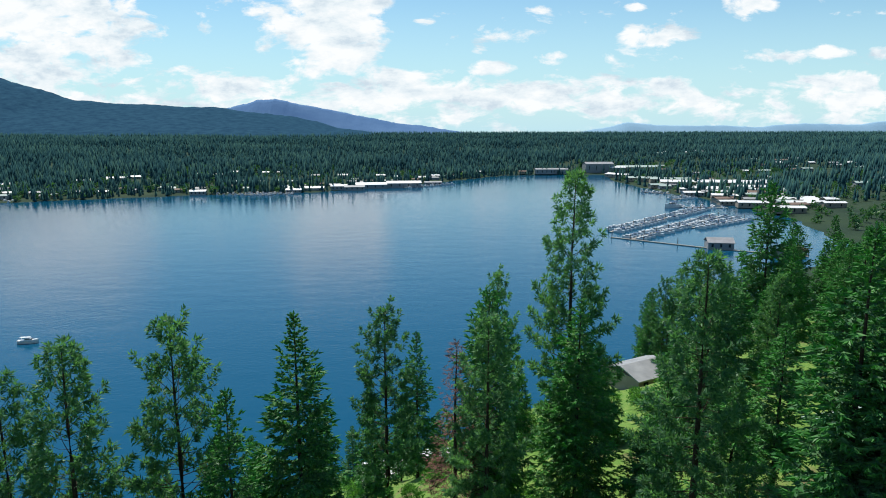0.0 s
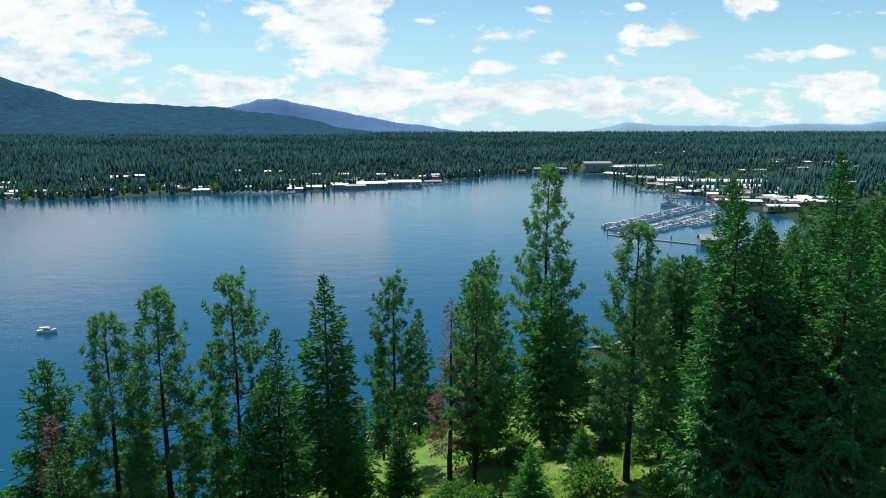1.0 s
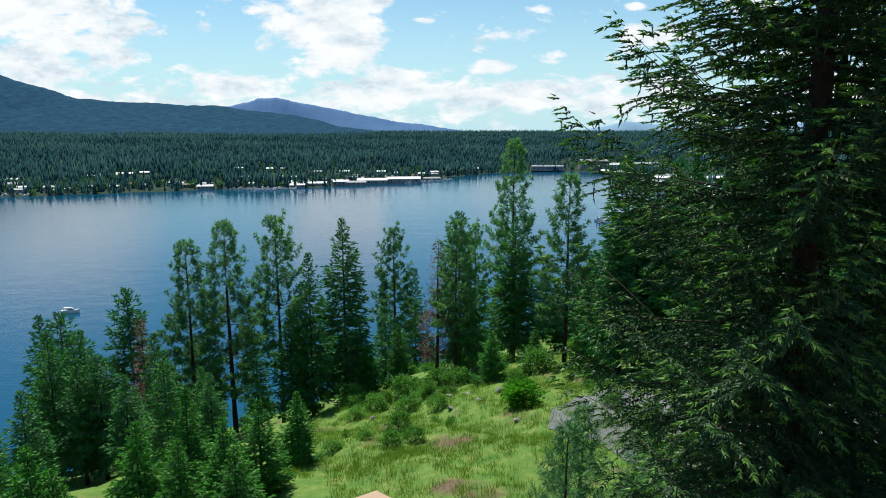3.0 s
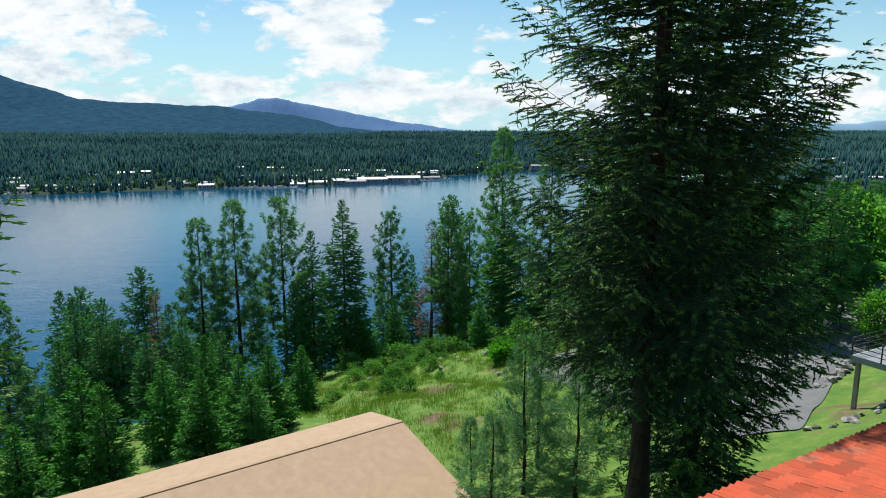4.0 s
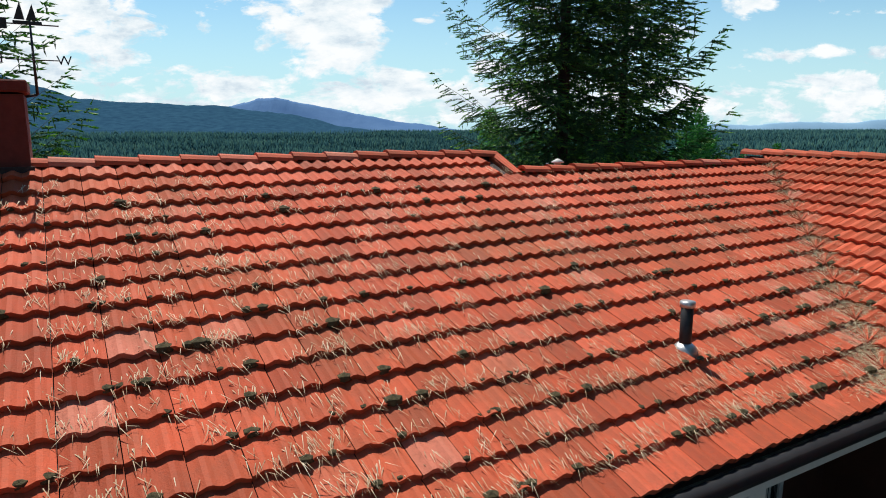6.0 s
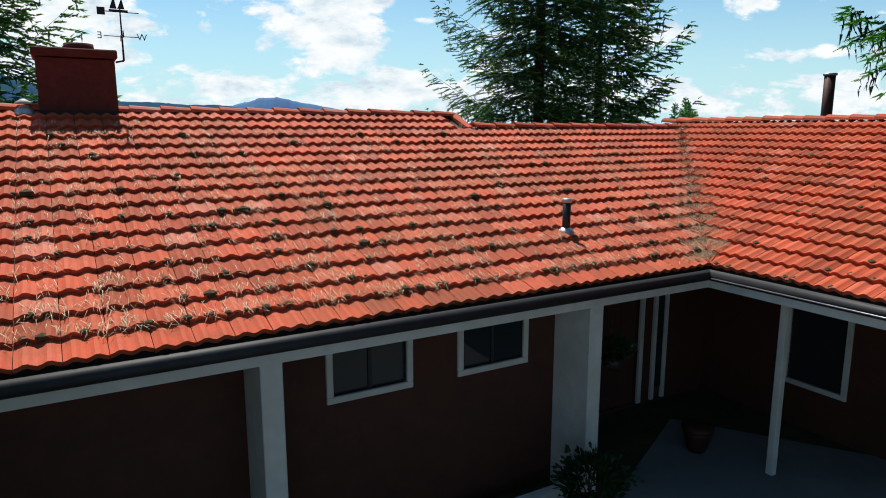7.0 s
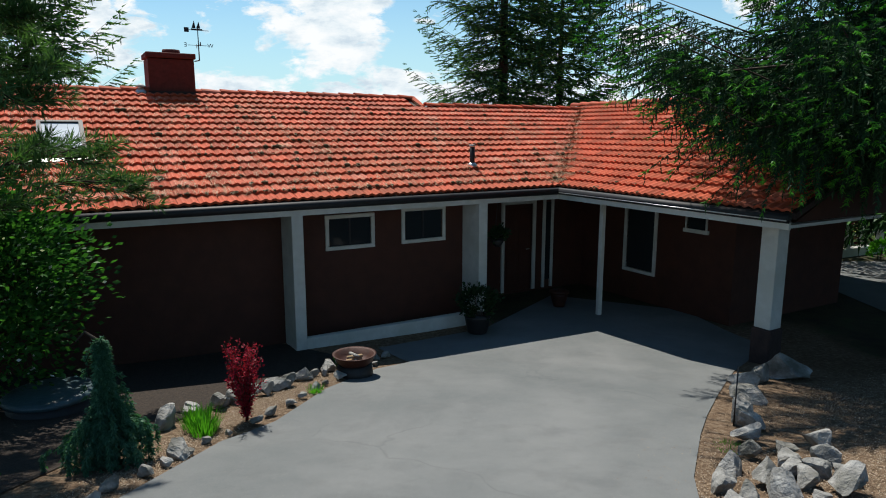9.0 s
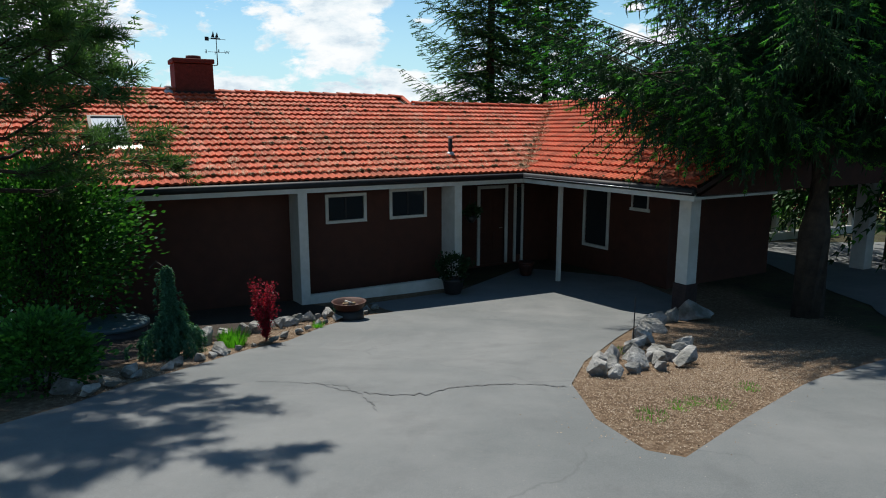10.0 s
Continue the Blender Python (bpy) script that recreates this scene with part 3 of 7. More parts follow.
# gutters and fascias
part("gutter", tube_mesh("gutter", M["gutter"], [(U_L, V_EAVE - .12, EAVE_Z - .075), (U_EAVE - .12, V_EAVE - .12, EAVE_Z - .075)], [.075, .075]), house, "dark metal gutter")
part("gutter", tube_mesh("gutter", M["gutter"], [(U_EAVE - .12, V_EAVE - .12, EAVE_Z - .075), (U_EAVE - .12, V_END, EAVE_Z - .075)], [.075, .075]), house, "dark metal gutter")
# added bright strip that stands in for the glint along the wing gutter
part("drip_edge", tube_mesh("drip_edge", M["metal"], [(U_EAVE - .19, V_EAVE - .2, EAVE_Z - .10), (U_EAVE - .19, V_END, EAVE_Z - .10)], [.011, .011], 6), house, "thin bright strip for the sun glint on the gutter")
part("fascia", box_mesh("fascia", M["white"], U_L, U_EAVE - .05, V_EAVE - .11, V_EAVE - .06, EAVE_Z - .25, EAVE_Z - .10), house)
part("fascia", box_mesh("fascia", M["white"], U_EAVE - .11, U_EAVE - .06, V_END, V_EAVE - .06, EAVE_Z - .25, EAVE_Z - .10), house)
part("soffit", box_mesh("soffit", M["white"], U_L, U_EAVE - .06, V_EAVE - .06, 6.2, EAVE_Z - .22, EAVE_Z - .17), house)
part("soffit", box_mesh("soffit", M["white"], U_EAVE - .06, 9.2, V_END, 6.2, EAVE_Z - .225, EAVE_Z - .175), house)

W_V, D_V, W_U = 4.42, 5.6, 9.0
TOP = EAVE_Z - .22


def wall_with_openings(name, a0, a1, z0, z1, at, thick, holes, axis):
    """A wall along u (axis 0) or v (axis 1) with rectangular openings (a0, a1, z0, z1)."""
    bm = bmesh.new()
    xs = sorted({a0, a1, *[h[0] for h in holes], *[h[1] for h in holes]})
    zs = sorted({z0, z1, *[h[2] for h in holes], *[h[3] for h in holes]})
    for x0, x1 in zip(xs, xs[1:]):
        for q0, q1 in zip(zs, zs[1:]):
            if any(h[0] <= x0 and x1 <= h[1] and h[2] <= q0 and q1 <= h[3] for h in holes):
                continue
            if axis == 0:
                bm_box(bm, x0, x1, at, at + thick, q0, q1)
            else:
                bm_box(bm, at, at + thick, x0, x1, q0, q1)
    bmesh.ops.remove_doubles(bm, verts=bm.verts, dist=1e-4)
    return part(name, bm_mesh(name, bm, M["brick_dark"]), house, "dark red painted wall")


WIN = [(1.52, 2.40, 1.68, 2.22), (3.15, 4.03, 1.68, 2.27)]
wall_with_openings("wall", U_L + .4, 4.75, -.5, TOP, W_V, .22, WIN, 0)
wall_with_openings("wall", 4.55, 9.2, -.4, TOP, D_V, .22, [(6.47, 7.34, -.1, 2.1)], 0)
wall_with_openings("wall", 1.0, D_V, -.3, TOP, W_U, .22, [(3.12, 3.98, .60, 2.15), (1.72, 2.22, 1.78, 2.15)], 1)
part("wall", box_mesh("wall", M["brick_dark"], W_U + .22, 13.0, 1.0, 1.22, -.4, TOP), house)
part("wall", box_mesh("wall", M["brick_dark"], 4.52, 4.75, W_V + .22, D_V, -.3, TOP), house)
part("wall", box_mesh("wall", M["brick_dark"], U_L + .4, U_R - .5, V_BACK - .8, V_BACK - .58, -6, 2.9), house)
part("wall", box_mesh("wall", M["brick_dark"], U_L + .4, U_L + .62, W_V + .22, V_BACK - .8, -6, 2.4), house)
part("wall", box_mesh("wall", M["brick_dark"], W_U + .22, U_R - .72, 7.9, 8.1, -.4, TOP), house)
for u, v in ((15.85, 0.0), (15.85, 4.6)):
    part("post", box_mesh("post", M["white"], u - .2, u + .2, v - .2, v + .2, -.4, TOP, bevel=.01), house, "square carport post")
part("beam", box_mesh("beam", M["white"], 15.75, 15.95, V_END + .1, 7.9, TOP, TOP + .2), house)
part("wall", box_mesh("wall", M["brick_dark"], U_R - .72, U_R - .5, V_LOW, V_BACK - .8, -6, 2.9), house)


def window_in_front(u0, u1, z0, z1):
    w = new("window")
    w.parent = house
    w["label"] = "white-framed window with dark glass"
    bm = bmesh.new()
    b = .075
    for d in ((u0 - b, u1 + b, z1, z1 + b), (u0 - b, u1 + b, z0 - b, z0), (u0 - b, u0, z0, z1), (u1, u1 + b, z0, z1)):
        bm_box(bm, d[0], d[1], W_V - .035, W_V + .05, d[2], d[3], .006)
    part("frame", bm_mesh("frame", bm, M["white"]), w)
    part("pane", box_mesh("pane", M["glass"], u0, u1, W_V + .03, W_V + .036, z0, z1), w)
    part("mullion", box_mesh("mullion", M["gutter"], (u0 + u1) / 2 - .02, (u0 + u1) / 2 + .02, W_V + .012, W_V + .03, z0, z1), w)


def glass_b(nt, out):
    p = principled(nt, out, (0.02, 0.025, 0.028), 0.04, 0.0, None)
    p.inputs["Transmission Weight"].default_value = 0.0
    p.inputs["Specular IOR Level"].default_value = 0.28


M["glass"] = material("dark_window_glass", glass_b)
for w in WIN:
    window_in_front(*w)

# fins that carry the eave, posts and the low plinth
for u in (0.60, 4.54):
    part("fin", box_mesh("fin", M["white"], u, u + .21, 3.76, W_V, -.35, TOP, bevel=.008), house, "white painted fin wall carrying the eave")
for v, w, foot in ((3.02, .10, -.25), (-.92, .30, .60)):
    part("post", box_mesh("post", M["white"], 7.2, 7.2 + w, v - w / 2, v + w / 2, foot, TOP, bevel=.008), house, "white painted porch post")
part("post_foot", box_mesh("post_foot", M["underlay"], 7.17, 7.53, -1.10, -.74, -.25, .60, bevel=.02), house, "dark block at the foot of the porch post")
part("plinth", box_mesh("plinth", M["white"], .81, 4.54, 3.80, 3.95, -.4, .12, bevel=.01), house, "low white plinth")


# ---- trees ----
def blades(P, D, L, W, rng, n, spread, flat):
    """Thin leaf triangles: n at each point P, about the way D, of length L and width W; flat keeps them near one plane."""
    m = len(P)
    D = D / np.linalg.norm(D, axis=1, keepdims=True)
    up = np.tile([0.0, 0, 1], (m, 1)) + rng.normal(0, 0.25, (m, 3))
    S = np.cross(D, up)
    S /= np.linalg.norm(S, axis=1, keepdims=True) + 1e-9
    U = np.cross(S, D)
    out = []
    for i in range(n):
        a = rng.uniform(-spread, spread, m)
        b = rng.uniform(-spread, spread, m) * (1 - flat)
        d = D * (np.cos(a) * np.cos(b))[:, None] + S * np.sin(a)[:, None] + U * np.sin(b)[:, None]
        d /= np.linalg.norm(d, axis=1, keepdims=True)
        w = np.cross(d, U + rng.normal(0, 0.5, (m, 3)))
        w /= np.linalg.norm(w, axis=1, keepdims=True) + 1e-9
        l = (L * rng.uniform(0.6, 1.1, m))[:, None]
        o = P + D * (L * rng.uniform(0, 0.45, m))[:, None]
        hw = (W * rng.uniform(0.7, 1.3, m))[:, None]
        out.append(np.stack([o - w * hw * .35 + d * l * .12, o + w * hw + d * l * .45, o + d * l], 1))
    return np.concatenate(out)


def conifer_meshes(seed, H, R, kind="fir", base=0.15, whorls=26, arms=5, twigs=12, leaf=0.5, wide=0.05, blades_n=6, mat="fir", droop=0.35, lean=0.0, thin=0.0, taper=0.85, hang=0.15, tips=None, pine_from=0.45):
    rng = np.random.default_rng(seed)
    segs = 9
    bm = bmesh.new()
    r0 = 0.011 * H + 0.06
    wob = rng.normal(0, 0.05, (segs + 1, 2)).cumsum(0) * 0.5
    zs = np.linspace(0, H, segs + 1)
    cx, cy = wob[:, 0] + lean * zs, wob[:, 1]
    bm_tube(bm, [(cx[i], cy[i], zs[i] - (0.4 if i == 0 else 0)) for i in range(segs + 1)], [r0 * (1 - 0.97 * (i / segs) ** 0.9) + 0.012 for i in range(segs + 1)], 7)
    P, D, L, new_g = [], [], [], []
    for wv in range(whorls):
        f = (wv + rng.uniform(-0.3, 0.3)) / whorls
        f = min(max(f, 0), 0.99)
        z = H * (base + (1 - base) * f)
        if kind == "pine":
            rad = R * (0.45 + 0.55 * math.sin(math.pi * min(1, f * 0.8 + 0.25))) * (1 - f) ** 0.75
        else:
            rad = R * (1 - f) ** taper * (0.7 + 0.3 * min(1, f * 5))
        a0 = rng.uniform(0, 6.28)
        for k in range(arms):
            if rng.random() < thin + 0.06:
                continue
            l = rad * rng.uniform(0.6, 1.15) + 0.12
            az = a0 + 6.283 * k / arms + rng.normal(0, 0.25)
            elev = (0.55 * f - droop * (1 - f)) if kind == "fir" else (0.2 + 0.55 * f - droop * 0.6 * (1 - f))
            elev += rng.normal(0, 0.15)
            bx, by = np.interp(z, zs, cx), np.interp(z, zs, cy)
            c, s = math.cos(az), math.sin(az)
            tip_up = 0.18 if kind == "fir" else 0.3

            def at(t):
                return np.array([bx + c * l * t, by + s * l * t, z + l * (math.tan(elev) * t + tip_up * t * t * t - 0.08 * math.sin(math.pi * t))])
            pts = [at(t) for t in (0, 0.5, 1)]
            br = max(0.010, 0.013 * l ** 0.8)
            bm_tube(bm, pts, [br, br * .6, br * .2], 4)
            nt_ = max(4, int(twigs * (0.35 + 0.65 * l / R)))
            t0 = 0.18 if kind == "fir" else pine_from
            for j in range(nt_):
                t = t0 + (1 - t0) * (j + rng.uniform(0, 1)) / nt_
                side = 1 if j % 2 else -1
                ang = az + side * rng.uniform(0.5, 1.1) * (1 - 0.55 * t)
                if j == nt_ - 1:
                    t, ang = 0.97, az
                p = at(t)
                d = np.array([math.cos(ang), math.sin(ang), math.tan(elev) * 0.5 + rng.normal(-0.18, 0.28) + (0.35 if kind == "pine" else 0)])
                tl = leaf * rng.uniform(0.75, 1.2) * (1.25 - 0.5 * t if kind == "fir" else 1)
                if kind == "fir" and l > 1.2:
                    # a side twig carries foliage along its own length
                    q = max(1, int(min(l * (1 - t) * 0.8, 0.9 + 0.12 * l) / leaf / 0.7) + 1)
                    for e in range(q):
                        run = leaf * 0.7 * e
                        down = np.array([d[0] * .4, d[1] * .4, -1.0]) if rng.random() < hang else d
                        P.append(p + d * run + np.array([0, 0, -0.10 * run * run])), D.append(down), L.append(tl), new_g.append(t > 0.72 and e >= q - 2 and down is d)
                else:
                    P.append(p), D.append(d), L.append(tl), new_g.append(t > 0.9)
    P.append(np.array([cx[-1], cy[-1], H - leaf * .3])), D.append(np.array([0.02, 0, 1.0])), L.append(leaf), new_g.append(False)
    P, D, L = np.array(P), np.array(D), np.array(L)
    if kind == "pine":
        tri = blades(P, D, L, L * 0 + wide, rng, blades_n, 1.15, 0.0)
    else:
        tri = blades(P, D, L, L * 0 + wide, rng, blades_n, 0.75, 0.45)
    if tips:
        sel = np.tile(np.array(new_g), blades_n)
        fresh = tri[sel]
        tri = tri[~sel]
        young = mesh_tris("new_growth", fresh.reshape(-1, 3), np.arange(len(fresh) * 3).reshape(-1, 3), M[tips])
        crown = mesh_tris("crown", tri.reshape(-1, 3), np.arange(len(tri) * 3).reshape(-1, 3), M[mat])
        return bm_mesh("trunk", bm, M["bark"], True), crown, young
    crown = mesh_tris("crown", tri.reshape(-1, 3), np.arange(len(tri) * 3).reshape(-1, 3), M[mat])
    return bm_mesh("trunk", bm, M["bark"], True), crown


def spindles(P, D, L, W, rng):
    """Leafy shoots: slim three-sided spikes at the points P along the ways D."""
    D = D / (np.linalg.norm(D, axis=1, keepdims=True) + 1e-9)
    S = np.cross(D, rng.normal(0, 1, D.shape))
    S /= np.linalg.norm(S, axis=1, keepdims=True) + 1e-9
    U = np.cross(S, D)
    w = (W * rng.uniform(.7, 1.3, len(P)))[:, None]
    o = P + D * (L * .12)[:, None]
    a, b, c, tip = o + S * w, o - S * w * .5 + U * w * .87, o - S * w * .5 - U * w * .87, P + D * L[:, None]
    return np.stack([a, b, tip, b, c, tip, c, a, tip], 1).reshape(-1, 3, 3)


def bough_tree(seed, H, R, base, nb, step, sp, shoot, wide, mat, tips=None, droop=.25, taper=.8, low=.6, spread=.42, hang=0.0, chain=2, sag=.16, ragged=.3, lean=0.0, extra=(), girth=1.0, needles=0, bare=.16, fine=0.0):
    """A fir or spruce: separate boughs, each a flat drooping spray of side branches set with shoots, some hanging in strings; extra gives more boughs as bearing, start height, length and rise."""
    rng = np.random.default_rng(seed)
    bm = bmesh.new()
    zs = np.linspace(0, H, 11)
    cx, cy = rng.normal(0, .03, 11).cumsum() * .4 + lean * zs, rng.normal(0, .03, 11).cumsum() * .4
    r0 = (.010 * H + .06) * girth
    bm_tube(bm, [(cx[i], cy[i], zs[i] - (.5 if i == 0 else 0)) for i in range(11)], [r0 * (1 - .97 * (i / 10) ** .9) + .012 for i in range(11)], 9)
    rows = []
    for k in range(nb):
        f = min((k + rng.uniform(-.5, .5)) / nb, .99)
        f = max(f, 0) ** 1.08
        rad = R * (1 - f) ** taper * (low + (1 - low) * min(1, f * 4))
        l = rad * (1 + ragged * rng.choice([-1.2, -.35, .25, .55]) * rng.uniform(.5, 1)) + .10
        rows.append((k * 2.39996 + rng.normal(0, .35), H * (base + (1 - base) * f), l, math.tan(.75 * f - droop * (1 - f) + rng.normal(0, .10)), rng.uniform(.06, .24)))
    rows += [(az, z, l, rise / l, .12) for az, z, l, rise in extra]
    P, D, L, fresh, near = [], [], [], [], (step, sp, shoot)
    for az, z, l, slope, bend in rows:
        step, sp, shoot = (c * (2.1 if fine and z > fine else 1) for c in near)
        org = np.array([np.interp(z, zs, cx), np.interp(z, zs, cy), z])
        c, s_ = math.cos(az), math.sin(az)
        twist = rng.normal(0, .25)

        def at(t):
            t = np.asarray(t, float)
            side = twist * l * .25 * t * t
            return org + np.stack([c * l * t - s_ * side, s_ * l * t + c * side, l * (slope * t + bend * t ** 3 - .14 * np.sin(math.pi * t))], -1)
        br = max(.006, .008 * l ** .8)
        bm_tube(bm, [tuple(p) for p in at([0, .3, .6, .9])], [br, br * .7, br * .45, br * .2], 4)
        small = min(1.0, .35 + l / (6 * shoot))
        m = max(4, int(l * .9 / step))
        t = np.clip(bare + (1 - bare) * (np.arange(m) + rng.uniform(0, 1, m)) / m, 0, 1)
        sd = np.where(np.arange(m) % 2, 1, -1)
        ang = az + sd * (1.0 - .45 * t) + rng.normal(0, .18, m)
        bl = (spread * l * (1 - t) ** .8 * np.clip((t - bare * .5) / .2, 0.2, 1) + 1.1 * shoot * small) * rng.uniform(.55, 1.2, m)
        base_p = at(t)
        d = np.stack([np.cos(ang), np.sin(ang), slope * .5 + rng.normal(-.12, .14, m)], 1)
        q = max(2, int(bl.max() / sp) + 1)
        e = np.arange(q) * sp
        keep = e[None] <= bl[:, None]
        pos = base_p[:, None] + d[:, None] * e[None, :, None]
        pos[..., 2] -= sag * e[None] ** 2
        last = (e[None] + 2.2 * sp) > bl[:, None]
        for g in (-1, 1):
            turn = ang[:, None] + g * rng.uniform(.35, .95, (m, q))
            dd = np.stack([np.cos(turn), np.sin(turn), d[:, None, 2] - 2 * sag * e[None] + rng.normal(0, .22, (m, q))], -1)
            P.append(pos[keep]), D.append(dd[keep]), L.append(shoot * small * rng.uniform(.6, 1.2, keep.sum())), fresh.append((last & (t[:, None] > .35))[keep])
        tipk = np.take_along_axis(pos, (keep.sum(1) - 1)[:, None, None].repeat(3, 2), 1)[:, 0]
        P.append(tipk), D.append(d + [0, 0, -.05]), L.append(np.full(m, shoot * 1.15 * small)), fresh.append(t > .35)
        P.append(at([.9, .95, 1.0])), D.append(np.tile([c, s_, slope + bend * 2], (3, 1)) + rng.normal(0, .2, (3, 3))), L.append(np.full(3, shoot * 1.2 * small)), fresh.append(np.ones(3, bool))
        if hang:
            sel = keep & (rng.uniform(0, 1, keep.shape) < hang)
            hp = pos[sel]
            for h in range(chain):
                alive = rng.uniform(0, 1, len(hp)) < (1 if h == 0 else .7)
                hp = hp[alive]
                w = np.array([0, 0, -1.0]) + rng.normal(0, .22, (len(hp), 3))
                P.append(hp), D.append(w), L.append(shoot * rng.uniform(.9, 1.3, len(hp))), fresh.append(np.zeros(len(hp), bool))
                hp = hp + w * shoot * .62
    top = np.linspace(H - 1.6 * shoot, H, 5)
    P.append(np.column_stack([np.interp(top, zs, cx), np.interp(top, zs, cy), top])), D.append(np.array([[.5, .2, .7], [-.5, .3, .8], [.1, -.5, .9], [.05, .1, 1], [0, 0, 1]])), L.append(np.full(5, shoot * .8)), fresh.append(np.zeros(5, bool))
    P, D, L, sel = np.concatenate(P), np.concatenate(D), np.concatenate(L), np.concatenate(fresh)
    girths = wide * np.where(P[:, 2] > fine, 2.8, 1.0) if fine else np.full(len(P), wide)
    tri = spindles(P, D, L, girths, rng).reshape(len(P), 3, 3, 3)
    if needles:
        # single needles standing off the shoots
        k = needles
        Q, E = np.repeat(P + D * 0, k, 0), np.repeat(D / (np.linalg.norm(D, axis=1, keepdims=True) + 1e-9), k, 0)
        LL = np.repeat(L, k)
        Q = Q + E * (LL * rng.uniform(.1, .9, len(Q)))[:, None]
        off = np.cross(E, rng.normal(0, 1, E.shape))
        off /= np.linalg.norm(off, axis=1, keepdims=True) + 1e-9
        tipn = Q + (off * .8 + E * .6) * (wide * 2.4)
        side = np.cross(off, E) * (wide * .28)
        nd = np.stack([Q - side, Q + side, tipn], 1).reshape(len(P), k, 3, 3)
        tri = np.concatenate([tri, nd], 1)
    tr, fr = tri[~sel] if tips else tri, tri[sel]
    out = [bm_mesh("trunk", bm, M["bark"], True), mesh_tris("crown", tr.reshape(-1, 3), np.arange(tr.size // 3).reshape(-1, 3), M[mat])]
    if tips:
        out.append(mesh_tris("new_growth", fr.reshape(-1, 3), np.arange(fr.size // 3).reshape(-1, 3), M[tips]))
    return out


def clump_pine(seed, H, R, base, nb, tufts, needle, wide, n, mat, taper=.6, ragged=.35, rise=.15):
    """A pine seen from afar: upswept boughs that carry needle tufts in separate clumps, with gaps and a bare lower trunk."""
    rng = np.random.default_rng(seed)
    bm = bmesh.new()
    zs = np.linspace(0, H, 11)
    cx, cy = rng.normal(0, .05, 11).cumsum() * .5, rng.normal(0, .05, 11).cumsum() * .5
    r0 = .010 * H + .07
    bm_tube(bm, [(cx[i], cy[i], zs[i] - (.4 if i == 0 else 0)) for i in range(11)], [r0 * (1 - .95 * (i / 10) ** .9) + .012 for i in range(11)], 8)
    P, D = [], []
    for k in range(nb):
        f = min(max((k + rng.uniform(-.5, .5)) / nb, 0), .985)
        z = H * (base + (1 - base) * f)
        l = R * (1 - f) ** taper * (.5 + .5 * min(1, f * 4)) * (1 + ragged * rng.uniform(-1.3, .8)) + .12
        az = k * 2.39996 + rng.normal(0, .4)
        org = np.array([np.interp(z, zs, cx), np.interp(z, zs, cy), z])
        c, s_ = math.cos(az), math.sin(az)
        slope = math.tan(rise + .75 * f - .35 * (1 - f) + rng.normal(0, .12))

        def at(t):
            return org + np.array([c * l * t, s_ * l * t, l * (slope * t + .18 * t * t - .1 * math.sin(math.pi * t))])
        br = max(.012, .016 * l ** .8)
        bm_tube(bm, [tuple(at(t)) for t in (0, .5, .95)], [br, br * .6, br * .25], 4)
        m = max(2, int(tufts * l / R + 1.5))
        for j in range(m):
            t = .38 + .62 * (j + rng.uniform(.2, .9)) / m
            a = az + (1 if j % 2 else -1) * rng.uniform(.4, 1.0) * (1.2 - t)
            d = np.array([math.cos(a), math.sin(a), rng.uniform(.1, .7)])
            p0 = at(t)
            reach = rng.uniform(.15, .42) * l * (1.25 - t) + .1
            q = 1 + int(reach / (needle * .7))
            for e in range(q):
                P.append(p0 + d * reach * (e + 1) / q), D.append(d + rng.normal(0, .25, 3))
        P.append(at(1.0)), D.append(np.array([c, s_, .6]))
    for e in range(4):
        P.append(np.array([cx[-1], cy[-1], H - needle * (.35 + .5 * e)])), D.append(np.array([rng.normal(0, .3), rng.normal(0, .3), 1.0]))
    P, D = np.array(P), np.array(D)
    tri = blades(P, D, np.full(len(P), needle), np.full(len(P), wide), rng, n, 1.25, 0)
    return bm_mesh("trunk", bm, M["bark"], True), mesh_tris("crown", tri.reshape(-1, 3), np.arange(len(tri) * 3).reshape(-1, 3), M[mat])


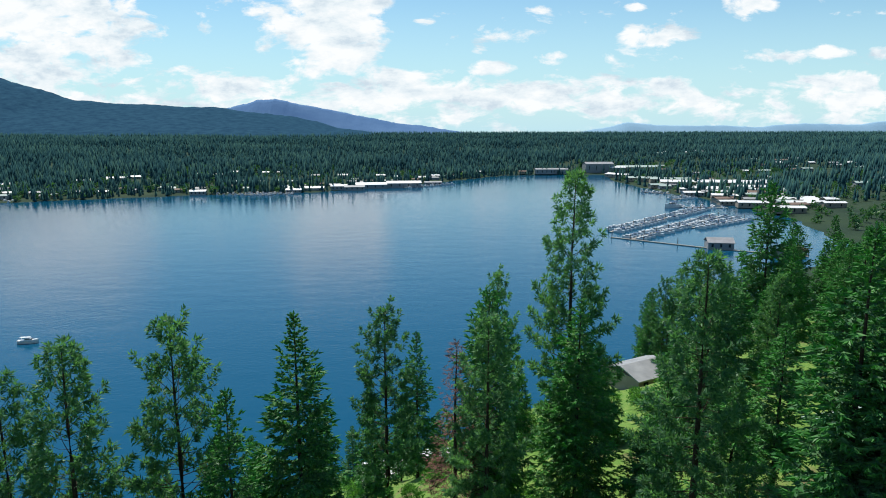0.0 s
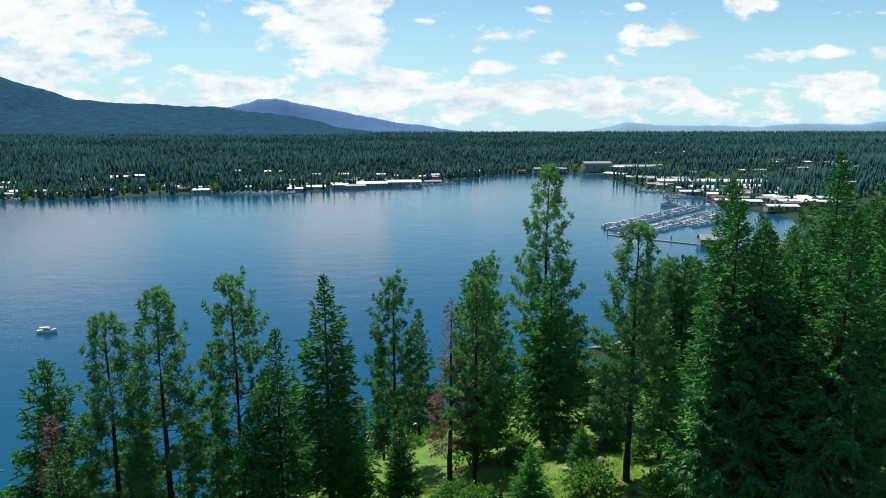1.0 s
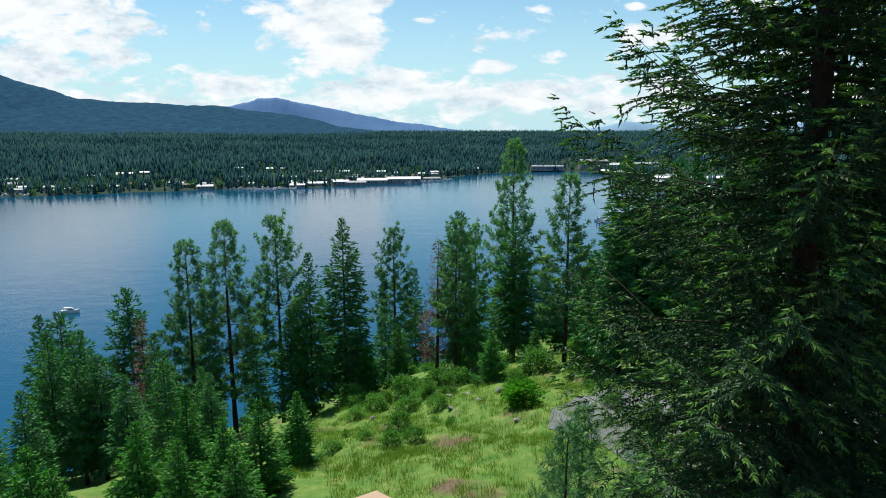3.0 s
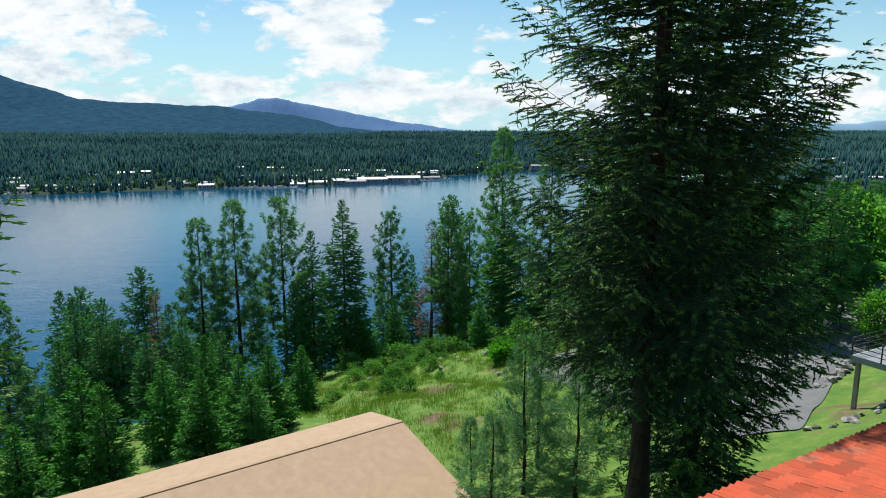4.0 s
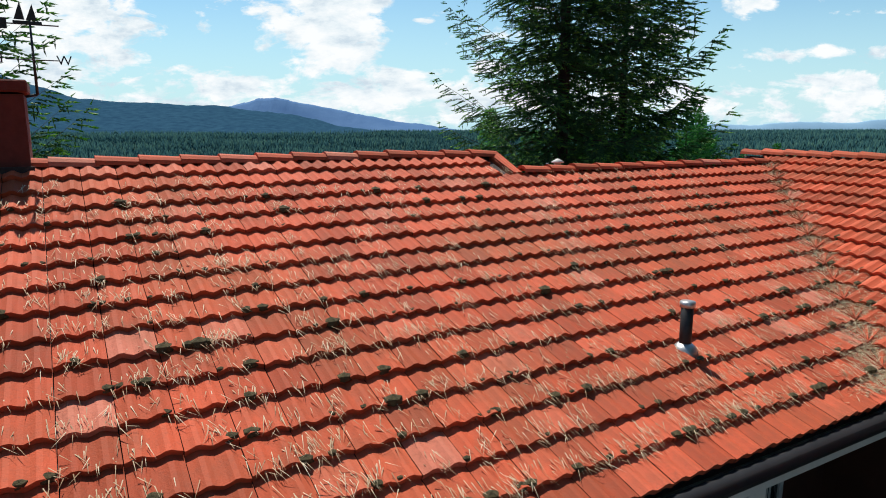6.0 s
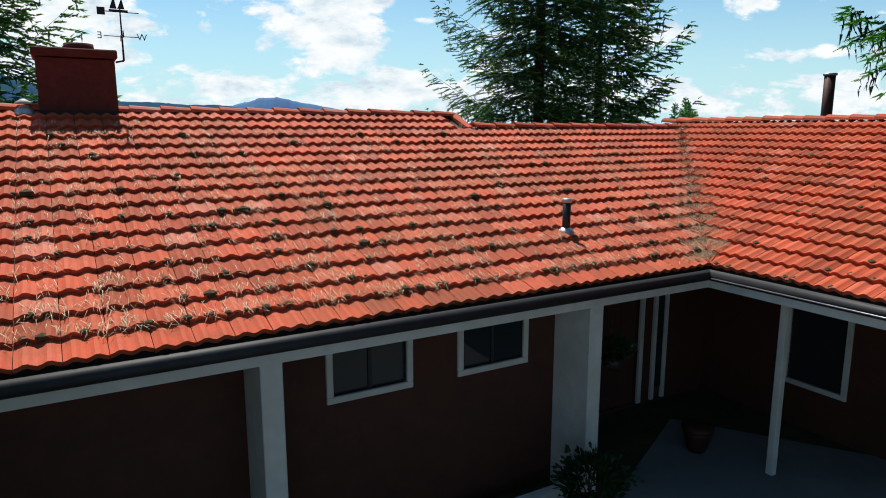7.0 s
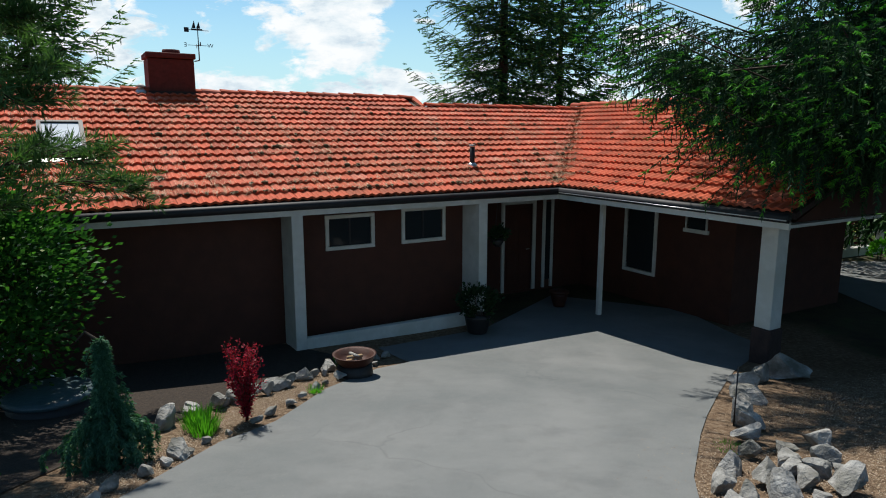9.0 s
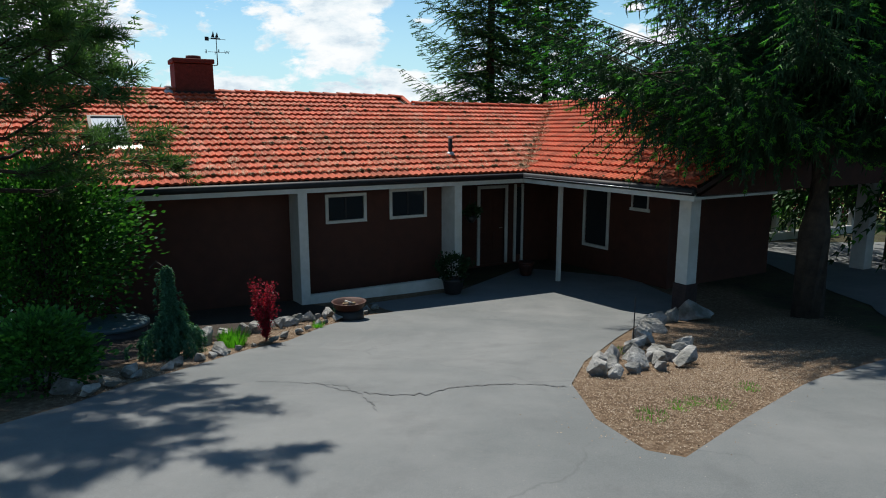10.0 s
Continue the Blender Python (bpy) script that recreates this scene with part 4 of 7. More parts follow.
def tuft_pine(seed, H, boughs, mat, needle=.2, wide=.006, n=44):
    """A pine with long soft needles in tufts; boughs give bearing, start height, length and rise."""
    rng = np.random.default_rng(seed)
    bm = bmesh.new()
    bm_tube(bm, [(0, 0, -.4), (.05, .02, H * .35), (0, .08, H * .7), (.03, .05, H)], [.22, .17, .10, .02], 10)
    P, D = [], []
    for az, z, l, rise in boughs:
        c, s_ = math.cos(az), math.sin(az)

        def at(t):
            return np.array([c * l * t, s_ * l * t, z + rise * t + .05 * l * math.sin(9 * t + az)])
        pts = [at(t) for t in (0, .25, .5, .75, .96)]
        bm_tube(bm, [tuple(p) for p in pts], [.010 * l + .015, .008 * l + .012, .006 * l + .009, .012, .006], 6)
        for j in range(int(6 + l * 6)):
            t = rng.uniform(.28, 1) ** .7
            a = az + rng.choice([-1, 1]) * rng.uniform(.4, 1.2) * (1.1 - .6 * t)
            d = np.array([math.cos(a), math.sin(a), rng.normal(.12, .3)])
            k = rng.uniform(.25, .75) * (1.25 - .6 * t)
            p0 = at(t)
            p1 = p0 + d * k
            bm_tube(bm, [tuple(p0), tuple(p0 + d * k * .5 + [0, 0, -.02]), tuple(p1)], [.008, .006, .004], 4)
            for e in range(4):
                P.append(p1 - d * .085 * e), D.append(d + np.array([0, 0, .25]) + rng.normal(0, .1, 3))
        for e in range(5):
            P.append(at(1 - .02 * e)), D.append(np.array([c, s_, .2]))
    P, D = np.array(P), np.array(D)
    tri = blades(P, D, np.full(len(P), needle), np.full(len(P), wide), rng, n, 1.05, 0)
    return bm_mesh("trunk", bm, M["bark"], True), mesh_tris("crown", tri.reshape(-1, 3), np.arange(len(tri) * 3).reshape(-1, 3), M[mat])


def tree_thing(name, meshes, label, group=""):
    t = new(name)
    tagged(t, label, "tree", group)
    part("trunk", meshes[0], t)
    part("crown", meshes[1], t)
    if len(meshes) > 2:
        part("new_growth", meshes[2], t, "bright green new shoots")
    return t


random.seed(5)
M["tips"] = leaf_mat("new_shoots", (0.06, 0.22, 0.03), (0.12, 0.38, 0.05), 0.5)
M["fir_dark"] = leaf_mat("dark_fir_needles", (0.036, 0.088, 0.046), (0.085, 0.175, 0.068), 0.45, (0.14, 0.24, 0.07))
M["fir_tips"] = leaf_mat("fir_shoots", (0.10, 0.22, 0.06), (0.20, 0.37, 0.09), 0.5)
KINDS = {}


def tree_at(kind, x, y, height=None, top=None, spin=None, sink=0.3):
    """A tree of a kind on the ground at x, y; its height is given, or the height of its top above the datum."""
    ob, h0 = KINDS[kind]
    g = gz(x, y) - sink
    s = (height if height else top - g) / h0
    w = s ** 0.7 * random.uniform(.9, 1.1)
    m = Matrix.Translation((x, y, g)) @ Matrix.Rotation(random.uniform(0, 6.28) if spin is None else spin, 4, "Z")
    c = ob if not ob.get("placed") else copy_thing(ob, m)
    ob["placed"] = 1
    c.matrix_basis = m
    c.scale = (w, w, s)
    return c


FOREST = "conifers on the hillside"
KINDS["fir"] = (tree_thing("fir_tree", bough_tree(1, 25, 4.7, .17, 160, .25, .22, .48, .090, "fir", "young", .28, .9, .75), "tall dark green fir on the hillside", FOREST), 25)
KINDS["fir2"] = (tree_thing("fir_tree", bough_tree(2, 22, 3.6, .17, 140, .25, .22, .46, .088, "fir", "young", .2, .85, .7, ragged=.4), "slender green fir on the hillside", FOREST), 22)
KINDS["fir3"] = (tree_thing("fir_tree", bough_tree(12, 24, 4.6, .22, 130, .25, .22, .50, .090, "fir", "young", .34, .75, .7, hang=.15, ragged=.5), "ragged green fir with drooping boughs", FOREST), 24)
KINDS["pine"] = (tree_thing("pine_tree", clump_pine(3, 25, 3.9, .20, 130, 9, .55, .085, 16, "pine", .72), "open-crowned pine with bare lower trunk", FOREST), 25)
KINDS["pine2"] = (tree_thing("pine_tree", clump_pine(4, 22, 3.0, .26, 105, 7, .50, .09, 16, "pine", .62, .5, .25), "thin pine with tufted branches", FOREST), 22)
KINDS["pine3"] = (tree_thing("pine_tree", conifer_meshes(14, 8, 2.2, "pine", 0.10, 18, 5, 9, 0.42, 0.03, 14, "pine"), "small bushy pine below the house", FOREST), 8)
KINDS["young"] = (tree_thing("young_fir", bough_tree(5, 10, 2.6, .03, 150, .14, .12, .28, .052, "young", "tips", .1, .95, .85, ragged=.5), "young bright green fir", FOREST), 10)
KINDS["dead"] = (tree_thing("dead_tree", conifer_meshes(6, 16, 2.2, "fir", 0.2, 30, 5, 8, 0.5, 0.035, 6, "dead", thin=0.15), "dead grey-brown conifer with bare twigs", FOREST), 16)

# the row between house and lake: kind, x, y, height of the top
ROW = [("pine", -30.4, 84.4, -2.6), ("pine", -25.8, 83.6, -.4), ("pine2", -21.6, 88.3, -.6), ("fir2", -17.5, 86.0, -4.0), ("fir", -14.6, 92.5, -1.0),
       ("pine2", -9.4, 105.4, -4.4), ("fir2", -8.0, 139, -17), ("pine2", -1.0, 92.1, -1.4), ("fir3", -.4, 99, -1.0), ("pine", 7.2, 104, 7.8), ("fir", 6.9, 98.9, -1.6),
       ("pine", 11.0, 84.6, 4.6), ("pine2", 3.9, 141, -9), ("fir3", -37.5, 75, -9.5), ("dead", -37, 87, -11.8), ("dead", -3.3, 95.6, -4.2), ("fir2", -33.5, 82, -12),
       ("fir", 40, 108, 9.5), ("fir3", 44.8, 145.5, 4.0), ("fir", 17.0, 76.5, 5.5), ("fir3", 19.5, 77, 4.0), ("fir", 21.5, 76, 6.5), ("fir2", 24.5, 76.5, 5.0), ("fir", 28, 78, 7.5),
       ("fir", 27.5, 62, 3.0), ("fir2", 31, 63, 3.8), ("fir3", 34, 66, 2.5), ("fir", 32.5, 86, 8.0), ("fir3", 36, 94, 7), ("fir2", 14.8, 88, -4), ("young", 2.5, 80, -11), ("young", -8, 92, -14), ("young", 8.5, 90, -14), ("fir2", -19.5, 84.5, -10), ("young", -11.5, 88.5, -15)]
for k, x, y, h in ROW:
    tree_at(k, x, y, top=h)
# below the house, by bearing and range from the house's ridge
for k, a, b, d in (("fir2", -.553, -.055, 68), ("fir2", -.512, -.09, 66), ("fir3", -.484, -.085, 66), ("young", -.534, -.137, 38), ("young", -.499, -.158, 36),
                   ("young", -.624, -.215, 34), ("fir2", -.391, -.068, 58), ("young", -.357, -.103, 50), ("young", -.305, -.128, 46), ("young", -.262, -.116, 50), ("young", -.215, -.121, 57),
                   ("fir2", -.443, -.103, 60), ("fir2", -.331, -.103, 62), ("young", -.59, -.172, 45), ("young", -.417, -.137, 47), ("young", -.288, -.155, 42), ("pine", -.655, -.05, 40),
                   ("fir2", -.57, -.11, 52), ("young", -.36, -.15, 43), ("fir2", -.63, -.13, 55)):
    e, r = 7.1, 0.981
    x, y, z = -1.3 + a * d, 6.1 + d * (0.984 + b * 0.178), e + d * (b * 0.984 - 0.178)
    tree_at(k, x, y, top=max(z, gz(x, y) + 5.0))
for x, y, h in ((2.4, 38.6, 8.5), (4.6, 37.0, 6.5), (.6, 36.0, 5.0), (3.6, 41.5, 8.0), (-.2, 39.5, 4.2), (9.5, 40, 6), (7.5, 44, 7)):
    tree_at("pine3", x, y, h)
n = 0
while n < 120:
    x, y = random.uniform(20, 150), random.uniform(84, 240)
    g = gz(x, y)
    if x > 0.27 * (y - 48) + 6 and g > -66:
        # lower where the bay shows above them
        top = 10.5 - 0.205 * (y - 48) if x < 0.5 * (y - 48) else 5.5 - 0.062 * (y - 6)
        h = min(top - g, random.uniform(17, 27))
        if h > 6:
            tree_at(random.choice(["fir", "fir2", "fir3", "pine", "pine2"] if h > 13 else ["fir2", "young", "fir3"]), x, y, h)
            n += 1
for x, y, h in ((-52, 92, 22), (-47, 88, 20), (-58, 80, 22), (-44, 98, 24), (-30, 70, 8), (-26, 75, 9), (-50, 70, 18), (-44, 62, 15), (-38, 55, 11), (-12, 118, 15), (15, 125, 14), (20, 112, 13), (27, 120, 12), (9, 118, 14), (-22, 105, 14), (-28, 100, 13),
                (14.7, 100, 12), (22, 96, 14), (-18, 112, 12), (-34, 95, 14), (-15, 99, 9), (2, 110, 10), (12, 96, 9)):
    tree_at(random.choice(["fir2", "fir3"]), x, y, h)
for x, y, h in ((-19, 148, 12), (-11, 147, 13), (-5, 150, 10), (3, 152, 12), (9, 155, 14), (-24, 152, 14), (6, 146, 8), (-15, 143, 8)):
    tree_at("fir2", x, y, h)
for x, y, h in ((14.7, 76.2, 22), (15.7, 74.6, 20), (19.4, 72, 20)):
    tree_at("fir", x, y, h)

# large firs beside the house
FIR_BY_HOUSE = ((31, 4.42, 27.1, 32, 4.9, .24, 290, .11, .068, .145, .0225, .14, .42, .85, "very tall dark fir with long drooping boughs"),
                (32, 8.4, 33.2, 30, 5.4, .05, 250, .16, .12, .26, .042, .28, .55, .5, "dark fir close behind a taller one"),
                (33, -18.8, 25.0, 31, 5.9, .10, 210, .18, .14, .28, .046, .15, .6, .7, "tall blue-green fir below the house"))
for seed, x, y, H, R, bs, nb, st, sp, shoot, wide, dr, tp, lw, lab in FIR_BY_HOUSE:
    t = tree_thing("fir_tree", bough_tree(seed, H, R, bs, nb, st, sp, shoot, wide, "fir_dark", "fir_tips", dr, tp, lw, .40, .06, 2, ragged=.34, girth=1.05, bare=.06), lab)
    t.matrix_basis = Matrix.Translation((x, y, gz(x, y) - .3))


# ---- broad-leaved shrubs ----
def shrub_meshes(seed, r, h, count, leaf, mat, stems=7, flat=0.0, twig=M["bark"]):
    rng = np.random.default_rng(seed)
    bm = bmesh.new()
    P, D = [], []
    for i in range(stems):
        az, out = rng.uniform(0, 6.28), rng.uniform(.15, .75) * r
        top = (out * math.cos(az), out * math.sin(az), h * rng.uniform(.6, .95))
        bm_tube(bm, [(0.05 * math.cos(az), 0.05 * math.sin(az), -.05), (top[0] * .4, top[1] * .4, h * .35), top], [.02 * r + .008, .012 * r + .005, .004], 5)
    clumps = max(10, count // 40)
    for i in range(clumps):
        az, el = rng.uniform(0, 6.28), rng.uniform(-.85, 1.5)
        k = rng.uniform(.55, 1.0)
        c = np.array([r * k * math.cos(az) * math.cos(el), r * k * math.sin(az) * math.cos(el), h * .5 + h * .5 * k * math.sin(el)])
        for j in range(count // clumps):
            o = rng.normal(0, .17 * r, 3) * (1, 1, .8)
            P.append(c + o)
            d = o + c * (.5, .5, 0.1) + rng.normal(0, .12 * r, 3)
            D.append(d + np.array([0, 0, .05]))
    P, D = np.array(P), np.array(D)
    P[:, 2] = np.maximum(P[:, 2], .03)
    D = D / (np.linalg.norm(D, axis=1, keepdims=True) + 1e-9)
    W = np.cross(D, rng.normal(0, 1, D.shape))
    W /= np.linalg.norm(W, axis=1, keepdims=True) + 1e-9
    L = leaf * rng.uniform(.7, 1.25, (len(P), 1))
    N = np.cross(D, W)
    quad = np.stack([P, P + D * L * .5 + W * L * .3 + N * L * .06, P + D * L, P + D * L * .5 - W * L * .3 + N * L * .06], 1).reshape(-1, 3)
    i = np.arange(len(P))[:, None] * 4
    tris = np.concatenate([i + [0, 1, 2], i + [0, 2, 3]])
    return bm_mesh("stem", bm, twig, True), mesh_tris("leaves", quad, tris, M[mat])


def shrub(name, meshes, x, y, label, cat="shrub", group="", z=None):
    t = new(name)
    tagged(t, label, cat, group)
    part("stem", meshes[0], t)
    part("leaves", meshes[1], t)
    t.matrix_basis = Matrix.Translation((x, y, (gz(x, y) if z is None else z) - .02)) @ Matrix.Rotation(random.uniform(0, 6.28), 4, "Z")
    return t


# bushes on the slope below the house
bsh = shrub_meshes(40, 1.5, 2.2, 2600, .28, "bush")
first = shrub("bush", bsh, 4.3, 68.0, "round bright green bush on the lawn", "bush", "bushes on the slope")
M["scrub"] = leaf_mat("scrub_leaves", (0.06, 0.17, 0.045), (0.15, 0.33, 0.085), 0.45)
scr = shrub_meshes(41, 1.3, 1.5, 1300, .22, "scrub")
sc0 = shrub("bush", scr, -6, 76, "low grey-green scrub bush on the slope", "bush", "bushes on the slope")
M["tree_leaf"] = leaf_mat("aspen_leaves", (0.06, 0.19, 0.04), (0.15, 0.36, 0.07), 0.5)
for i in range(46):
    x, y = random.uniform(-14, 12), random.uniform(60, 90)
    if abs(x - 4) < 5 and y < 76:
        continue
    s = random.uniform(.25, .75)
    c = copy_thing(sc0, Matrix.Translation((x, y, gz(x, y))) @ Matrix.Rotation(random.uniform(0, 6.28), 4, "Z"))
    c.scale = (s, s, s * random.uniform(.8, 1.4))
for i in range(90):
    x, y = random.uniform(-40, 60), random.uniform(84, 170)
    if gz(x, y) < -66:
        continue
    s = random.uniform(.6, 1.7)
    c = copy_thing(sc0, Matrix.Translation((x, y, gz(x, y))) @ Matrix.Rotation(random.uniform(0, 6.28), 4, "Z"))
    c.scale = (s, s, s * random.uniform(.8, 1.3))
for x, y, s in ((-6.5, 82, 1.3), (-9.5, 80, 1.0), (-3.0, 86, 1.2), (-12, 83, .9), (-1, 84, 1.2), (8, 83, 1.4), (12.5, 79, 1.5)):
    c = copy_thing(sc0, Matrix.Translation((x, y, gz(x, y))) @ Matrix.Rotation(random.uniform(0, 6.28), 4, "Z"))
    c.scale = (s, s, s)
    c["label"] = "tall leafy green bush among the pines"
dec = shrub_meshes(42, 4.0, 8.0, 5200, .5, "tree_leaf", 9)
d0 = shrub("deciduous_tree", dec, 40, 62, "bright green broad-leaved tree", "tree", "broad-leaved trees")
for x, y, s in ((46, 70, .95), (52, 90, 1.2), (36, 55, .6), (60, 105, 1.3), (75, 130, 1.2), (33, 58, .5), (68, 118, 1.3)):
    c = copy_thing(d0, Matrix.Translation((x, y, gz(x, y))) @ Matrix.Rotation(random.uniform(0, 6.28), 4, "Z"))
    c.scale = (s, s, s)
d0.scale = (.75, .75, .75)


# ---- driveway and front yard ----
def asphalt_b(nt, out):
    v = pos_vec(nt)
    col = ramp(nt, noise_n(nt, v, 90, 3, 0.7), [(0.3, (0.105, 0.115, 0.115)), (0.7, (0.152, 0.164, 0.162))])
    col = mixc(nt, ramp(nt, noise_n(nt, v, 0.55, 6, 0.65), [(0.4, (0, 0, 0)), (0.7, (0.7, 0.7, 0.7))]), col, (0.205, 0.21, 0.205))
    col = mixc(nt, ramp(nt, noise_n(nt, v, 1.9, 7, 0.7), [(0.5, (0, 0, 0)), (0.72, (0.5, 0.5, 0.5))]), col, (0.10, 0.105, 0.105))
    col = mixc(nt, ramp(nt, noise_n(nt, v, 28, 3, 0.6), [(0.70, (0, 0, 0)), (0.74, (0.6, 0.6, 0.6))]), col, (0.30, 0.29, 0.26))
    vor = nt.nodes.new("ShaderNodeTexVoronoi")
    vor.feature = "DISTANCE_TO_EDGE"
    vor.inputs["Scale"].default_value = 0.33
    warp = nt.nodes.new("ShaderNodeVectorMath")
    warp.operation = "ADD"
    nn = nt.nodes.new("ShaderNodeTexNoise")
    nn.inputs["Scale"].default_value, nn.inputs["Detail"].default_value = 1.1, 6
    nt.links.new(v, nn.inputs["Vector"])
    nt.links.new(v, warp.inputs[0]), nt.links.new(nn.outputs["Color"], warp.inputs[1])
    nt.links.new(warp.outputs[0], vor.inputs["Vector"])
    crack = ramp(nt, vor.outputs[0], [(0.0, (0.28, 0.28, 0.28)), (0.008, (0, 0, 0))])
    patch = ramp(nt, noise_n(nt, v, 0.4, 2), [(0.5, (0, 0, 0)), (0.6, (1, 1, 1))])
    col = mixc(nt, mixc(nt, 1.0, crack, patch, "MULTIPLY"), col, (0.055, 0.055, 0.058))
    principled(nt, out, col, 0.8, 0.0, noise_n(nt, v, 130, 3, 0.7), 0.004, 0.35)


M["asphalt"] = material("worn_asphalt", asphalt_b)


def ground_patch(name, outline, mat, lift, label, cat, cuts=5, edge=1.2):
    bm = bmesh.new()
    f = bm.faces.new([bm.verts.new((x, y, 0)) for x, y in outline])
    bmesh.ops.triangulate(bm, faces=[f])
    for _ in range(cuts):
        long_e = [e for e in bm.edges if e.calc_length() > edge]
        if long_e:
            bmesh.ops.subdivide_edges(bm, edges=long_e, cuts=1)
            bmesh.ops.triangulate(bm, faces=bm.faces)
    bmesh.ops.recalc_face_normals(bm, faces=bm.faces)
    if sum(fc.normal.z for fc in bm.faces) < 0:
        bmesh.ops.reverse_faces(bm, faces=bm.faces)
    zz = ground_z(np.array([v.co.x for v in bm.verts]), np.array([v.co.y for v in bm.verts]))
    for v, z in zip(bm.verts, zz):
        v.co.z = z + lift
    return tagged(new(name, bm_mesh(name, bm, mat, True)), label, cat, kind="structure")


DRIVE = [(-1.75, -4.6), (-1.42, -3.1), (-1.12, -1.2), (-.72, -.45), (-.38, 1.1), (.22, 2.35), (.72, 2.85), (.1, 3.75), (2.2, 5.2), (4.0, 8.0), (6.8, 6.6), (7.3, 3.9), (5.98, 2.15),
              (5.55, 1.45), (5.14, .76), (4.6, -.2), (4.22, -.95), (3.6, -2.35), (3.12, -3.9), (3.1, -5.1), (3.3, -5.85), (3.55, -6.0), (4.35, -5.15), (5.95, -3.56), (9.2, -.9), (11.2, 3.5), (11.4, 9.5), (12, 12.3), (18, 12.3),
              (22, 5), (16, -6), (7, -14), (4, -26), (-7, -26), (-4.5, -9), (-2.4, -6)]
ground_patch("driveway", DRIVE, M["asphalt"], .014, "worn grey asphalt driveway with fine cracks", "driveway", 8, .5)
def tar_line(path, width, seed):
    rng = random.Random(seed)
    vs, fs = [], []
    for (ax, ay), (bx, by) in zip(path, path[1:]):
        for i in range(8):
            t = i / 8
            x, y = ax + (bx - ax) * t + rng.gauss(0, .012), ay + (by - ay) * t + rng.gauss(0, .018)
            w = width * rng.uniform(.5, 1.2)
            for sg in (-1, 1):
                vs.append((x, y + sg * w, gz(x, y + sg * w) + .020))
    for i in range(len(vs) // 2 - 1):
        fs.append((2 * i, 2 * i + 2, 2 * i + 3, 2 * i + 1))
    part("tar_line", mesh_from("tar_line", vs, fs, M["tar"]), bpy.data.objects["driveway"], "dark filled crack")


M["tar"] = rough_mat("crack_filler", (0.075, 0.078, 0.08), (0.125, 0.13, 0.132), 25, 0.8, 0.004)
tar_line([(.94, -4.26), (1.3, -4.36), (1.62, -4.31), (1.85, -4.08), (2.2, -3.95), (2.51, -3.92), (2.8, -3.98), (3.08, -4.05)], .016, 1)
tar_line([(-.3, -3.75), (.1, -3.8), (.45, -3.9), (.7, -4.15), (.94, -4.26)], .009, 2)
tar_line([(.45, -3.9), (.75, -4.0), (1.05, -4.55), (1.15, -4.9)], .008, 3)
ground_patch("road", [(5.3, 60.5), (6.3, 64.8), (8.5, 66.5), (15, 66), (22, 63), (30, 68), (44, 80), (62, 95), (66, 90), (46, 71), (35.5, 61.5), (30, 56), (25, 50), (21, 45.5), (16, 39), (13, 40), (11, 50), (8, 57)], M["asphalt"], .07,
             "grey asphalt turning circle below the house", "road")


def stone_mesh(seed, n=2):
    rng = random.Random(seed)
    bm = bmesh.new()
    bmesh.ops.create_icosphere(bm, subdivisions=n, radius=0.55)
    cuts = [(Vector((rng.gauss(0, 1), rng.gauss(0, 1), rng.gauss(0, 1))).normalized(), rng.uniform(.18, .36)) for _ in range(13)]
    for v in bm.verts:
        for d, r in cuts:
            over = v.co.dot(d) - r
            if over > 0:
                v.co -= d * over
        v.co += Vector((rng.gauss(0, .007), rng.gauss(0, .007), rng.gauss(0, .007)))
    return bm_mesh("stone", bm, M["stone"])


STONES = [stone_mesh(i, 3) for i in range(10)]


def stone(x, y, size, name="stone", label="pale grey broken stone", group="", flat=.75, lift=.25):
    ob = new(name, random.choice(STONES))
    tagged(ob, label, "stone", group)
    s = size * random.uniform(.85, 1.15)
    ob.matrix_basis = Matrix.Translation((x, y, gz(x, y) + .03 + s * flat * lift)) @ Euler((random.uniform(-.3, .3), random.uniform(-.3, .3), random.uniform(0, 6.28))).to_matrix().to_4x4() @ Matrix.Diagonal((s * random.uniform(.9, 1.4), s, s * flat, 1))
    return ob


# bed soil coloured near black to stand in for the shade behind the stones
M["shaded_soil"] = rough_mat("shade_dark_soil", (0.016, 0.012, 0.009), (0.05, 0.036, 0.026), 22, 0.95, 0.02)
ground_patch("planting_bed", [(-.30, 3.1), (-.52, 2.45), (-.82, 1.75), (-1.1, 1.2), (-1.45, .6), (-1.8, -.15), (-2.1, -.9), (-2.35, -2.0), (-2.5, -3.2), (-2.9, -4.8), (-7.5, -4.0), (-7, 1.0), (-1.75, 4.05)], M["shaded_soil"], .012,
             "planting bed along the wall, soil coloured dark for its shade", "bed")

# stones along the planting bed
EDGE = [(-1.72, -4.4), (-1.5, -3.1), (-1.22, -1.3), (-.82, -.5), (-.5, 1.0), (.1, 2.35), (.55, 2.85)]
for (ax, ay), (bx, by) in zip(EDGE, EDGE[1:]):
    k = max(2, int(math.hypot(bx - ax, by - ay) / .34))
    for i in range(k):
        t = (i + random.uniform(-.2, .2)) / k
        stone(ax + (bx - ax) * t - random.uniform(.0, .12), ay + (by - ay) * t, random.uniform(.14, .27), label="pale stone edging the planting bed", group="bed edging stones")
ROWS = [(-.22, 2.85), (-.50, 2.3), (-.78, 1.65), (-1.08, 1.1), (-1.42, .5), (-1.75, -.2), (-2.05, -.95)]
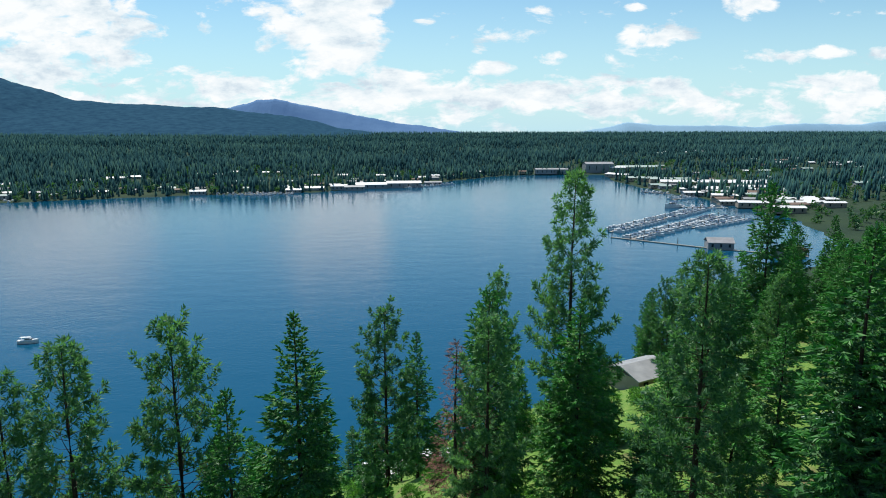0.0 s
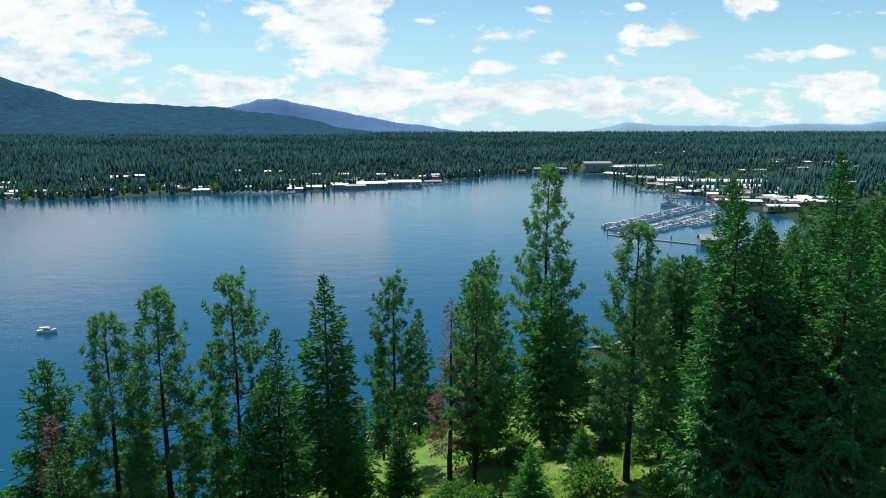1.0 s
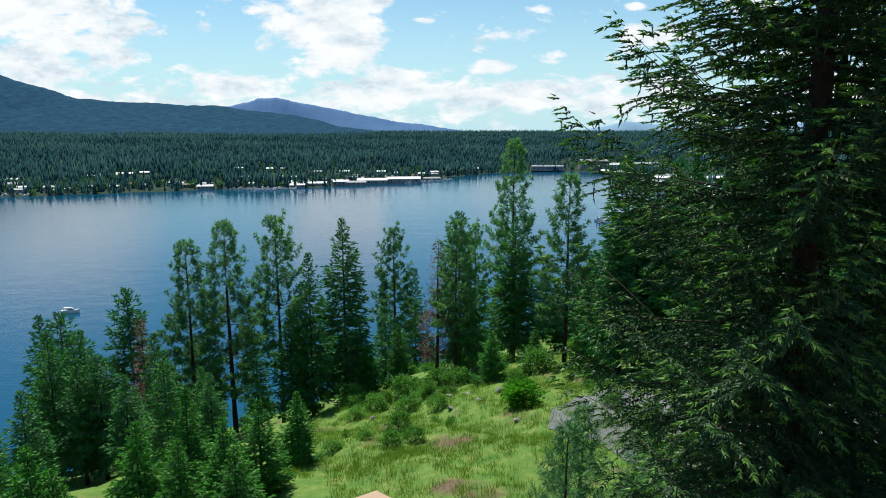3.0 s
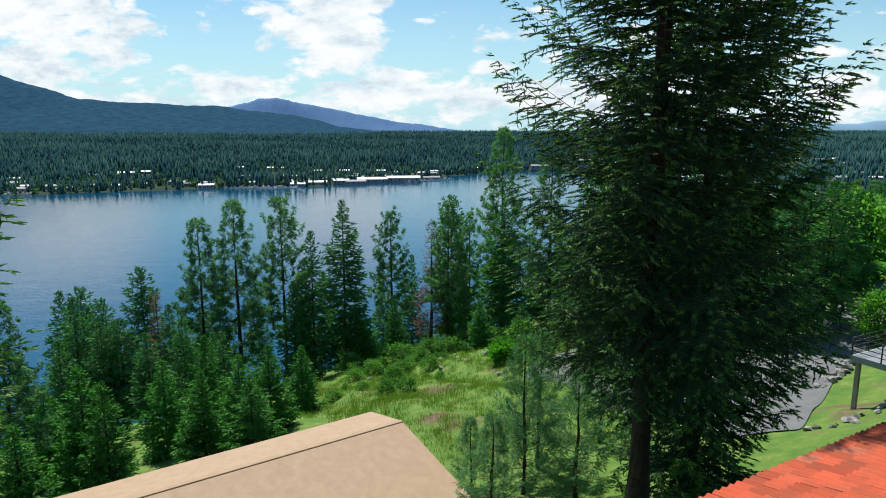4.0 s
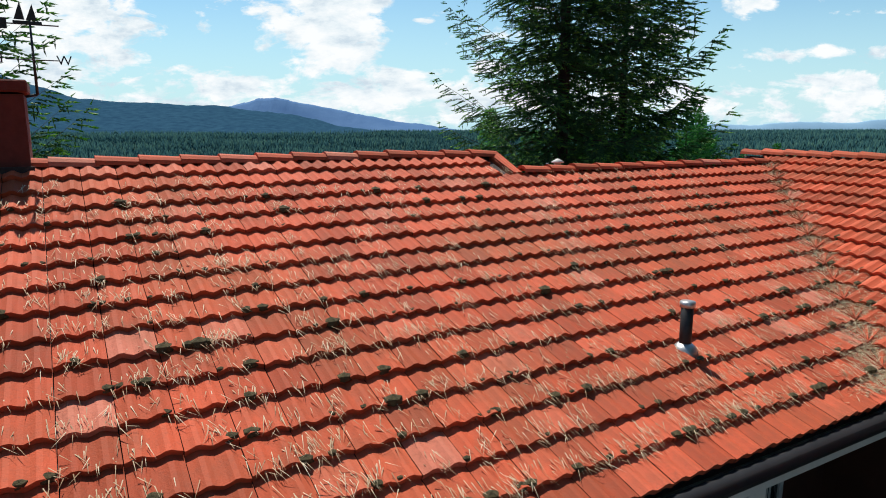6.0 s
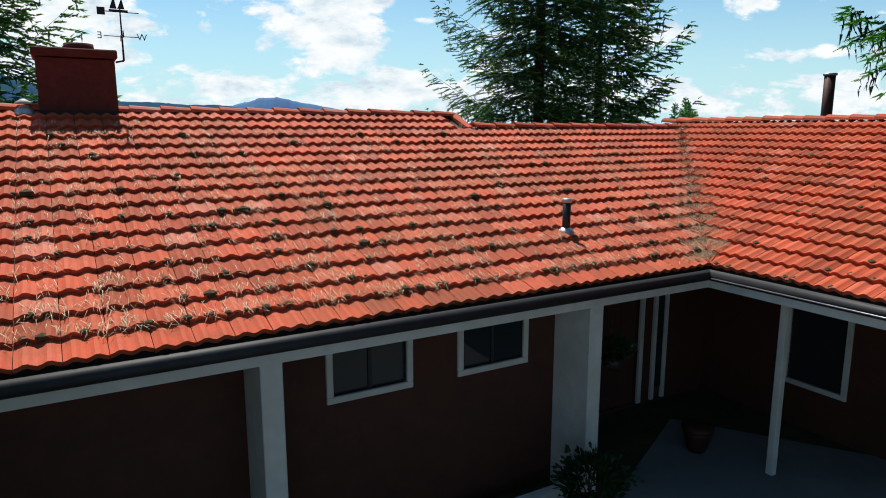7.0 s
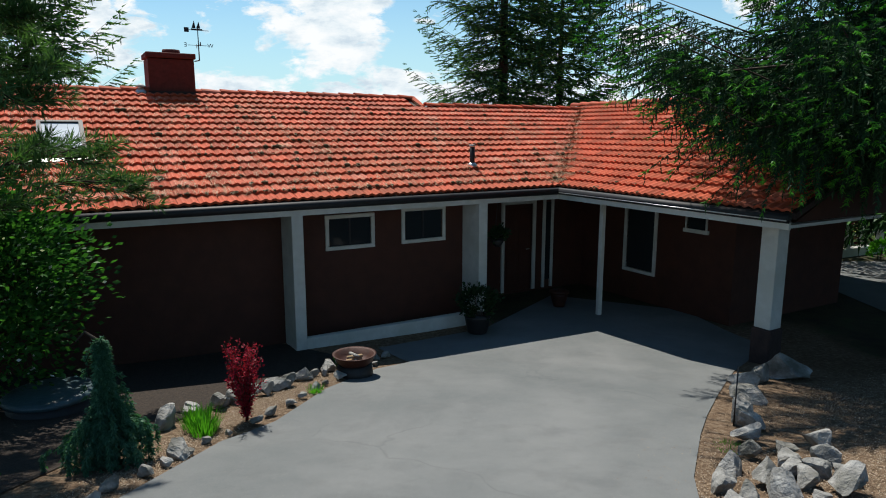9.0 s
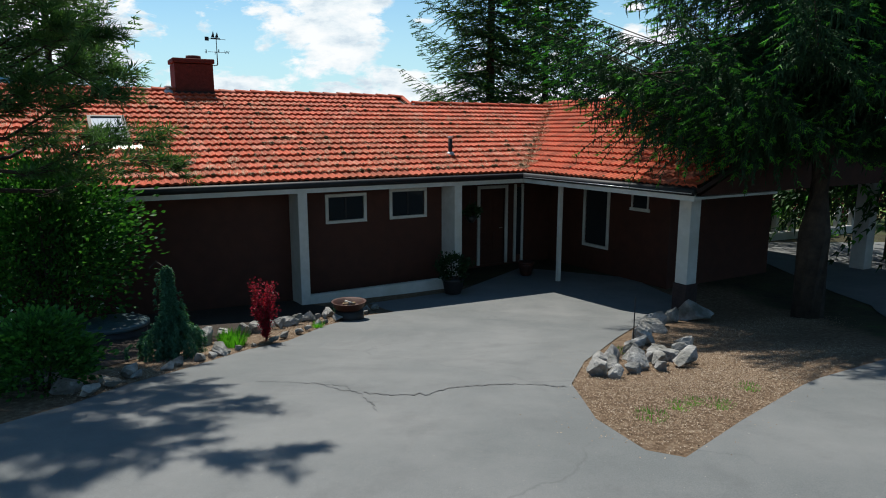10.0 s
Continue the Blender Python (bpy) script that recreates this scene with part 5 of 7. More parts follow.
for (ax, ay), (bx, by) in zip(ROWS, ROWS[1:]):
    for i in range(2):
        t = (i + random.uniform(.1, .5)) / 2
        stone(ax + (bx - ax) * t, ay + (by - ay) * t, random.uniform(.25, .4), label="rounded pale stone edging the planting bed", group="bed stones", lift=.32)
for x, y, s in ((-.75, 1.6, .26), (-.55, 1.9, .28), (-.35, 2.25, .2), (-.95, 1.2, .3), (-1.15, .75, .3), (-1.35, .4, .26), (-1.6, .2, .3), (-.12, 2.8, .22), (.12, 3.0, .24), (.3, 3.15, .2), (-1.8, -.2, .3), (-1.35, -1.75, .34), (-1.75, -3.5, .36), (-2.05, -4.2, .3), (-2.4, -3.9, .26)):
    stone(x, y, s, label="rounded grey stone in the planting bed", group="bed stones")
for x, y, s in ((3.52, -3.35, .5), (3.71, -2.7, .48), (4.0, -2.2, .42), (4.17, -2.55, .5), (4.35, -3.05, .36), (4.7, -2.3, .4), (5.2, -1.6, .44), (4.75, -2.75, .44), (4.35, -1.8, .42), (4.75, -1.75, .4), (3.95, -3.2, .36), (5.0, -2.0, .36), (4.5, -2.3, .34), (3.8, -3.0, .4), (4.1, -2.9, .5), (4.5, -2.6, .45), (4.9, -2.5, .4), (4.6, -2.05, .42), (3.7, -3.5, .3), (5.15, -1.85, .34)):
    stone(x, y, s * .78, "rock", "large broken grey rock in a heap", "rock heap", .8)
for x, y, s in ((6.55, 1.75, .62), (6.1, 1.55, .5), (5.7, 1.1, .55), (5.4, .5, .5), (5.1, -.1, .5), (4.9, -.7, .46), (4.6, -1.2, .4)):
    stone(x, y, s, "rock", "mossy grey boulder edging the drive", "drive edging rocks", .8)
part("stake", tube_mesh("stake", M["black"], [(0, 0, -.1), (0, 0, .75)], [.009, .009], 6), tagged(new("garden_stake"), "thin dark metal garden stake", "stake")).parent.matrix_basis = Matrix.Translation((4.75, -.6, gz(4.75, -.6)))


# loose bark, needles and gravel on the beds
def litter(name, boxes, count, size, mat, label, seed):
    rng = np.random.default_rng(seed)
    P = []
    for (x0, y0, x1, y1, w) in boxes:
        t = rng.uniform(0, 1, int(count * w))
        P.append(np.stack([x0 + (x1 - x0) * t + rng.normal(0, .35 if x0 > 0 else .17, len(t)), y0 + (y1 - y0) * t + rng.normal(0, .35 if x0 > 0 else .17, len(t))], 1))
    P = np.concatenate(P)
    on = np.zeros(len(P), bool)
    for (ax, ay), (bx, by) in zip(DRIVE, DRIVE[1:] + DRIVE[:1]):
        on ^= ((ay > P[:, 1]) != (by > P[:, 1])) & (P[:, 0] < ax + (P[:, 1] - ay) / (by - ay + 1e-12) * (bx - ax))
    P = P[~on | (rng.uniform(0, 1, len(P)) < .04)]
    z = ground_z(P[:, 0], P[:, 1]) + .015
    c = np.column_stack([P, z])
    a = rng.uniform(0, 6.28, len(c))
    d = np.stack([np.cos(a), np.sin(a), rng.normal(0, .25, len(c))], 1) * (size * rng.uniform(.5, 1.5, len(c)))[:, None]
    w = np.stack([-np.sin(a), np.cos(a), rng.normal(0, .4, len(c))], 1) * (size * .35)
    tri = np.stack([c - d * .5, c + w, c + d * .5, c - w + [0, 0, size * .1]], 1).reshape(-1, 3)
    i = np.arange(len(c))[:, None] * 4
    tagged(new(name, mesh_tris(name, tri, np.concatenate([i + [0, 1, 2], i + [0, 2, 3]]), mat)), label, "litter", kind="stuff")


def litter_b(nt, out):
    g = nt.nodes.new("ShaderNodeNewGeometry")
    principled(nt, out, ramp(nt, g.outputs["Random Per Island"], [(0, (0.10, 0.06, 0.036)), (0.4, (0.22, 0.145, 0.085)), (0.8, (0.33, 0.25, 0.165)), (1, (0.46, 0.39, 0.30))]), 0.9)


M["litter"] = material("bark_litter", litter_b)
litter("ground_litter", [(3.4, -5.4, 5.6, -3.2, .5), (3.7, -4.2, 6.5, -2.4, .5), (4.4, -2.5, 8, -1, .6), (5.5, -.5, 9, 2, .6), (-1.8, -4.3, -1.4, -.8, .4), (-1.45, -.9, -.85, .8, .3), (-.9, .6, -.2, 2.4, .25), (3.2, -5.6, 3.9, -1.0, .25)],
       30000, .015, M["litter"], "brown bark chips, gravel and fallen needles", 3)

# fire bowl
bowl = tagged(new("fire_bowl"), "rusty metal fire bowl with charred wood at the drive's edge", "fire bowl")
bowl.matrix_basis = Matrix.Translation((-.08, 1.92, gz(-.08, 1.92) + .03)) @ Matrix.Diagonal((1, 1, .92, 1))
M["rust"] = rough_mat("rusted_steel", (0.030, 0.010, 0.007), (0.068, 0.021, 0.012), 9, 0.6, 0.004, metal=0.2)
bm = bmesh.new()
M["straw_wood"] = rough_mat("pale_split_wood", (0.30, 0.20, 0.11), (0.5, 0.36, 0.2), 12, 0.85, 0.004)
prof = [(.10, .02), (.22, .06), (.29, .13), (.32, .22), (.345, .235), (.345, .245), (.30, .235), (.26, .15), (.15, .09), (.001, .075)]
rings = [[bm.verts.new((r * math.cos(6.2832 * k / 24), r * math.sin(6.2832 * k / 24), z + .12)) for k in range(24)] for r, z in prof]
for a, b in zip(rings, rings[1:]):
    for k in range(24):
        bm.faces.new((a[k], a[(k + 1) % 24], b[(k + 1) % 24], b[k]))
part("bowl", bm_mesh("bowl", bm, M["rust"], True), bowl)
part("drum", tube_mesh("drum", M["black"], [(0, 0, -.05), (0, 0, 0), (0, 0, .17), (0, 0, .2)], [.27, .29, .27, .2], 22), bowl, "dark iron drum under the bowl")
for k in range(4):
    a = 1.7 * k + .3
    part("charred_log", tube_mesh("charred_log", M["stone"] if k % 2 else M["straw_wood"], [(-.13 * math.cos(a), -.13 * math.sin(a), .24 + .03 * k), (.12 * math.cos(a), .14 * math.sin(a), .26 + .03 * k)], [.03, .025], 7), bowl)

# tub with a dark cover
tub = tagged(new("covered_tub"), "round tub with a dark blue-green plastic cover", "tub")
tub.matrix_basis = Matrix.Translation((-3.75, .1, gz(-3.7, .1) - .1)) @ Matrix.Diagonal((.85, .85, 1, 1))
M["cover"] = rough_mat("tub_cover", (0.03, 0.06, 0.07), (0.06, 0.10, 0.11), 5, 0.35, 0.01)
part("body", tube_mesh("body", M["gutter"], [(0, 0, -.1), (0, 0, .28)], [.58, .6], 28), tub)
part("cover", tube_mesh("cover", M["cover"], [(0, 0, .28), (0, 0, .33), (0, 0, .36)], [.64, .64, .55], 28), tub)

# shrubs by the drive
M["red_leaf"] = leaf_mat("crimson_leaves", (0.17, 0.006, 0.018), (0.42, 0.02, 0.06), 0.4)
def wand_shrub(seed, r, h, stems, leaves, leaf, mat, lean=(0, 0)):
    """An upright shrub: many slim stems from one foot, leafy almost from the ground."""
    rng = np.random.default_rng(seed)
    bm = bmesh.new()
    P, D = [], []
    for i in range(stems):
        az, out, top = rng.uniform(0, 6.28), r * math.sqrt(rng.uniform(0.02, 1)), h * rng.uniform(.55, 1.05)
        pts = [np.array([.25 * out * math.cos(az) * q + out * .75 * math.cos(az) * q * q + lean[0] * q * q, .25 * out * math.sin(az) * q + out * .75 * math.sin(az) * q * q + lean[1] * q * q, top * q]) for q in (0, .35, .7, 1)]
        bm_tube(bm, [tuple(p) for p in pts], [.008, .006, .004, .002], 4)
        for j in range(leaves):
            q = rng.uniform(.14, 1) * 3
            k = min(int(q), 2)
            p = pts[k] + (pts[k + 1] - pts[k]) * (q - k) + rng.normal(0, .016, 3)
            d = rng.normal(0, 1, 3) + np.array([0, 0, .5])
            P.append(p), D.append(d / np.linalg.norm(d))
    P, D = np.array(P), np.array(D)
    tri = blades(P, D, np.full(len(P), leaf), np.full(len(P), leaf * .32), rng, 2, .6, 0)
    return bm_mesh("stem", bm, M["bark"], True), mesh_tris("leaves", tri.reshape(-1, 3), np.arange(len(tri) * 3).reshape(-1, 3), M[mat])


shrub("red_shrub", wand_shrub(50, .24, .98, 34, 75, .045, "red_leaf", (-.08, 0)), -1.07, -.42, "bright crimson upright barberry shrub")
M["lilac"] = leaf_mat("lilac_leaves", (0.016, 0.062, 0.018), (0.065, 0.20, 0.04), 0.45)
shrub("lilac_bush", shrub_meshes(51, 1.5, 2.9, 15000, .10, "lilac", 9), -5.05, .5, "large green bush with small white flower clusters")
shrub("lilac_bush", shrub_meshes(52, .52, .74, 5200, .065, "lilac", 7), -2.38, -4.1, "dense low green bush beside the drive")
M["flower"] = leaf_mat("white_petals", (0.6, 0.6, 0.55), (0.8, 0.8, 0.76), 0.2)
fl = shrub_meshes(53, 1.45, 2.7, 260, .06, "flower", 1)
f0 = new("flower_cluster", fl[1])
tagged(f0, "small white flowers on the large bush", "flowers", kind="stuff")
f0.matrix_basis = Matrix.Translation((-4.95, .4, gz(-4.7, .5) + .1))


def blade_clump(name, x, y, r, h, n, mat, label, seed, cat="plant"):
    rng = np.random.default_rng(seed)
    a, q = rng.uniform(0, 6.28, n), r * np.sqrt(rng.uniform(0, 1, n))
    P = np.stack([q * np.cos(a), q * np.sin(a), 0 * q], 1)
    D = np.stack([np.cos(a) * .5 * rng.uniform(.2, 1.2, n), np.sin(a) * .5 * rng.uniform(.2, 1.2, n), np.ones(n)], 1) * (h * rng.uniform(.6, 1.1, n))[:, None]
    W = np.stack([-np.sin(a), np.cos(a), 0 * a], 1) * h * .05
    tri = np.stack([P - W, P + W, P + D], 1)
    ob = tagged(new(name, mesh_tris(name, tri.reshape(-1, 3), np.arange(3 * n).reshape(-1, 3), M[mat])), label, cat)
    ob.matrix_basis = Matrix.Translation((x, y, gz(x, y) + .02))
    return ob


for i, (x, y, r, h) in enumerate(((-1.5, -.75, .2, .22), (-1.62, -.55, .16, .2), (-1.4, -.95, .14, .18), (-.5, .9, .12, .1), (-.35, 2.5, .12, .2))):
    blade_clump("leafy_clump", x, y, r, h, 160, "bush", "clump of fresh green strap leaves in the bed", i)
for i, (x, y, r, h) in enumerate(((3.6, -5.05, .14, .1), (3.95, -4.75, .12, .08), (4.35, -4.7, .14, .09), (4.9, -4.1, .12, .08), (4.15, -4.6, .1, .07), (4.3, -1.5, .15, .1))):
    blade_clump("grass_tuft", x, y, r * 1.1, h * .55, 140, "bush", "tuft of green grass on the gravel", 20 + i)

# weeping conifer
M["weep"] = leaf_mat("blue_green_needles", (0.035, 0.105, 0.065), (0.085, 0.21, 0.12), 0.3)
rng = np.random.default_rng(60)
bm = bmesh.new()
spine = [(0, 0, -.05), (.02, 0, .4), (-.05, .02, .8), (-.02, 0, 1.08), (-.12, 0, 1.16), (-.2, 0, 1.08)]
bm_tube(bm, spine, [.03, .028, .022, .018, .012, .006], 7)
P, D = [], []
for k in range(150):
    z0 = rng.uniform(.25, 1.12)
    a = rng.uniform(0, 6.28)
    lobe = .62 + .38 * abs(math.cos(a))
    reach = (.06 + .95 * max(0, .78 - z0) ** 1.25) * rng.uniform(.6, 1.1) * lobe
    if rng.random() < .12:
        reach += .1
    for j in range(26):
        t = j / 25
        r = reach * math.sin(min(1, t * 1.8) * 1.57)
        z = max(.03, z0 + .05 * math.sin(t * 3) - (z0 - .02) * t ** 1.3 * min(1, .35 + rng.uniform(.4, .7)))
        P.append((r * math.cos(a), r * math.sin(a), z)), D.append((math.cos(a) * .35, math.sin(a) * .35, -1.0 if t > .3 else -.2))
tri = blades(np.array(P), np.array(D), np.full(len(P), .055), np.full(len(P), .010), rng, 9, .8, .0)
weep = tagged(new("weeping_conifer"), "weeping blue-green conifer with drooping boughs", "conifer")
part("trunk", bm_mesh("trunk", bm, M["bark"], True), weep)
part("crown", mesh_tris("crown", tri.reshape(-1, 3), np.arange(len(tri) * 3).reshape(-1, 3), M["weep"]), weep)
weep.matrix_basis = Matrix.Translation((-1.92, -1.95, gz(-2, -1.95))) @ Matrix.Rotation(.15, 4, "Z") @ Matrix.Diagonal((1.12, 1.12, 1.16, 1))

# spruce over the wing's end and pine beside the lilac
M["spruce"] = leaf_mat("spruce_needles", (0.015, 0.045, 0.022), (0.036, 0.09, 0.034), 0.3, (0.06, 0.14, 0.04))
def towards(x0, y0, tips):
    """Boughs that end at given places, from a trunk at x0, y0 whose foot is at z0."""
    z0 = gz(x0, y0) - .2
    out = []
    for x, y, z, rise in tips:
        out.append((math.atan2(y - y0, x - x0), z - rise - z0, math.hypot(x - x0, y - y0), rise))
    return out


LOW_BOUGHS = towards(9.0, 2.1, [(2.75, 1.3, 5.1, -.7), (3.4, .35, 4.2, -.9), (6.1, 4.2, 3.5, -.8), (4.2, .4, 4.7, -.7), (4.9, 1.6, 4.3, -.8), (5.2, -.6, 4.2, -.8), (6.0, 2.9, 3.7, -.8), (3.5, 1.9, 5.3, -.5), (4.3, -.9, 5.0, -.5)])
rng = np.random.default_rng(73)
for k in range(58):
    # a skirt of boughs below the crown, the lowest ones the shortest
    tip = 3.35 + 2.7 * (k + .5) / 58
    LOW_BOUGHS.append((k * 2.39996, tip + .6, min(5.5, 2.5 + (tip - 3.3) * 1.5) * rng.uniform(.85, 1.1), -rng.uniform(.4, .9)))
# second spruce is added, its trunk out of view, to shade the carport ground
for seed, x, y, H, R, bs, nb, st, sp, shoot, wide, low in ((70, 9.0, 2.1, 19, 5.3, .30, 185, .066, .048, .10, .0115, LOW_BOUGHS), (72, 15.6, 9.2, 19, 6.4, .15, 150, .22, .15, .28, .044, ())):
    t = tree_thing("spruce_tree", bough_tree(seed, H, R, bs, nb, st, sp, shoot, wide, "spruce", "tips", .14, .7 if low else .42, .9, .36, .26, 3, .26, .35, extra=low, girth=1.25, needles=5 if low else 0, bare=.04, fine=7.6 if low else 0),
                   "large dark spruce overhanging the end of the roof" if low else "dense dark spruce added beside the carport for its shade")
    t.matrix_basis = Matrix.Translation((x, y, gz(x, y) - .2))
M["whitepine"] = leaf_mat("long_pine_needles", (0.03, 0.075, 0.03), (0.08, 0.16, 0.06), 0.4)
rng = np.random.default_rng(71)
# two low boughs over the eave, the rest of the crown higher and wider
boughs = [(.86, 2.25, 3.9, .3), (.40, 2.5, 3.2, .45), (1.25, 2.6, 3.5, .5), (.3, 2.8, 2.8, .8), (.9, 3.2, 3.2, .9), (-.1, 3.0, 2.8, .9), (.5, 3.6, 2.7, .9), (-.5, 3.4, 2.8, .8)]
for k in range(104):
    z = 3.8 + 9.2 * k / 104
    l = 3.0 + 1.1 * min(1, max(0, (z - 4.4) / 1.2)) - 3.9 * max(0, (z - 7.6) / 5.4)
    boughs.append((k * 2.4, z, max(.6, l * rng.uniform(.75, 1.1)), l * rng.uniform(.10, .32)))
t = tree_thing("pine_tree", tuft_pine(71, 13.4, boughs, "whitepine", .2, .013, 24), "soft long-needled pine reaching over the roof")
t.matrix_basis = Matrix.Translation((-5.5, -1.9, gz(-5.5, -1.9) - .1))

# planter by the porch
pl = tagged(new("planter"), "dark round planter with a leafy shrub by the porch", "planter")
px0, py0 = 2.0, 4.85
pl.matrix_basis = Matrix.Translation((px0, py0, gz(px0, py0)))
part("pot", tube_mesh("pot", M["black"], [(0, 0, 0), (0, 0, .05), (0, 0, .34), (0, 0, .38)], [.17, .2, .26, .28], 20), pl)
M["planter_leaf"] = leaf_mat("dark_shrub_leaves", (0.010, 0.03, 0.012), (0.026, 0.06, 0.022), 0.3)
pm = shrub_meshes(57, .36, .7, 1500, .07, "planter_leaf", 5)
part("stem", pm[0], pl, at=Matrix.Translation((0, 0, .3)))
part("foliage", pm[1], pl, at=Matrix.Translation((0, 0, .3)))

# hanging basket at the porch and a clay pot by the door
hb = tagged(new("hanging_basket"), "dark leafy hanging basket under the porch eave", "plant")
hb.matrix_basis = Matrix.Translation((2.48, 6.06, 1.45))
part("basket", tube_mesh("basket", M["black"], [(0, 0, -.02), (0, 0, .06), (0, 0, .14)], [.06, .12, .15], 14), hb)
hm = shrub_meshes(58, .22, .32, 700, .07, "planter_leaf", 3)
part("foliage", hm[1], hb, at=Matrix.Translation((0, 0, .06)))
for k in range(3):
    part("chain", tube_mesh("chain", M["black"], [(.14 * math.cos(2.09 * k), .14 * math.sin(2.09 * k), .13), (0, 0, TOP - 1.45)], [.004, .004], 5), hb)
pot = tagged(new("clay_pot"), "brown clay pot standing by the front door", "pot")
pot.matrix_basis = Matrix.Translation((4.0, 6.9, gz(4.0, 6.9) + .03))
part("body", tube_mesh("body", M["rust"], [(0, 0, 0), (0, 0, .04), (0, 0, .26), (0, 0, .32)], [.12, .14, .2, .21], 18), pot)
part("rim", tube_mesh("rim", M["rust"], [(0, 0, .32), (0, 0, .37)], [.23, .23], 18), pot)

# chain fence beyond the wing
fence = tagged(new("chain_fence"), "white posts with hanging chain on a white kerb", "fence")
fx, fy, fz = 13.7, 12.85, -.1
fence.matrix_basis = Matrix.Translation((fx, fy, fz)) @ Matrix.Rotation(radians(25), 4, "Z")
part("kerb", box_mesh("kerb", M["white"], -.6, 5.2, -.12, .12, -.2, .22, bevel=.02), fence)
for k in range(6):
    p = part("post", box_mesh("post", M["white"], .85 * k - .09, .85 * k + .09, -.09, .09, .22, .92, bevel=.012), fence)
    part("cap", box_mesh("cap", M["white"], .85 * k - .125, .85 * k + .125, -.125, .125, .92, .99, bevel=.03), p)
    if k:
        pts = [(.85 * (k - 1) + .09 + .67 * i / 8, 0, .78 - .16 * math.sin(math.pi * i / 8)) for i in range(9)]
        part("chain", tube_mesh("chain", M["metal"], pts, [.018] * 9, 6), fence)
shrub("potted_plant", shrub_meshes(54, .35, .6, 500, .1, "bush", 4), 15.2, 12.6, "leafy green plant beside the chain fence", "plant")
M["purple"] = leaf_mat("purple_leaves", (0.05, 0.012, 0.02), (0.12, 0.025, 0.035), 0.3)
PUR = shrub_meshes(55, 2.1, 2.8, 5200, .16, "purple", 9)
for x, y in ((15.4, 16.6), (19.0, 17.6), (12.6, 17.4)):
    shrub("purple_shrub", PUR, x, y, "dark purple-leaved shrub behind the fence", "shrub", "purple shrubs")


# ---- on the roof ----
def roof_z(v):
    return EAVE_Z + PITCH * (v - V_EAVE) + .03


chim = tagged(new("chimney"), "red brick chimney with dark flashing at its foot", "chimney")
chim.parent = house
bm = bmesh.new()
bm_box(bm, -.97, .0, 8.72, 9.5, 4.2, 5.46)
bm_box(bm, -1.01, .04, 8.68, 9.54, 5.48, 5.60, .015)
part("brick_body", bm_mesh("brick_body", bm, M["chimney"]), chim)
part("flue_pot", tube_mesh("flue_pot", M["chimney"], [(-.42, 9.1, 5.6), (-.42, 9.1, 5.7)], [.2, .19], 16), chim, "short clay flue pot")
part("flashing", box_mesh("flashing", M["underlay"], -1.0, .03, 8.66, 8.72, 4.60, 4.76), chim, "dark metal flashing")
del chim["category"]

vane = new("weathervane")
vane.parent = house
vane["label"] = "black iron weathervane with a sailing ship"
vz = 5.46
for nm, path, rad in (("mast", [(.12, 8.7, vz), (.12, 8.7, vz + .7)], [.014, .009]), ("bracket", [(.02, 8.75, vz - .02), (.12, 8.7, vz)], [.014, .014]),
                      ("arm", [(-.11, 8.7, vz + .33), (.33, 8.7, vz + .33)], [.006, .006]), ("arm", [(.12, 8.5, vz + .33), (.12, 8.9, vz + .33)], [.006, .006]),
                      ("pointer", [(-.1, 8.7, vz + .66), (.36, 8.7, vz + .66)], [.007, .007])):
    part(nm, tube_mesh(nm, M["black"], path, rad, 6), vane)
part("hull", box_mesh("hull", M["black"], -.02, .22, 8.692, 8.708, vz + .66, vz + .69), vane)
part("tail", box_mesh("tail", M["black"], -.17, -.07, 8.695, 8.705, vz + .61, vz + .71), vane)
for sx, hh in ((.04, .17), (.14, .15)):
    part("sail", mesh_from("sail", [(sx - .05, 8.695, vz + .7), (sx + .04, 8.695, vz + .7), (sx + .01, 8.695, vz + .7 + hh), (sx - .05, 8.705, vz + .7), (sx + .04, 8.705, vz + .7), (sx + .01, 8.705, vz + .7 + hh)],
         [(0, 1, 2), (5, 4, 3), (0, 3, 4, 1), (1, 4, 5, 2), (2, 5, 3, 0)], M["black"]), vane)
for ch, px_, py_, rot in (("W", .38, 8.7, 0), ("E", -.16, 8.7, 180), ("N", .12, 8.46, 90), ("S", .12, 8.94, -90)):
    cu = bpy.data.curves.new("letter", "FONT")
    cu.body, cu.size, cu.extrude, cu.align_x, cu.align_y = ch, .13, .004, "CENTER", "CENTER"
    tmp = new("letter", cu)
    me = bpy.data.meshes.new_from_object(tmp)
    bpy.data.objects.remove(tmp)
    me.materials.clear()
    me.materials.append(M["black"])
    part("letter", me, vane, at=Matrix.Translation((px_, py_, vz + .33)) @ Euler((radians(90), 0, radians(rot))).to_matrix().to_4x4())


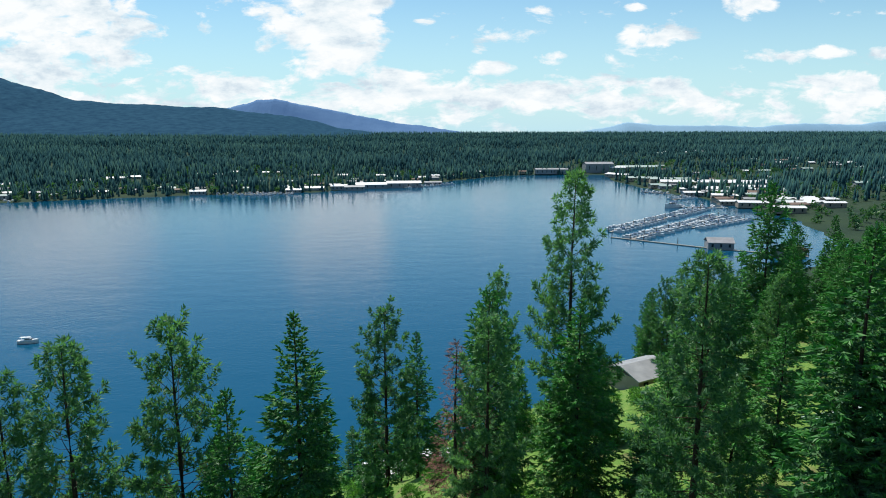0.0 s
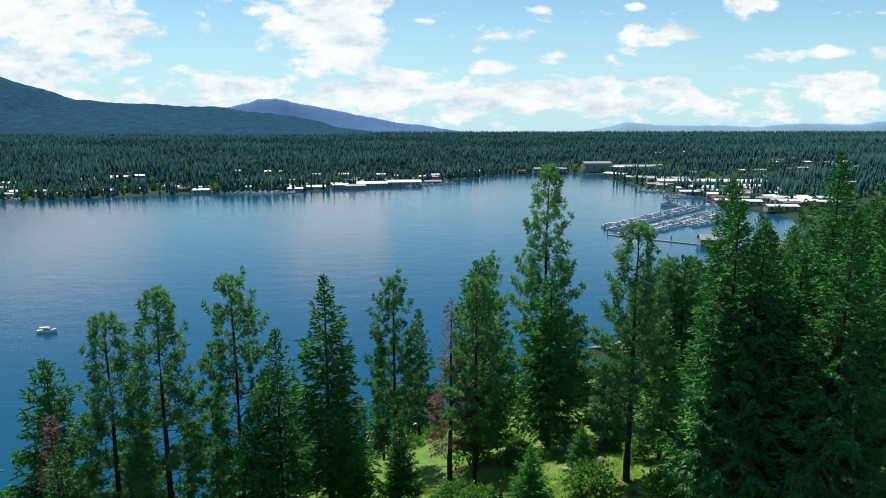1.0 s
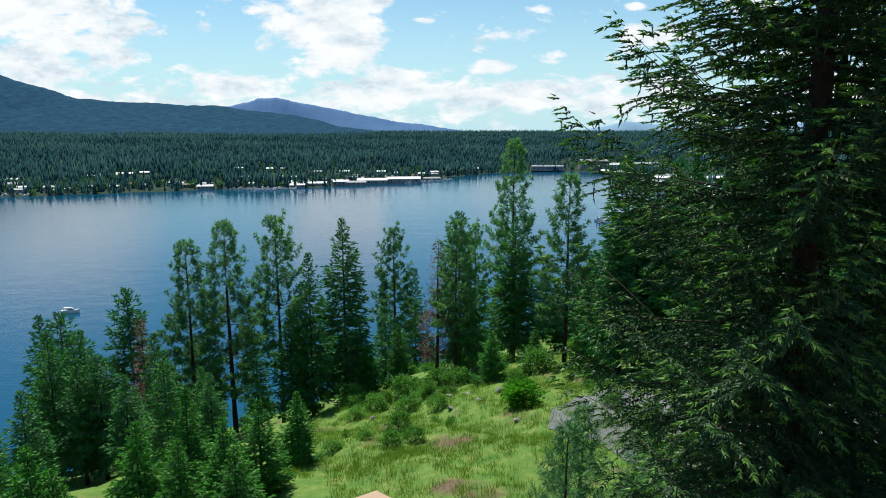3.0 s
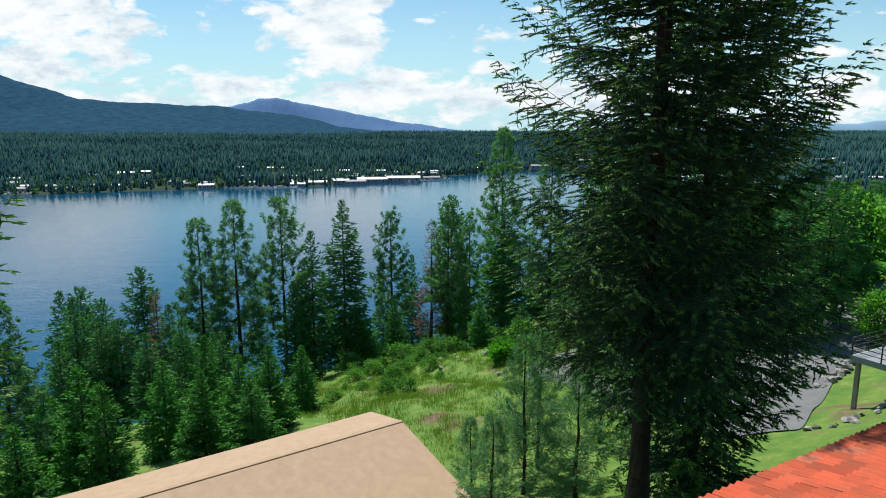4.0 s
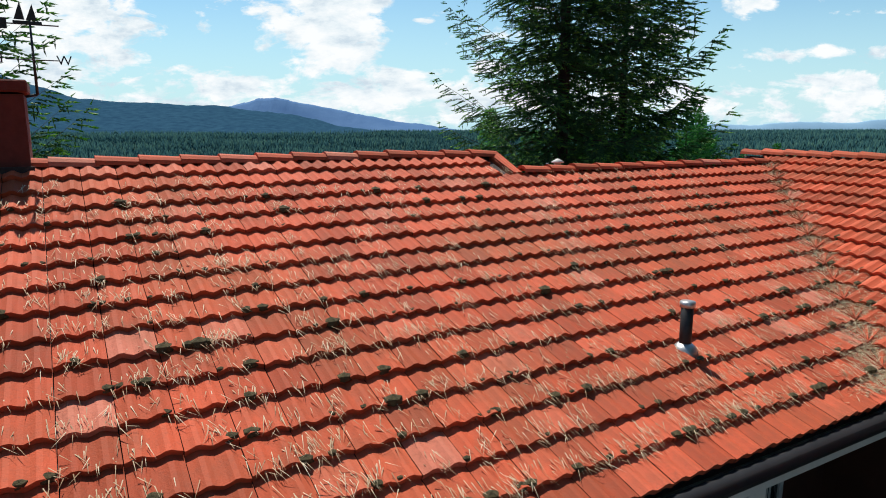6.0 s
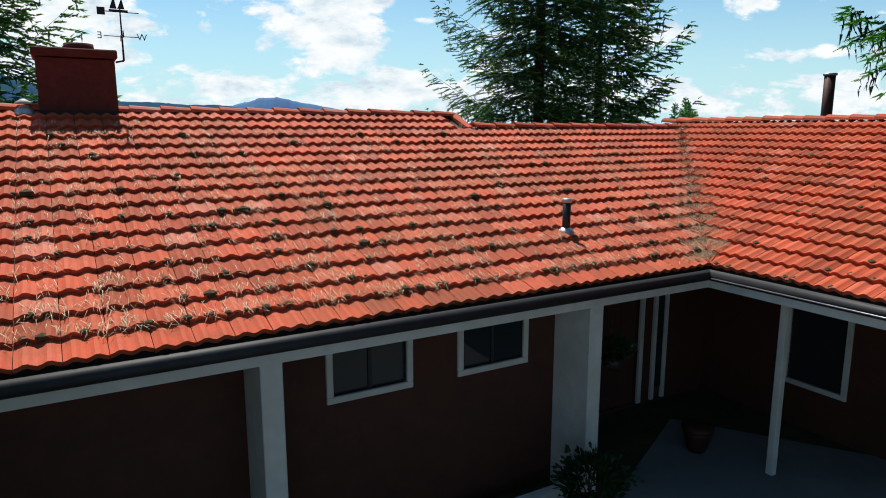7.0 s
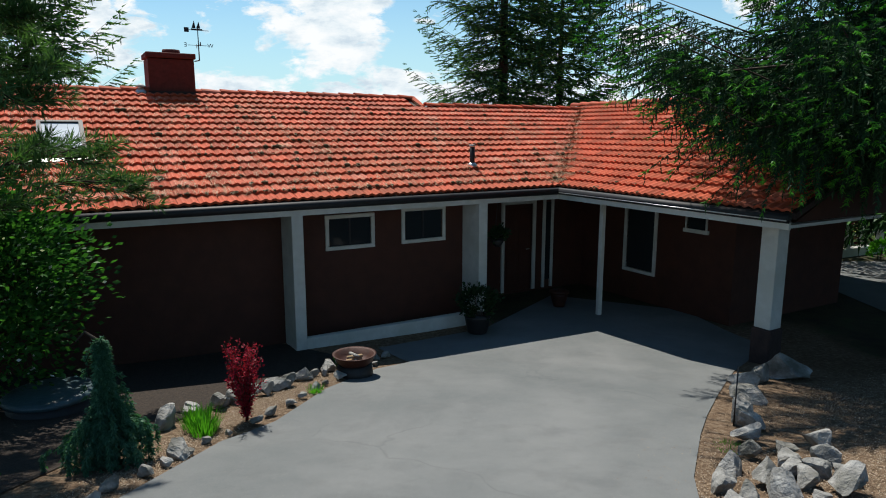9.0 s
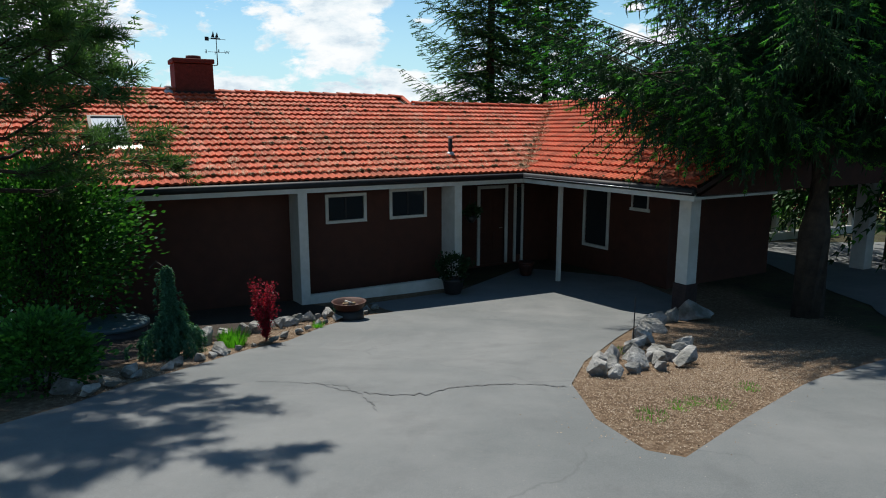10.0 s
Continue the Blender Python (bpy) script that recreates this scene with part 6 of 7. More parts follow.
def vent(u, v, z, h, r, mat, cap, label):
    """A pipe through the roof with a collar and a cap."""
    p = new("vent_pipe")
    p.parent = house
    p["label"] = label
    part("pipe", tube_mesh("pipe", mat, [(u, v, z - .15), (u, v, z + h)], [r, r], 14), p)
    part("collar", tube_mesh("collar", M["metal"], [(u, v, z - .06), (u, v, z + .05), (u, v, z + .09)], [r + .09, r + .05, r + .005], 14), p)
    if cap:
        part("cap", tube_mesh("cap", M["white"], [(u, v, z + h + .01), (u, v, z + h + .03), (u, v, z + h + .08)], [r * 1.75, r * 1.75, r * .3], 14), p)
    else:
        part("cap", tube_mesh("cap", M["metal"], [(u, v, z + h - .03), (u, v, z + h + .02)], [r * 1.25, r * 1.25], 14), p)


def back_z(v, low=True):
    return (Z_LOW - PITCH_BACK * (v - V_LOW) if low else Z_RIDGE - PITCH_BACK * (v - V_RIDGE)) + .03


vent(5.06, 4.86, roof_z(4.86), .46, .055, M["black"], False, "black vent pipe with a bright metal rim")
vent(7.5, 9.65, back_z(9.65), .46, .06, M["metal"], True, "galvanised vent pipe with a pointed cap")
vent(11.35, 10.3, back_z(10.3), .3, .06, M["rust"], False, "short brown vent pipe")
vent(1.72, 13.1, back_z(13.1, False), .16, .05, M["gutter"], False, "short dark vent pipe")
vent(-1.15, 8.75, roof_z(8.75), .12, .06, M["white"], True, "small pale roof vent beside the chimney")
vent(14.7, 7.1, 4.0, 1.75, .12, M["rust"], False, "brown metal flue with a bright cap")


def skylight(u0, u1, v0, v1, zf, label, pane="glass", curb=.16):
    s = new("skylight")
    s.parent = house
    s["label"] = label
    def p(u, v, h):
        return (u, v, zf(v) + h)
    for a0, a1, b0, b1 in ((u0, u1, v0, v0 + .07), (u0, u1, v1 - .07, v1), (u0, u0 + .07, v0 + .07, v1 - .07), (u1 - .07, u1, v0 + .07, v1 - .07)):
        c = [(a0, b0), (a1, b0), (a1, b1), (a0, b1)]
        part("frame", mesh_from("frame", [p(u, v, 0) for u, v in c] + [p(u, v, curb) for u, v in c], [(4, 5, 6, 7), (0, 1, 5, 4), (1, 2, 6, 5), (2, 3, 7, 6), (3, 0, 4, 7)], M["gutter"]), s)
    c = [(u0 + .07, v0 + .07), (u1 - .07, v0 + .07), (u1 - .07, v1 - .07), (u0 + .07, v1 - .07)]
    part("pane", mesh_from("pane", [p(u, v, curb - .05) for u, v in c] + [p(u, v, curb - .035) for u, v in c], [(4, 5, 6, 7), (0, 1, 5, 4), (1, 2, 6, 5), (2, 3, 7, 6), (3, 0, 4, 7), (3, 2, 1, 0)], M[pane]), s)
    c = [(u0 - .2, v0 - .22), (u1 + .2, v0 - .22), (u1 + .2, v0), (u0 - .2, v0)]
    part("flashing", mesh_from("flashing", [p(u, v, .03) for u, v in c] + [p(u, v, .05) for u, v in c], [(4, 5, 6, 7), (0, 1, 5, 4), (1, 2, 6, 5), (2, 3, 7, 6), (3, 0, 4, 7)], M["metal"]), s)


M["pale_pane"] = rough_mat("pale_skylight_pane", (0.55, 0.6, 0.64), (0.66, 0.7, 0.72), 2, 0.12, 0.001)
skylight(-3.15, -2.4, 5.6, 6.85, roof_z, "dark-framed skylight with a pale pane", "pale_pane")
skylight(9.8, 10.75, 9.35, 10.85, back_z, "flat dark-framed skylight on the lake side", curb=.13)


# dry needles and cones caught on the tiles
def roof_litter(name, count, seed, along_valley=False, cones=False):
    rng = np.random.default_rng(seed)
    if along_valley:
        t = rng.uniform(0, 1, count) ** 1.6
        v = V_EAVE + .05 + t * 4.3
        u = U_EAVE + (v - V_EAVE) + rng.normal(0, .11 + .12 * (1 - t), count)
        wing = u > U_EAVE + (v - V_EAVE)
        z = np.where(wing, EAVE_Z + PITCH * (u - U_EAVE), EAVE_Z + PITCH * (v - V_EAVE)) + .05 + rng.uniform(0, .04, count)
    else:
        cu, cv = rng.uniform(U_L, 9, count // 7), V_EAVE + (V_RIDGE - V_EAVE) / 17 * ((14.5 * rng.uniform(0, 1, count // 7) ** 1.3).astype(int) + rng.uniform(.75, 1.05, count // 7))
        k = rng.integers(0, count // 7, count)
        u, v = cu[k] + rng.normal(0, .05, count), cv[k] + rng.normal(0, .05, count)
        sel = (u < U_EAVE + v - V_EAVE) & ((u < U_STEP) | (v < V_LOW)) & (v > V_EAVE)
        u, v = u[sel], v[sel]
        z = EAVE_Z + PITCH * (v - V_EAVE) + .088 + rng.uniform(0, .02, len(u))
    n = len(u)
    a = rng.normal(-1.5, .4, n)
    L = rng.uniform(.06, .15, n)
    d = np.stack([np.cos(a), np.sin(a), np.sin(a) * PITCH + rng.uniform(.0, .07, n)], 1) * L[:, None]
    if along_valley:
        a = rng.uniform(0, 6.28, n)
        d = np.stack([np.cos(a), np.sin(a), rng.normal(0.05, .2, n)], 1) * L[:, None] * .9
    w = np.stack([-np.sin(a), np.cos(a), 0 * a], 1) * .0032
    P = np.stack([u, v, z], 1)
    tri = np.stack([P - d * .5 - w, P - d * .5 + w, P + d * .5], 1)
    ob = part(name, mesh_tris(name, tri.reshape(-1, 3), np.arange(3 * n).reshape(-1, 3), M["straw"]), roof, "dry pale needles and twigs")
    ob["kind"] = "stuff"


def straw_b(nt, out):
    g = nt.nodes.new("ShaderNodeNewGeometry")
    principled(nt, out, ramp(nt, g.outputs["Random Per Island"], [(0, (0.30, 0.18, 0.09)), (0.6, (0.54, 0.40, 0.24)), (1, (0.7, 0.6, 0.42))]), 0.8)


M["straw"] = material("dry_needles", straw_b)
roof_litter("needle_litter", 15000, 80)
roof_litter("valley_litter", 11000, 81, True)
M["moss"] = rough_mat("dark_moss", (0.035, 0.03, 0.014), (0.11, 0.085, 0.035), 30, 0.95, 0.01)
rng = np.random.default_rng(82)
bm = bmesh.new()
for i in range(900):
    if i < 620:
        c, u = 1 + int(14 * rng.uniform(0, 1) ** 1.5), rng.uniform(U_L, 9.5)
        v = V_EAVE - .04 + (V_RIDGE - V_EAVE) / 17 * (c + .02)
        if u > U_EAVE + v - V_EAVE - .1 or (u > U_STEP and v > V_LOW):
            continue
        z = EAVE_Z + PITCH * (v - V_EAVE) + .075
    else:
        u, v = U_EAVE + (U_RIDGE - U_EAVE) / 16 * rng.integers(0, 12), rng.uniform(V_END, 6)
        if v > V_EAVE + u - U_EAVE - .1:
            continue
        z = EAVE_Z + PITCH * (u - U_EAVE) + .06
    s = rng.uniform(.02, .055) * rng.uniform(.7, 1.2)
    bmesh.ops.create_icosphere(bm, subdivisions=1, radius=1, matrix=Matrix.Translation((u, v, z)) @ Matrix.Diagonal((s * 1.3, s, s * .8, 1)))
mo = part("moss", bm_mesh("moss", bm, M["moss"]), roof, "dark moss clumps and cones on the tiles")
mo["kind"] = "stuff"

# door, sidelight and wing window
door = new("door")
door.parent = house
door["label"] = "dark red panelled front door in a white frame"
part("leaf", box_mesh("leaf", M["brick_dark"], 6.49, 7.32, D_V + .04, D_V + .09, -.1, 2.08, bevel=.006), door)
for z0, z1 in ((.1, .85), (1.0, 1.95)):
    for u0 in (6.58, 6.95):
        part("panel", box_mesh("panel", M["brick_dark"], u0, u0 + .28, D_V + .02, D_V + .045, z0, z1, bevel=.008), door)
part("handle", tube_mesh("handle", M["metal"], [(7.24, D_V + .03, .95), (7.24, D_V - .03, .95), (7.14, D_V - .03, .95)], [.012, .012, .012], 7), door, "metal handle")
for u0, u1, z0, z1 in ((6.38, 6.47, -.1, 2.19), (7.34, 7.43, -.1, 2.19), (6.47, 7.34, 2.1, 2.19), (7.66, 7.74, -.1, 2.19), (7.92, 8.0, -.1, 2.19)):
    part("frame", box_mesh("frame", M["white"], u0, u1, D_V - .05, D_V, z0, z1, bevel=.005), door)
part("sidelight", box_mesh("sidelight", M["glass"], 7.74, 7.92, D_V - .02, D_V - .003, .1, 2.1), door)
ww = new("window")
ww.parent = house
ww["label"] = "tall white-framed window under the porch"
for v0, v1, z0, z1 in ((3.04, 3.12, .52, 2.23), (3.98, 4.06, .52, 2.23), (3.12, 3.98, .52, .60), (3.12, 3.98, 2.15, 2.23)):
    part("frame", box_mesh("frame", M["white"], W_U - .04, W_U + .05, v0, v1, z0, z1, bevel=.005), ww)
part("pane", box_mesh("pane", M["glass"], W_U + .03, W_U + .036, 3.12, 3.98, .60, 2.15), ww)
sw = new("window")
sw.parent = house
sw["label"] = "small high window with a pale sill under the porch"
for nm, v0, v1, z0, z1 in (("frame", 1.69, 1.72, 1.78, 2.18), ("frame", 2.22, 2.25, 1.78, 2.18), ("frame", 1.72, 2.22, 2.15, 2.18), ("sill", 1.64, 2.30, 1.70, 1.78)):
    part(nm, box_mesh(nm, M["white"], W_U - .04, W_U + .05, v0, v1, z0, z1, bevel=.004), sw)
part("pane", box_mesh("pane", M["glass"], W_U + .03, W_U + .036, 1.72, 2.22, 1.78, 2.15), sw)
gab = [(6.9, TOP + .05), (16.1, TOP + .05), (U_RIDGE, Z_WING - .16)]
part("gable", mesh_from("gable", [(u, -1.5, z) for u, z in gab] + [(u, -1.38, z) for u, z in gab],
     [(0, 1, 2), (5, 4, 3), (0, 3, 4, 1), (1, 4, 5, 2), (2, 5, 3, 0)], M["brick_dark"]), house)

# lower building with a tan roof, below the house
shed = tagged(new("outbuilding"), "low building with a plain tan metal roof", "building")
r0, r1 = Vector((-3.95, 42.9, -8.1)), Vector((-18.3, 33.0, -8.1))
dx = (r0 - r1).length
ax = (r0 - r1).normalized()
shed.matrix_basis = Matrix.Translation((r1.x, r1.y, 0)) @ Matrix.Rotation(math.atan2(ax.y, ax.x), 4, "Z")
for sgn, hw, nm in ((1, 3.6, "roof"), (-1, 7.5, "roof")):
    sl = .22
    t4 = [(-.2, 0, -8.1), (dx, 0, -8.1), (dx, sgn * hw, -8.1 - sl * hw), (-.2, sgn * hw, -8.1 - sl * hw)]
    rf = part(nm, mesh_from(nm, t4 + [(x, y, z - .16) for x, y, z in t4], [(0, 1, 2, 3), (7, 6, 5, 4), (0, 4, 5, 1), (1, 5, 6, 2), (2, 6, 7, 3), (3, 7, 4, 0)], M["beige"]), shed)
part("ridge_cap", box_mesh("ridge_cap", M["beige"], -.22, dx + .02, -.14, .14, -8.17, -8.075, bevel=.02), shed)
part("wall", box_mesh("wall", M["beige"], .1, dx - .3, -7.2, 3.3, -16, -9.9), shed)


# ---- the far shore ----
def far_trees(name, count, a0, a1, r0, r1, power, keep, label, seed, hmin=11, hmax=22):
    rng = np.random.default_rng(seed)
    a, t = rng.uniform(a0, a1, count), rng.uniform(0, 1, count) ** power
    r = r0 + (r1 - r0) * t
    x, y = -4 + a * r, 48 + r
    d = lake_distance(x, y)
    ok = (d > 5) & (y > 330) & (rng.uniform(0, 1, count) < keep(x, y, d))
    x, y = x[ok], y[ok]
    n = len(x)
    z = ground_z(x, y) - .5
    h = rng.uniform(hmin, hmax, n) * (1 + .2 * np.sin(x * .01) * np.sin(y * .013))
    w = h * rng.uniform(.11, .19, n)
    V, T = [], []
    k, tiers = 5, 2
    for q in range(tiers):
        zb, zt = (.06 + .36 * q) * h, (.66 + .34 * q) * h
        rad = w * (1 - .35 * q)
        rot = rng.uniform(0, 6.28, n)
        base = len(V) * 0
        ring = []
        for j in range(k):
            rr = rad * rng.uniform(.65, 1.25, n)
            ring.append(np.stack([x + rr * np.cos(rot + 6.283 * j / k), y + rr * np.sin(rot + 6.283 * j / k), z + zb - h * rng.uniform(0, .06, n)], 1))
        ring.append(np.stack([x, y, z + zt], 1))
        V.append(np.stack(ring, 1))
    verts = np.concatenate(V, 1)
    m = verts.shape[1]
    tris = []
    for q in range(tiers):
        o = q * (k + 1)
        tris += [(o + j, o + (j + 1) % k, o + k) for j in range(k)]
    T = (np.arange(n)[:, None, None] * m + np.array(tris)[None]).reshape(-1, 3)
    tagged(new(name, mesh_tris(name, verts.reshape(-1, 3), T, M["far"])), label, "forest", kind="stuff")


def wood_keep(x, y, d):
    town = (x > 230) & (d < 420) & (y < 1500)
    left = (x < 0) & (d < 240)
    patch = np.sin(x * .017 + 2) * np.sin(y * .021 + x * .006) > .1
    return np.where(town, np.where(patch, .5, .10), np.where(left, np.where(patch, .9, .40), 1.0))


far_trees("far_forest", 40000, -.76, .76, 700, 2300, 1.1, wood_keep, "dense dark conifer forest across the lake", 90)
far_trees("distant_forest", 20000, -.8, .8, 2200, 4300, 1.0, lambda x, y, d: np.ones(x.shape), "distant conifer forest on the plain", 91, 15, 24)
M["far_leaf"] = leaf_mat("far_broad_leaves", (0.035, 0.105, 0.055), (0.085, 0.19, 0.075), 0.3)


def round_trees(name, count, box, seed, label):
    rng = np.random.default_rng(seed)
    x, y = rng.uniform(box[0], box[1], count), rng.uniform(box[2], box[3], count)
    d = lake_distance(x, y)
    sel = (d > 8) & (d < 330)
    x, y = x[sel], y[sel]
    z = ground_z(x, y)
    V, T, o = [], [], 0
    for cx, cy, cz in zip(x, y, z):
        r = rng.uniform(2.2, 5.2)
        n = 30
        c = rng.normal(0, 1, (n, 3))
        c = c / np.linalg.norm(c, axis=1, keepdims=True) * r * rng.uniform(.5, 1, (n, 1)) * (1, 1, .9) + (cx, cy, cz + r * 1.1)
        e1, e2 = rng.normal(0, r * .3, (n, 3)), rng.normal(0, r * .3, (n, 3))
        V.append(np.stack([c - e1, c + e1, c + e2], 1).reshape(-1, 3))
    v = np.concatenate(V)
    tagged(new(name, mesh_tris(name, v, np.arange(len(v)).reshape(-1, 3), M["far_leaf"])), label, "trees", kind="stuff")


round_trees("shore_trees", 900, (-620, 120, 760, 1320), 92, "lighter broad-leaved trees along the far shore")
round_trees("town_trees", 900, (250, 800, 430, 1560), 93, "lighter broad-leaved trees in the town")

M["roof_white"] = rough_mat("white_metal_roof", (0.66, 0.67, 0.66), (0.8, 0.8, 0.78), .3, 0.45, 0.01)
M["roof_grey"] = rough_mat("grey_roof", (0.2, 0.21, 0.22), (0.32, 0.33, 0.34), .3, 0.6, 0.01)
M["roof_brown"] = rough_mat("brown_roof", (0.12, 0.08, 0.06), (0.2, 0.14, 0.11), .3, 0.8, 0.01)
M["roof_green"] = rough_mat("pale_green_roof", (0.28, 0.36, 0.33), (0.36, 0.45, 0.41), .3, 0.6, 0.01)
M["wall_tan"] = rough_mat("tan_siding", (0.26, 0.22, 0.17), (0.36, 0.31, 0.25), .4, 0.85, 0.01)
M["wall_grey"] = rough_mat("grey_siding", (0.22, 0.24, 0.25), (0.3, 0.32, 0.33), .4, 0.85, 0.01)
M["hull"] = rough_mat("white_hull", (0.68, 0.7, 0.7), (0.8, 0.8, 0.8), 1, 0.3, 0.002)
M["canvas"] = rough_mat("blue_canvas", (0.03, 0.06, 0.14), (0.05, 0.1, 0.2), 2, 0.8, 0.002)
M["planks"] = rough_mat("weathered_planks", (0.22, 0.2, 0.17), (0.36, 0.33, 0.29), 1.2, 0.9, 0.01)


def building(name, x, y, w, d, h, roof_mat, wall_mat, label, yaw=0, z=None, windows=3, cat="building", group="houses across the lake", pitch=.35):
    b = tagged(new(name), label, cat, group)
    b.matrix_basis = Matrix.Translation((x, y, (max(gz(x, y), WATER_Z) if z is None else z) - .3)) @ Matrix.Rotation(radians(yaw), 4, "Z")
    part("wall", box_mesh("wall", M[wall_mat], -w / 2, w / 2, -d / 2, d / 2, 0, h), b)
    r, o = pitch * d / 2, .6
    v = [(-w / 2 - o, -d / 2 - o, h - .1), (w / 2 + o, -d / 2 - o, h - .1), (w / 2 + o, 0, h + r), (-w / 2 - o, 0, h + r), (-w / 2 - o, d / 2 + o, h - .1), (w / 2 + o, d / 2 + o, h - .1)]
    v += [(a, bb, c - .25) for a, bb, c in v]
    part("roof", mesh_from("roof", v, [(0, 1, 2, 3), (3, 2, 5, 4), (6, 9, 8, 7), (9, 10, 11, 8), (0, 6, 7, 1), (4, 5, 11, 10), (0, 3, 9, 6), (3, 4, 10, 9), (1, 7, 8, 2), (2, 8, 11, 5)], M[roof_mat]), b)
    for k in range(windows):
        cx = -w / 2 + w * (k + .5) / windows
        part("window", box_mesh("window", M["glass"], cx - .7, cx + .7, -d / 2 - .05, -d / 2 + .05, h * .35, h * .8), b)
    return b


# along the far shore: x, y, width, depth, height, roof, wall
for x, y, w, d, h, rf, wl, yaw in ((-508, 994, 40, 12, 4, "roof_white", "wall_tan", 14), (-494, 1023, 34, 10, 4, "roof_white", "wall_tan", 14), (-470, 1046, 22, 9, 4, "roof_white", "wall_tan", 14), (-392, 1100, 16, 9, 4, "roof_white", "wall_tan", 10),
                                   (-363, 1090, 26, 9, 4, "roof_white", "wall_tan", 10), (-344, 1130, 20, 9, 4, "roof_white", "wall_grey", 10), (-288, 1120, 18, 9, 5, "roof_white", "wall_grey", 8), (-275, 1125, 12, 8, 5, "roof_grey", "wall_tan", 5),
                                   (-300, 1010, 14, 8, 4, "roof_green", "wall_tan", 10), (-275, 1015, 14, 8, 4, "roof_green", "wall_tan", 10), (-250, 1020, 14, 8, 4, "roof_green", "wall_tan", 10), (-228, 1025, 12, 8, 4, "roof_green", "wall_tan", 10),
                                   (-207, 1100, 14, 9, 5, "roof_grey", "wall_tan", 0), (-167, 1120, 16, 10, 5, "roof_white", "wall_tan", 0), (-106, 1120, 14, 9, 7, "roof_white", "wall_grey", 5), (-80, 1130, 10, 8, 5, "roof_white", "wall_tan", 5),
                                   (-18, 1150, 14, 9, 6, "roof_white", "wall_grey", 20), (7, 1195, 12, 9, 5, "roof_brown", "wall_tan", 25), (34, 1245, 14, 9, 5, "roof_brown", "wall_tan", 20), (62, 1262, 14, 9, 5, "roof_white", "wall_tan", 5),
                                   (-570, 880, 26, 12, 5, "roof_grey", "wall_grey", 15), (-600, 930, 30, 12, 4, "roof_white", "wall_tan", 15), (145, 1285, 14, 9, 5, "roof_brown", "wall_tan", 0), (-140, 1060, 12, 9, 5, "roof_grey", "wall_grey", 0)):
    building("house", x, y, w, d, h, rf, wl, "low lakeside house among dark conifers", yaw)
for x, y, w, d, h, rf, lab in ((-322, 899, 20, 11, 5, "roof_white", "small white boathouse on the water"), (-192, 948, 48, 13, 5, "roof_white", "long boathouse with a bright white roof"), (-205, 930, 20, 11, 4, "roof_white", "small white boathouse on floats"),
                              (-150, 968, 22, 14, 6, "roof_white", "boathouse with a white roof"), (-128, 965, 28, 13, 5, "roof_grey", "low grey boathouse on floats"), (-108, 995, 44, 18, 6, "roof_white", "large boathouse with a white roof"), (-62, 1010, 50, 18, 7, "roof_white", "large boathouse with bright white roof"),
                              (-20, 1058, 26, 10, 4, "roof_grey", "low boathouse with grey roof")):
    building("boathouse", x, y, w, d, h, rf, "wall_grey", lab, 8, WATER_Z + .3, 4, "boathouse", "boathouses across the lake", .3)
# marina sheds and town
for x, y, w, d, h, rf, wl, yaw in ((185, 1285, 34, 16, 9, "roof_grey", "wall_grey", 0), (215, 1292, 30, 16, 9, "roof_grey", "wall_grey", 0), (295, 1325, 54, 26, 17, "roof_grey", "wall_grey", 5), (372, 1330, 80, 24, 9, "roof_green", "wall_tan", 0), (330, 1318, 30, 16, 10, "roof_white", "wall_grey", 0),
                                   (300, 1190, 50, 16, 6, "roof_white", "wall_tan", -60), (312, 1090, 46, 16, 6, "roof_green", "wall_tan", -20), (340, 1045, 60, 18, 7, "roof_green", "wall_tan", -10), (352, 985, 90, 20, 7, "roof_white", "wall_tan", -12),
                                   (395, 948, 90, 22, 7, "roof_white", "wall_tan", -12), (350, 905, 60, 16, 6, "roof_white", "wall_tan", -10), (400, 895, 50, 16, 6, "roof_white", "wall_tan", -10), (345, 860, 40, 14, 5, "roof_white", "wall_grey", -15), (385, 840, 40, 14, 5, "roof_brown", "wall_tan", -15),
                                   (330, 820, 34, 13, 6, "roof_white", "wall_tan", -15), (350, 780, 36, 13, 5, "roof_grey", "wall_tan", -10), (325, 745, 30, 13, 6, "roof_white", "wall_tan", -10), (355, 720, 30, 12, 5, "roof_brown", "wall_tan", 10), (335, 690, 30, 12, 6, "roof_white", "wall_tan", -5),
                                   (372, 790, 24, 12, 5, "roof_white", "wall_tan", 20), (318, 800, 24, 12, 5, "roof_brown", "wall_tan", 10), (312, 775, 20, 10, 5, "roof_white", "wall_tan", 0), (309, 870, 26, 12, 5, "roof_white", "wall_grey", 0), (390, 760, 26, 12, 5, "roof_white", "wall_tan", 5)):
    building("marina_shed", x, y, w, d, h, rf, wl, "large pale-roofed marina shed by the water", yaw, None, 4, "shed", "marina sheds", .25)
rng = random.Random(95)
for i in range(46):
    x, y = rng.uniform(380, 780), rng.uniform(820, 1420)
    if i % 9 == 0:
        x, y = rng.uniform(520, 640), rng.uniform(1640, 1790)
    building("house", x, y, rng.uniform(12, 24), rng.uniform(8, 12), rng.uniform(4, 6), rng.choice(["roof_white", "roof_grey", "roof_brown", "roof_green"]), rng.choice(["wall_tan", "wall_grey"]), "small town house with a pale roof", rng.uniform(-30, 30), None, 3)

